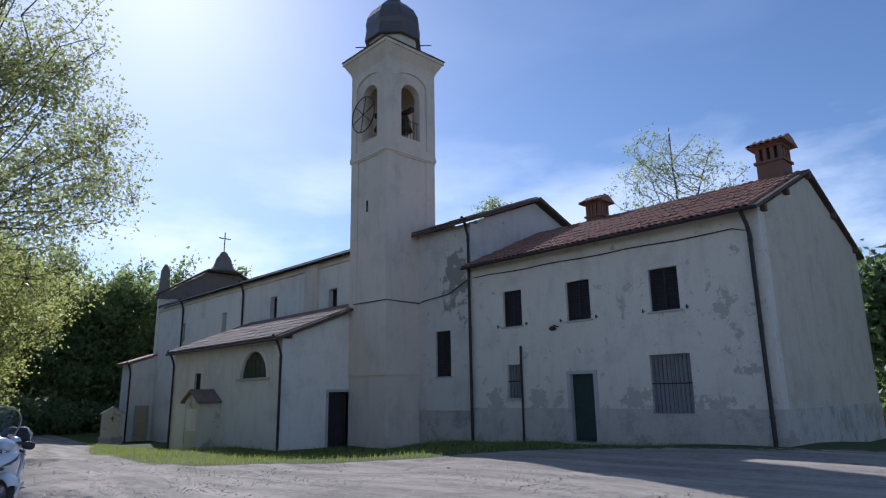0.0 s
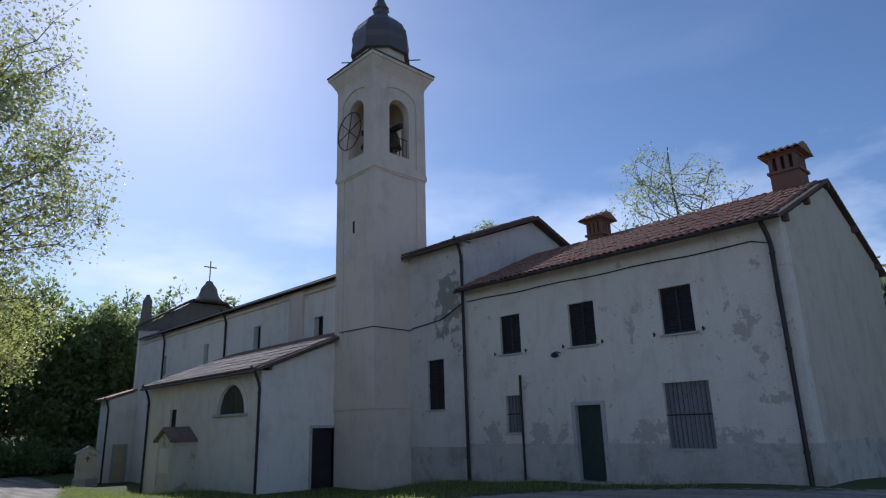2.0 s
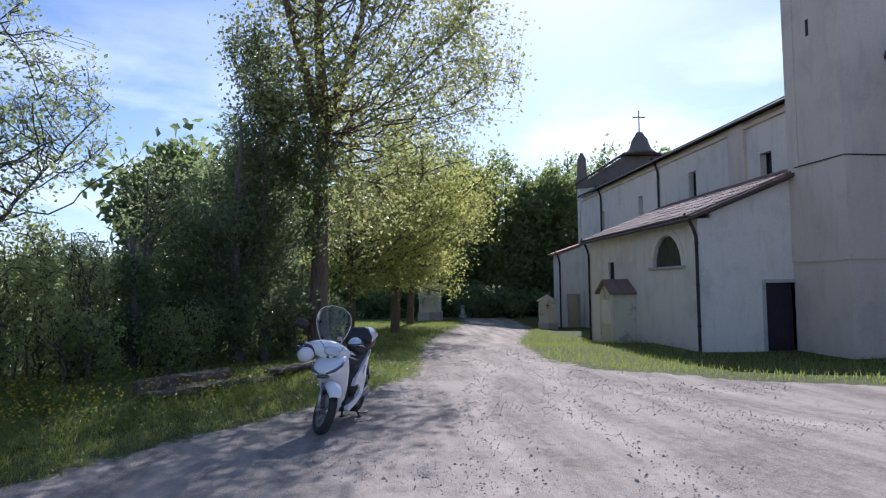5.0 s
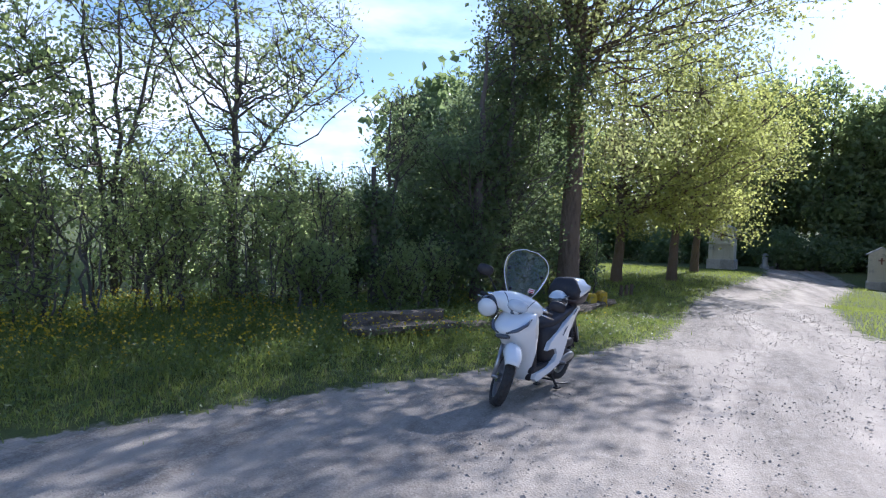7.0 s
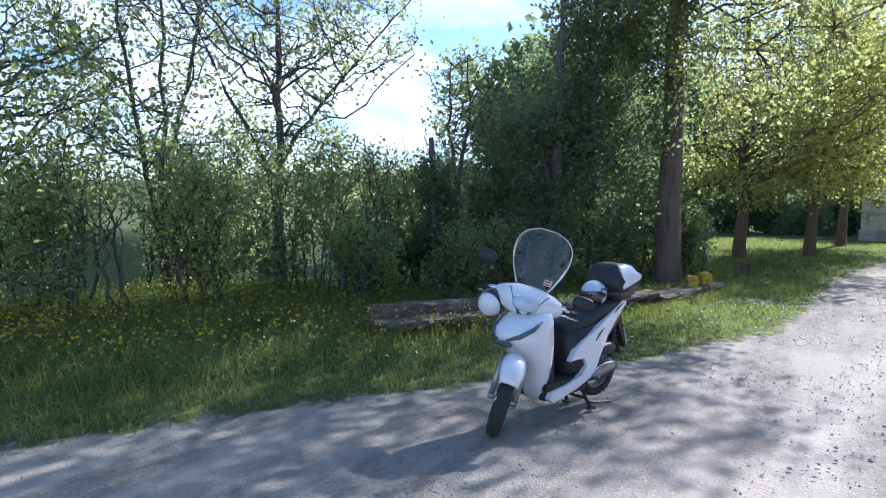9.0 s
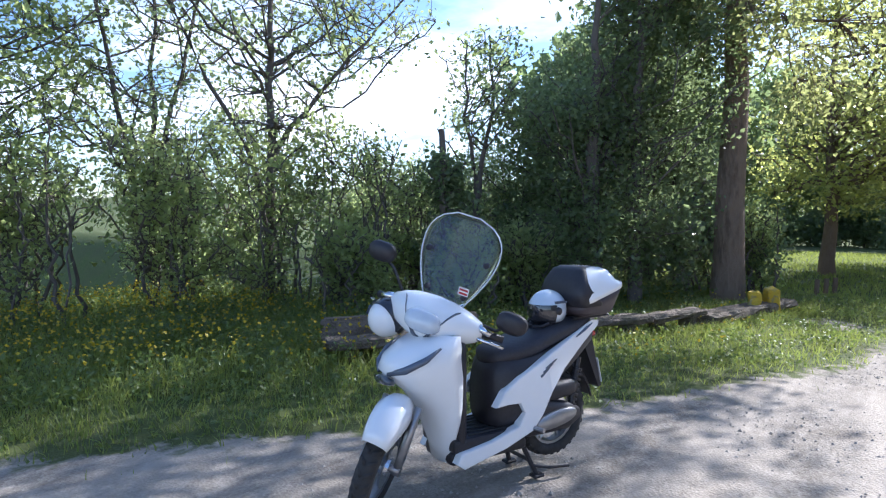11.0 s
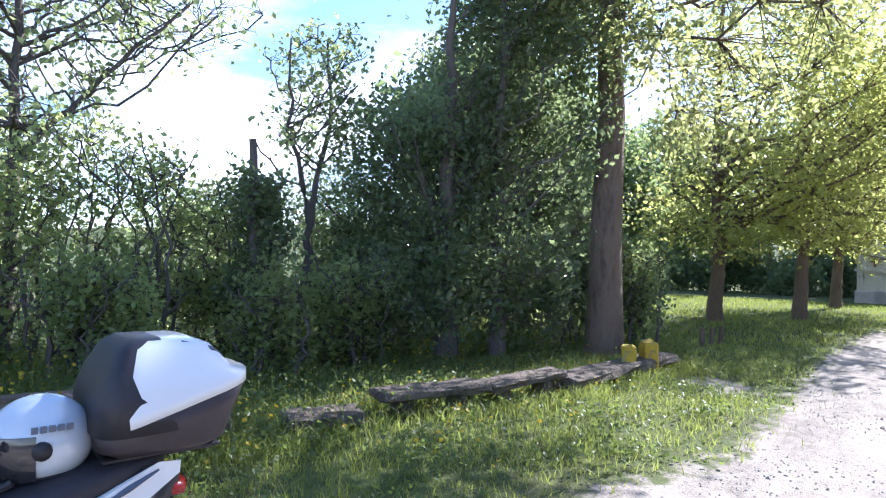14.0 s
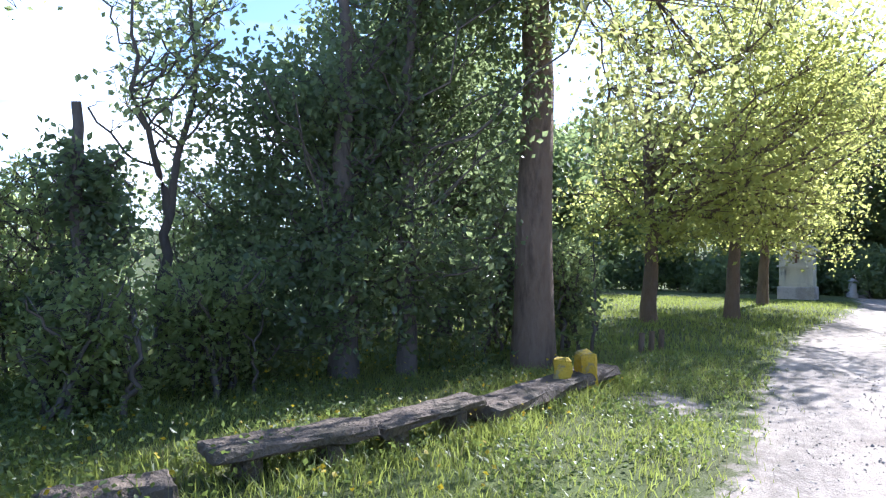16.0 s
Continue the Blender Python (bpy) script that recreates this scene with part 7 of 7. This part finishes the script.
def bench(x0, y0, x1, y1, z_top, w, th, seed, legs=True, label="weathered stone slab bench on low feet in grass"):
    """A long slab on stone feet, from one end to the other."""
    rnd = random.Random(seed)
    length, ang = math.hypot(x1 - x0, y1 - y0), math.degrees(math.atan2(y1 - y0, x1 - x0))
    b = empty("stone_bench", (0, 0, 0), label, "bench", "benches along the verge")
    bm = bmesh.new()
    rough_block(bm, 0, -w / 2, -th, length, w / 2, 0, rnd, 0.014, 5)
    part("slab", bm, M_SLAB, b)
    if legs:
        for u in (0.28, length - 0.3):
            bm = bmesh.new()
            rough_block(bm, u - 0.07, -w * 0.34, -th - 0.5, u + 0.07, w * 0.34, -th + 0.005, rnd, 0.012, 2)
            part("foot", bm, M_SLAB, b)
    b.matrix_basis = pose(x0, y0, z_top, 0, 0, ang)
    return b


bench(-16.12, 0.7, -17.15, 1.28, 0.19, 0.38, 0.09, 1)
bench(-17.2, 1.27, -18.5, 1.56, 0.15, 0.34, 0.08, 2)
bench(-18.55, 1.57, -21.5, 2.15, 0.03, 0.42, 0.14, 3, False, "broken paving slabs lying flat in the grass")
bench(-15.25, 0.36, -15.85, 0.74, 0.1, 0.34, 0.14, 4, False, "low stone slab half sunk in grass")
seat = bench(-13.1, -0.58, -14.62, 0.45, 0.25, 0.42, 0.09, 5, True, "weathered stone bench with a low stone back")
bm = bmesh.new()
rough_block(bm, 0.0, 0.24, -0.5, 1.82, 0.42, 0.16, random.Random(8), 0.014, 5)
back = finish("back_slab", bm, M_SLAB)
back.parent = seat
for i, (x, y, s) in enumerate(((-20.35, 1.9, 0.31), (-20.8, 2.08, 0.34))):
    bm = bmesh.new()
    rough_block(bm, -0.13, -0.1, -0.1, 0.13, 0.1, s, random.Random(60 + i), 0.018, 2)
    ob = finish("stone_block", bm, M_YELLOW)
    ob.matrix_basis = pose(x, y, -0.06, 4 * i, -5 + 9 * i, 15 + 25 * i)
    tagged(ob, "rough stone block with peeling yellow paint", "block", "yellow blocks")
bm = bmesh.new()
for k in range(3):
    tube(bm, [(-24.3 - k * 0.35, 2.2 + 0.12 * k, gh(-24.3, 2.2) - 0.1), (-24.32 - k * 0.35, 2.22 + 0.12 * k, gh(-24.3, 2.2) + 0.36)], 0.05, 8)
    tagged(finish("wooden_stake", bm, M_BARK), "short grey wooden stake in the grass", "stake", "stakes")
    bm = bmesh.new()
bm.free()


def shrine(x, y, turn, label, size=1.0):
    """A small plastered wayside pillar: plinth, body with panel and niche, gabled cap."""
    s = empty("wayside_shrine", (0, 0, 0), label, "shrine", "wayside shrines")
    bm = bmesh.new()
    soft_box(bm, -0.85, -0.72, -0.4, 0.85, 0.72, 0.62, 0.05, 2)
    part("plinth", bm, M_PLINTH, s)
    bm = bmesh.new()
    wall(bm, south(-0.62), -0.76, 0.76, 0.62, 2.5, 0.12, ((-0.5, 0.5, 0.8, 1.55), (-0.32, 0.32, 1.8, 2.35, 0.5)))
    box(bm, -0.76, -0.5, 0.62, 0.76, 0.62, 2.5)
    prism(bm, [(-0.76, 2.5), (0.76, 2.5), (0.0, 2.95)], "y", -0.62, 0.62)
    part("pillar", bm, M_SHRINE, s)
    bm = bmesh.new()
    box(bm, -0.86, -0.7, 1.62, 0.86, -0.62, 1.72)
    part("ledge", bm, M_SHRINE, s)
    bm = bmesh.new()
    for sd in (-1, 1):
        hexa(bm, [(0, -0.75, 2.96), (sd * 0.92, -0.75, 2.42), (sd * 0.92, 0.72, 2.42), (0, 0.72, 2.96), (0, -0.75, 3.05), (sd * 0.92, -0.75, 2.51), (sd * 0.92, 0.72, 2.51), (0, 0.72, 3.05)])
    part("cap", bm, M_STONE, s)
    bm = bmesh.new()
    box(bm, -0.05, -0.58, 1.84, 0.05, -0.51, 2.28)
    box(bm, -0.18, -0.58, 2.06, 0.18, -0.51, 2.14)
    part("relief", bm, M_BRICK, s, "worn dark relief in the niche")
    s.matrix_basis = pose(x, y, gh(x, y), 0, 0, turn) @ Matrix.Scale(size, 4)


shrine(-50.6, 6.2, 78, "yellowed plaster wayside shrine pillar with gabled cap")
shrine(-45.6, 13.9, 78, "small yellowed shrine pillar beside the church front", 0.78)
bm = bmesh.new()
lathe(bm, [(0.32, -0.3), (0.32, 0.25), (0.24, 0.32), (0.2, 0.9), (0.26, 1.0), (0.1, 1.15)], 10, (-57.0, 9.4, gh(-57, 9.4)))
tagged(finish("stone_post", bm, M_STONE), "short grey stone post at the end of the track", "post")
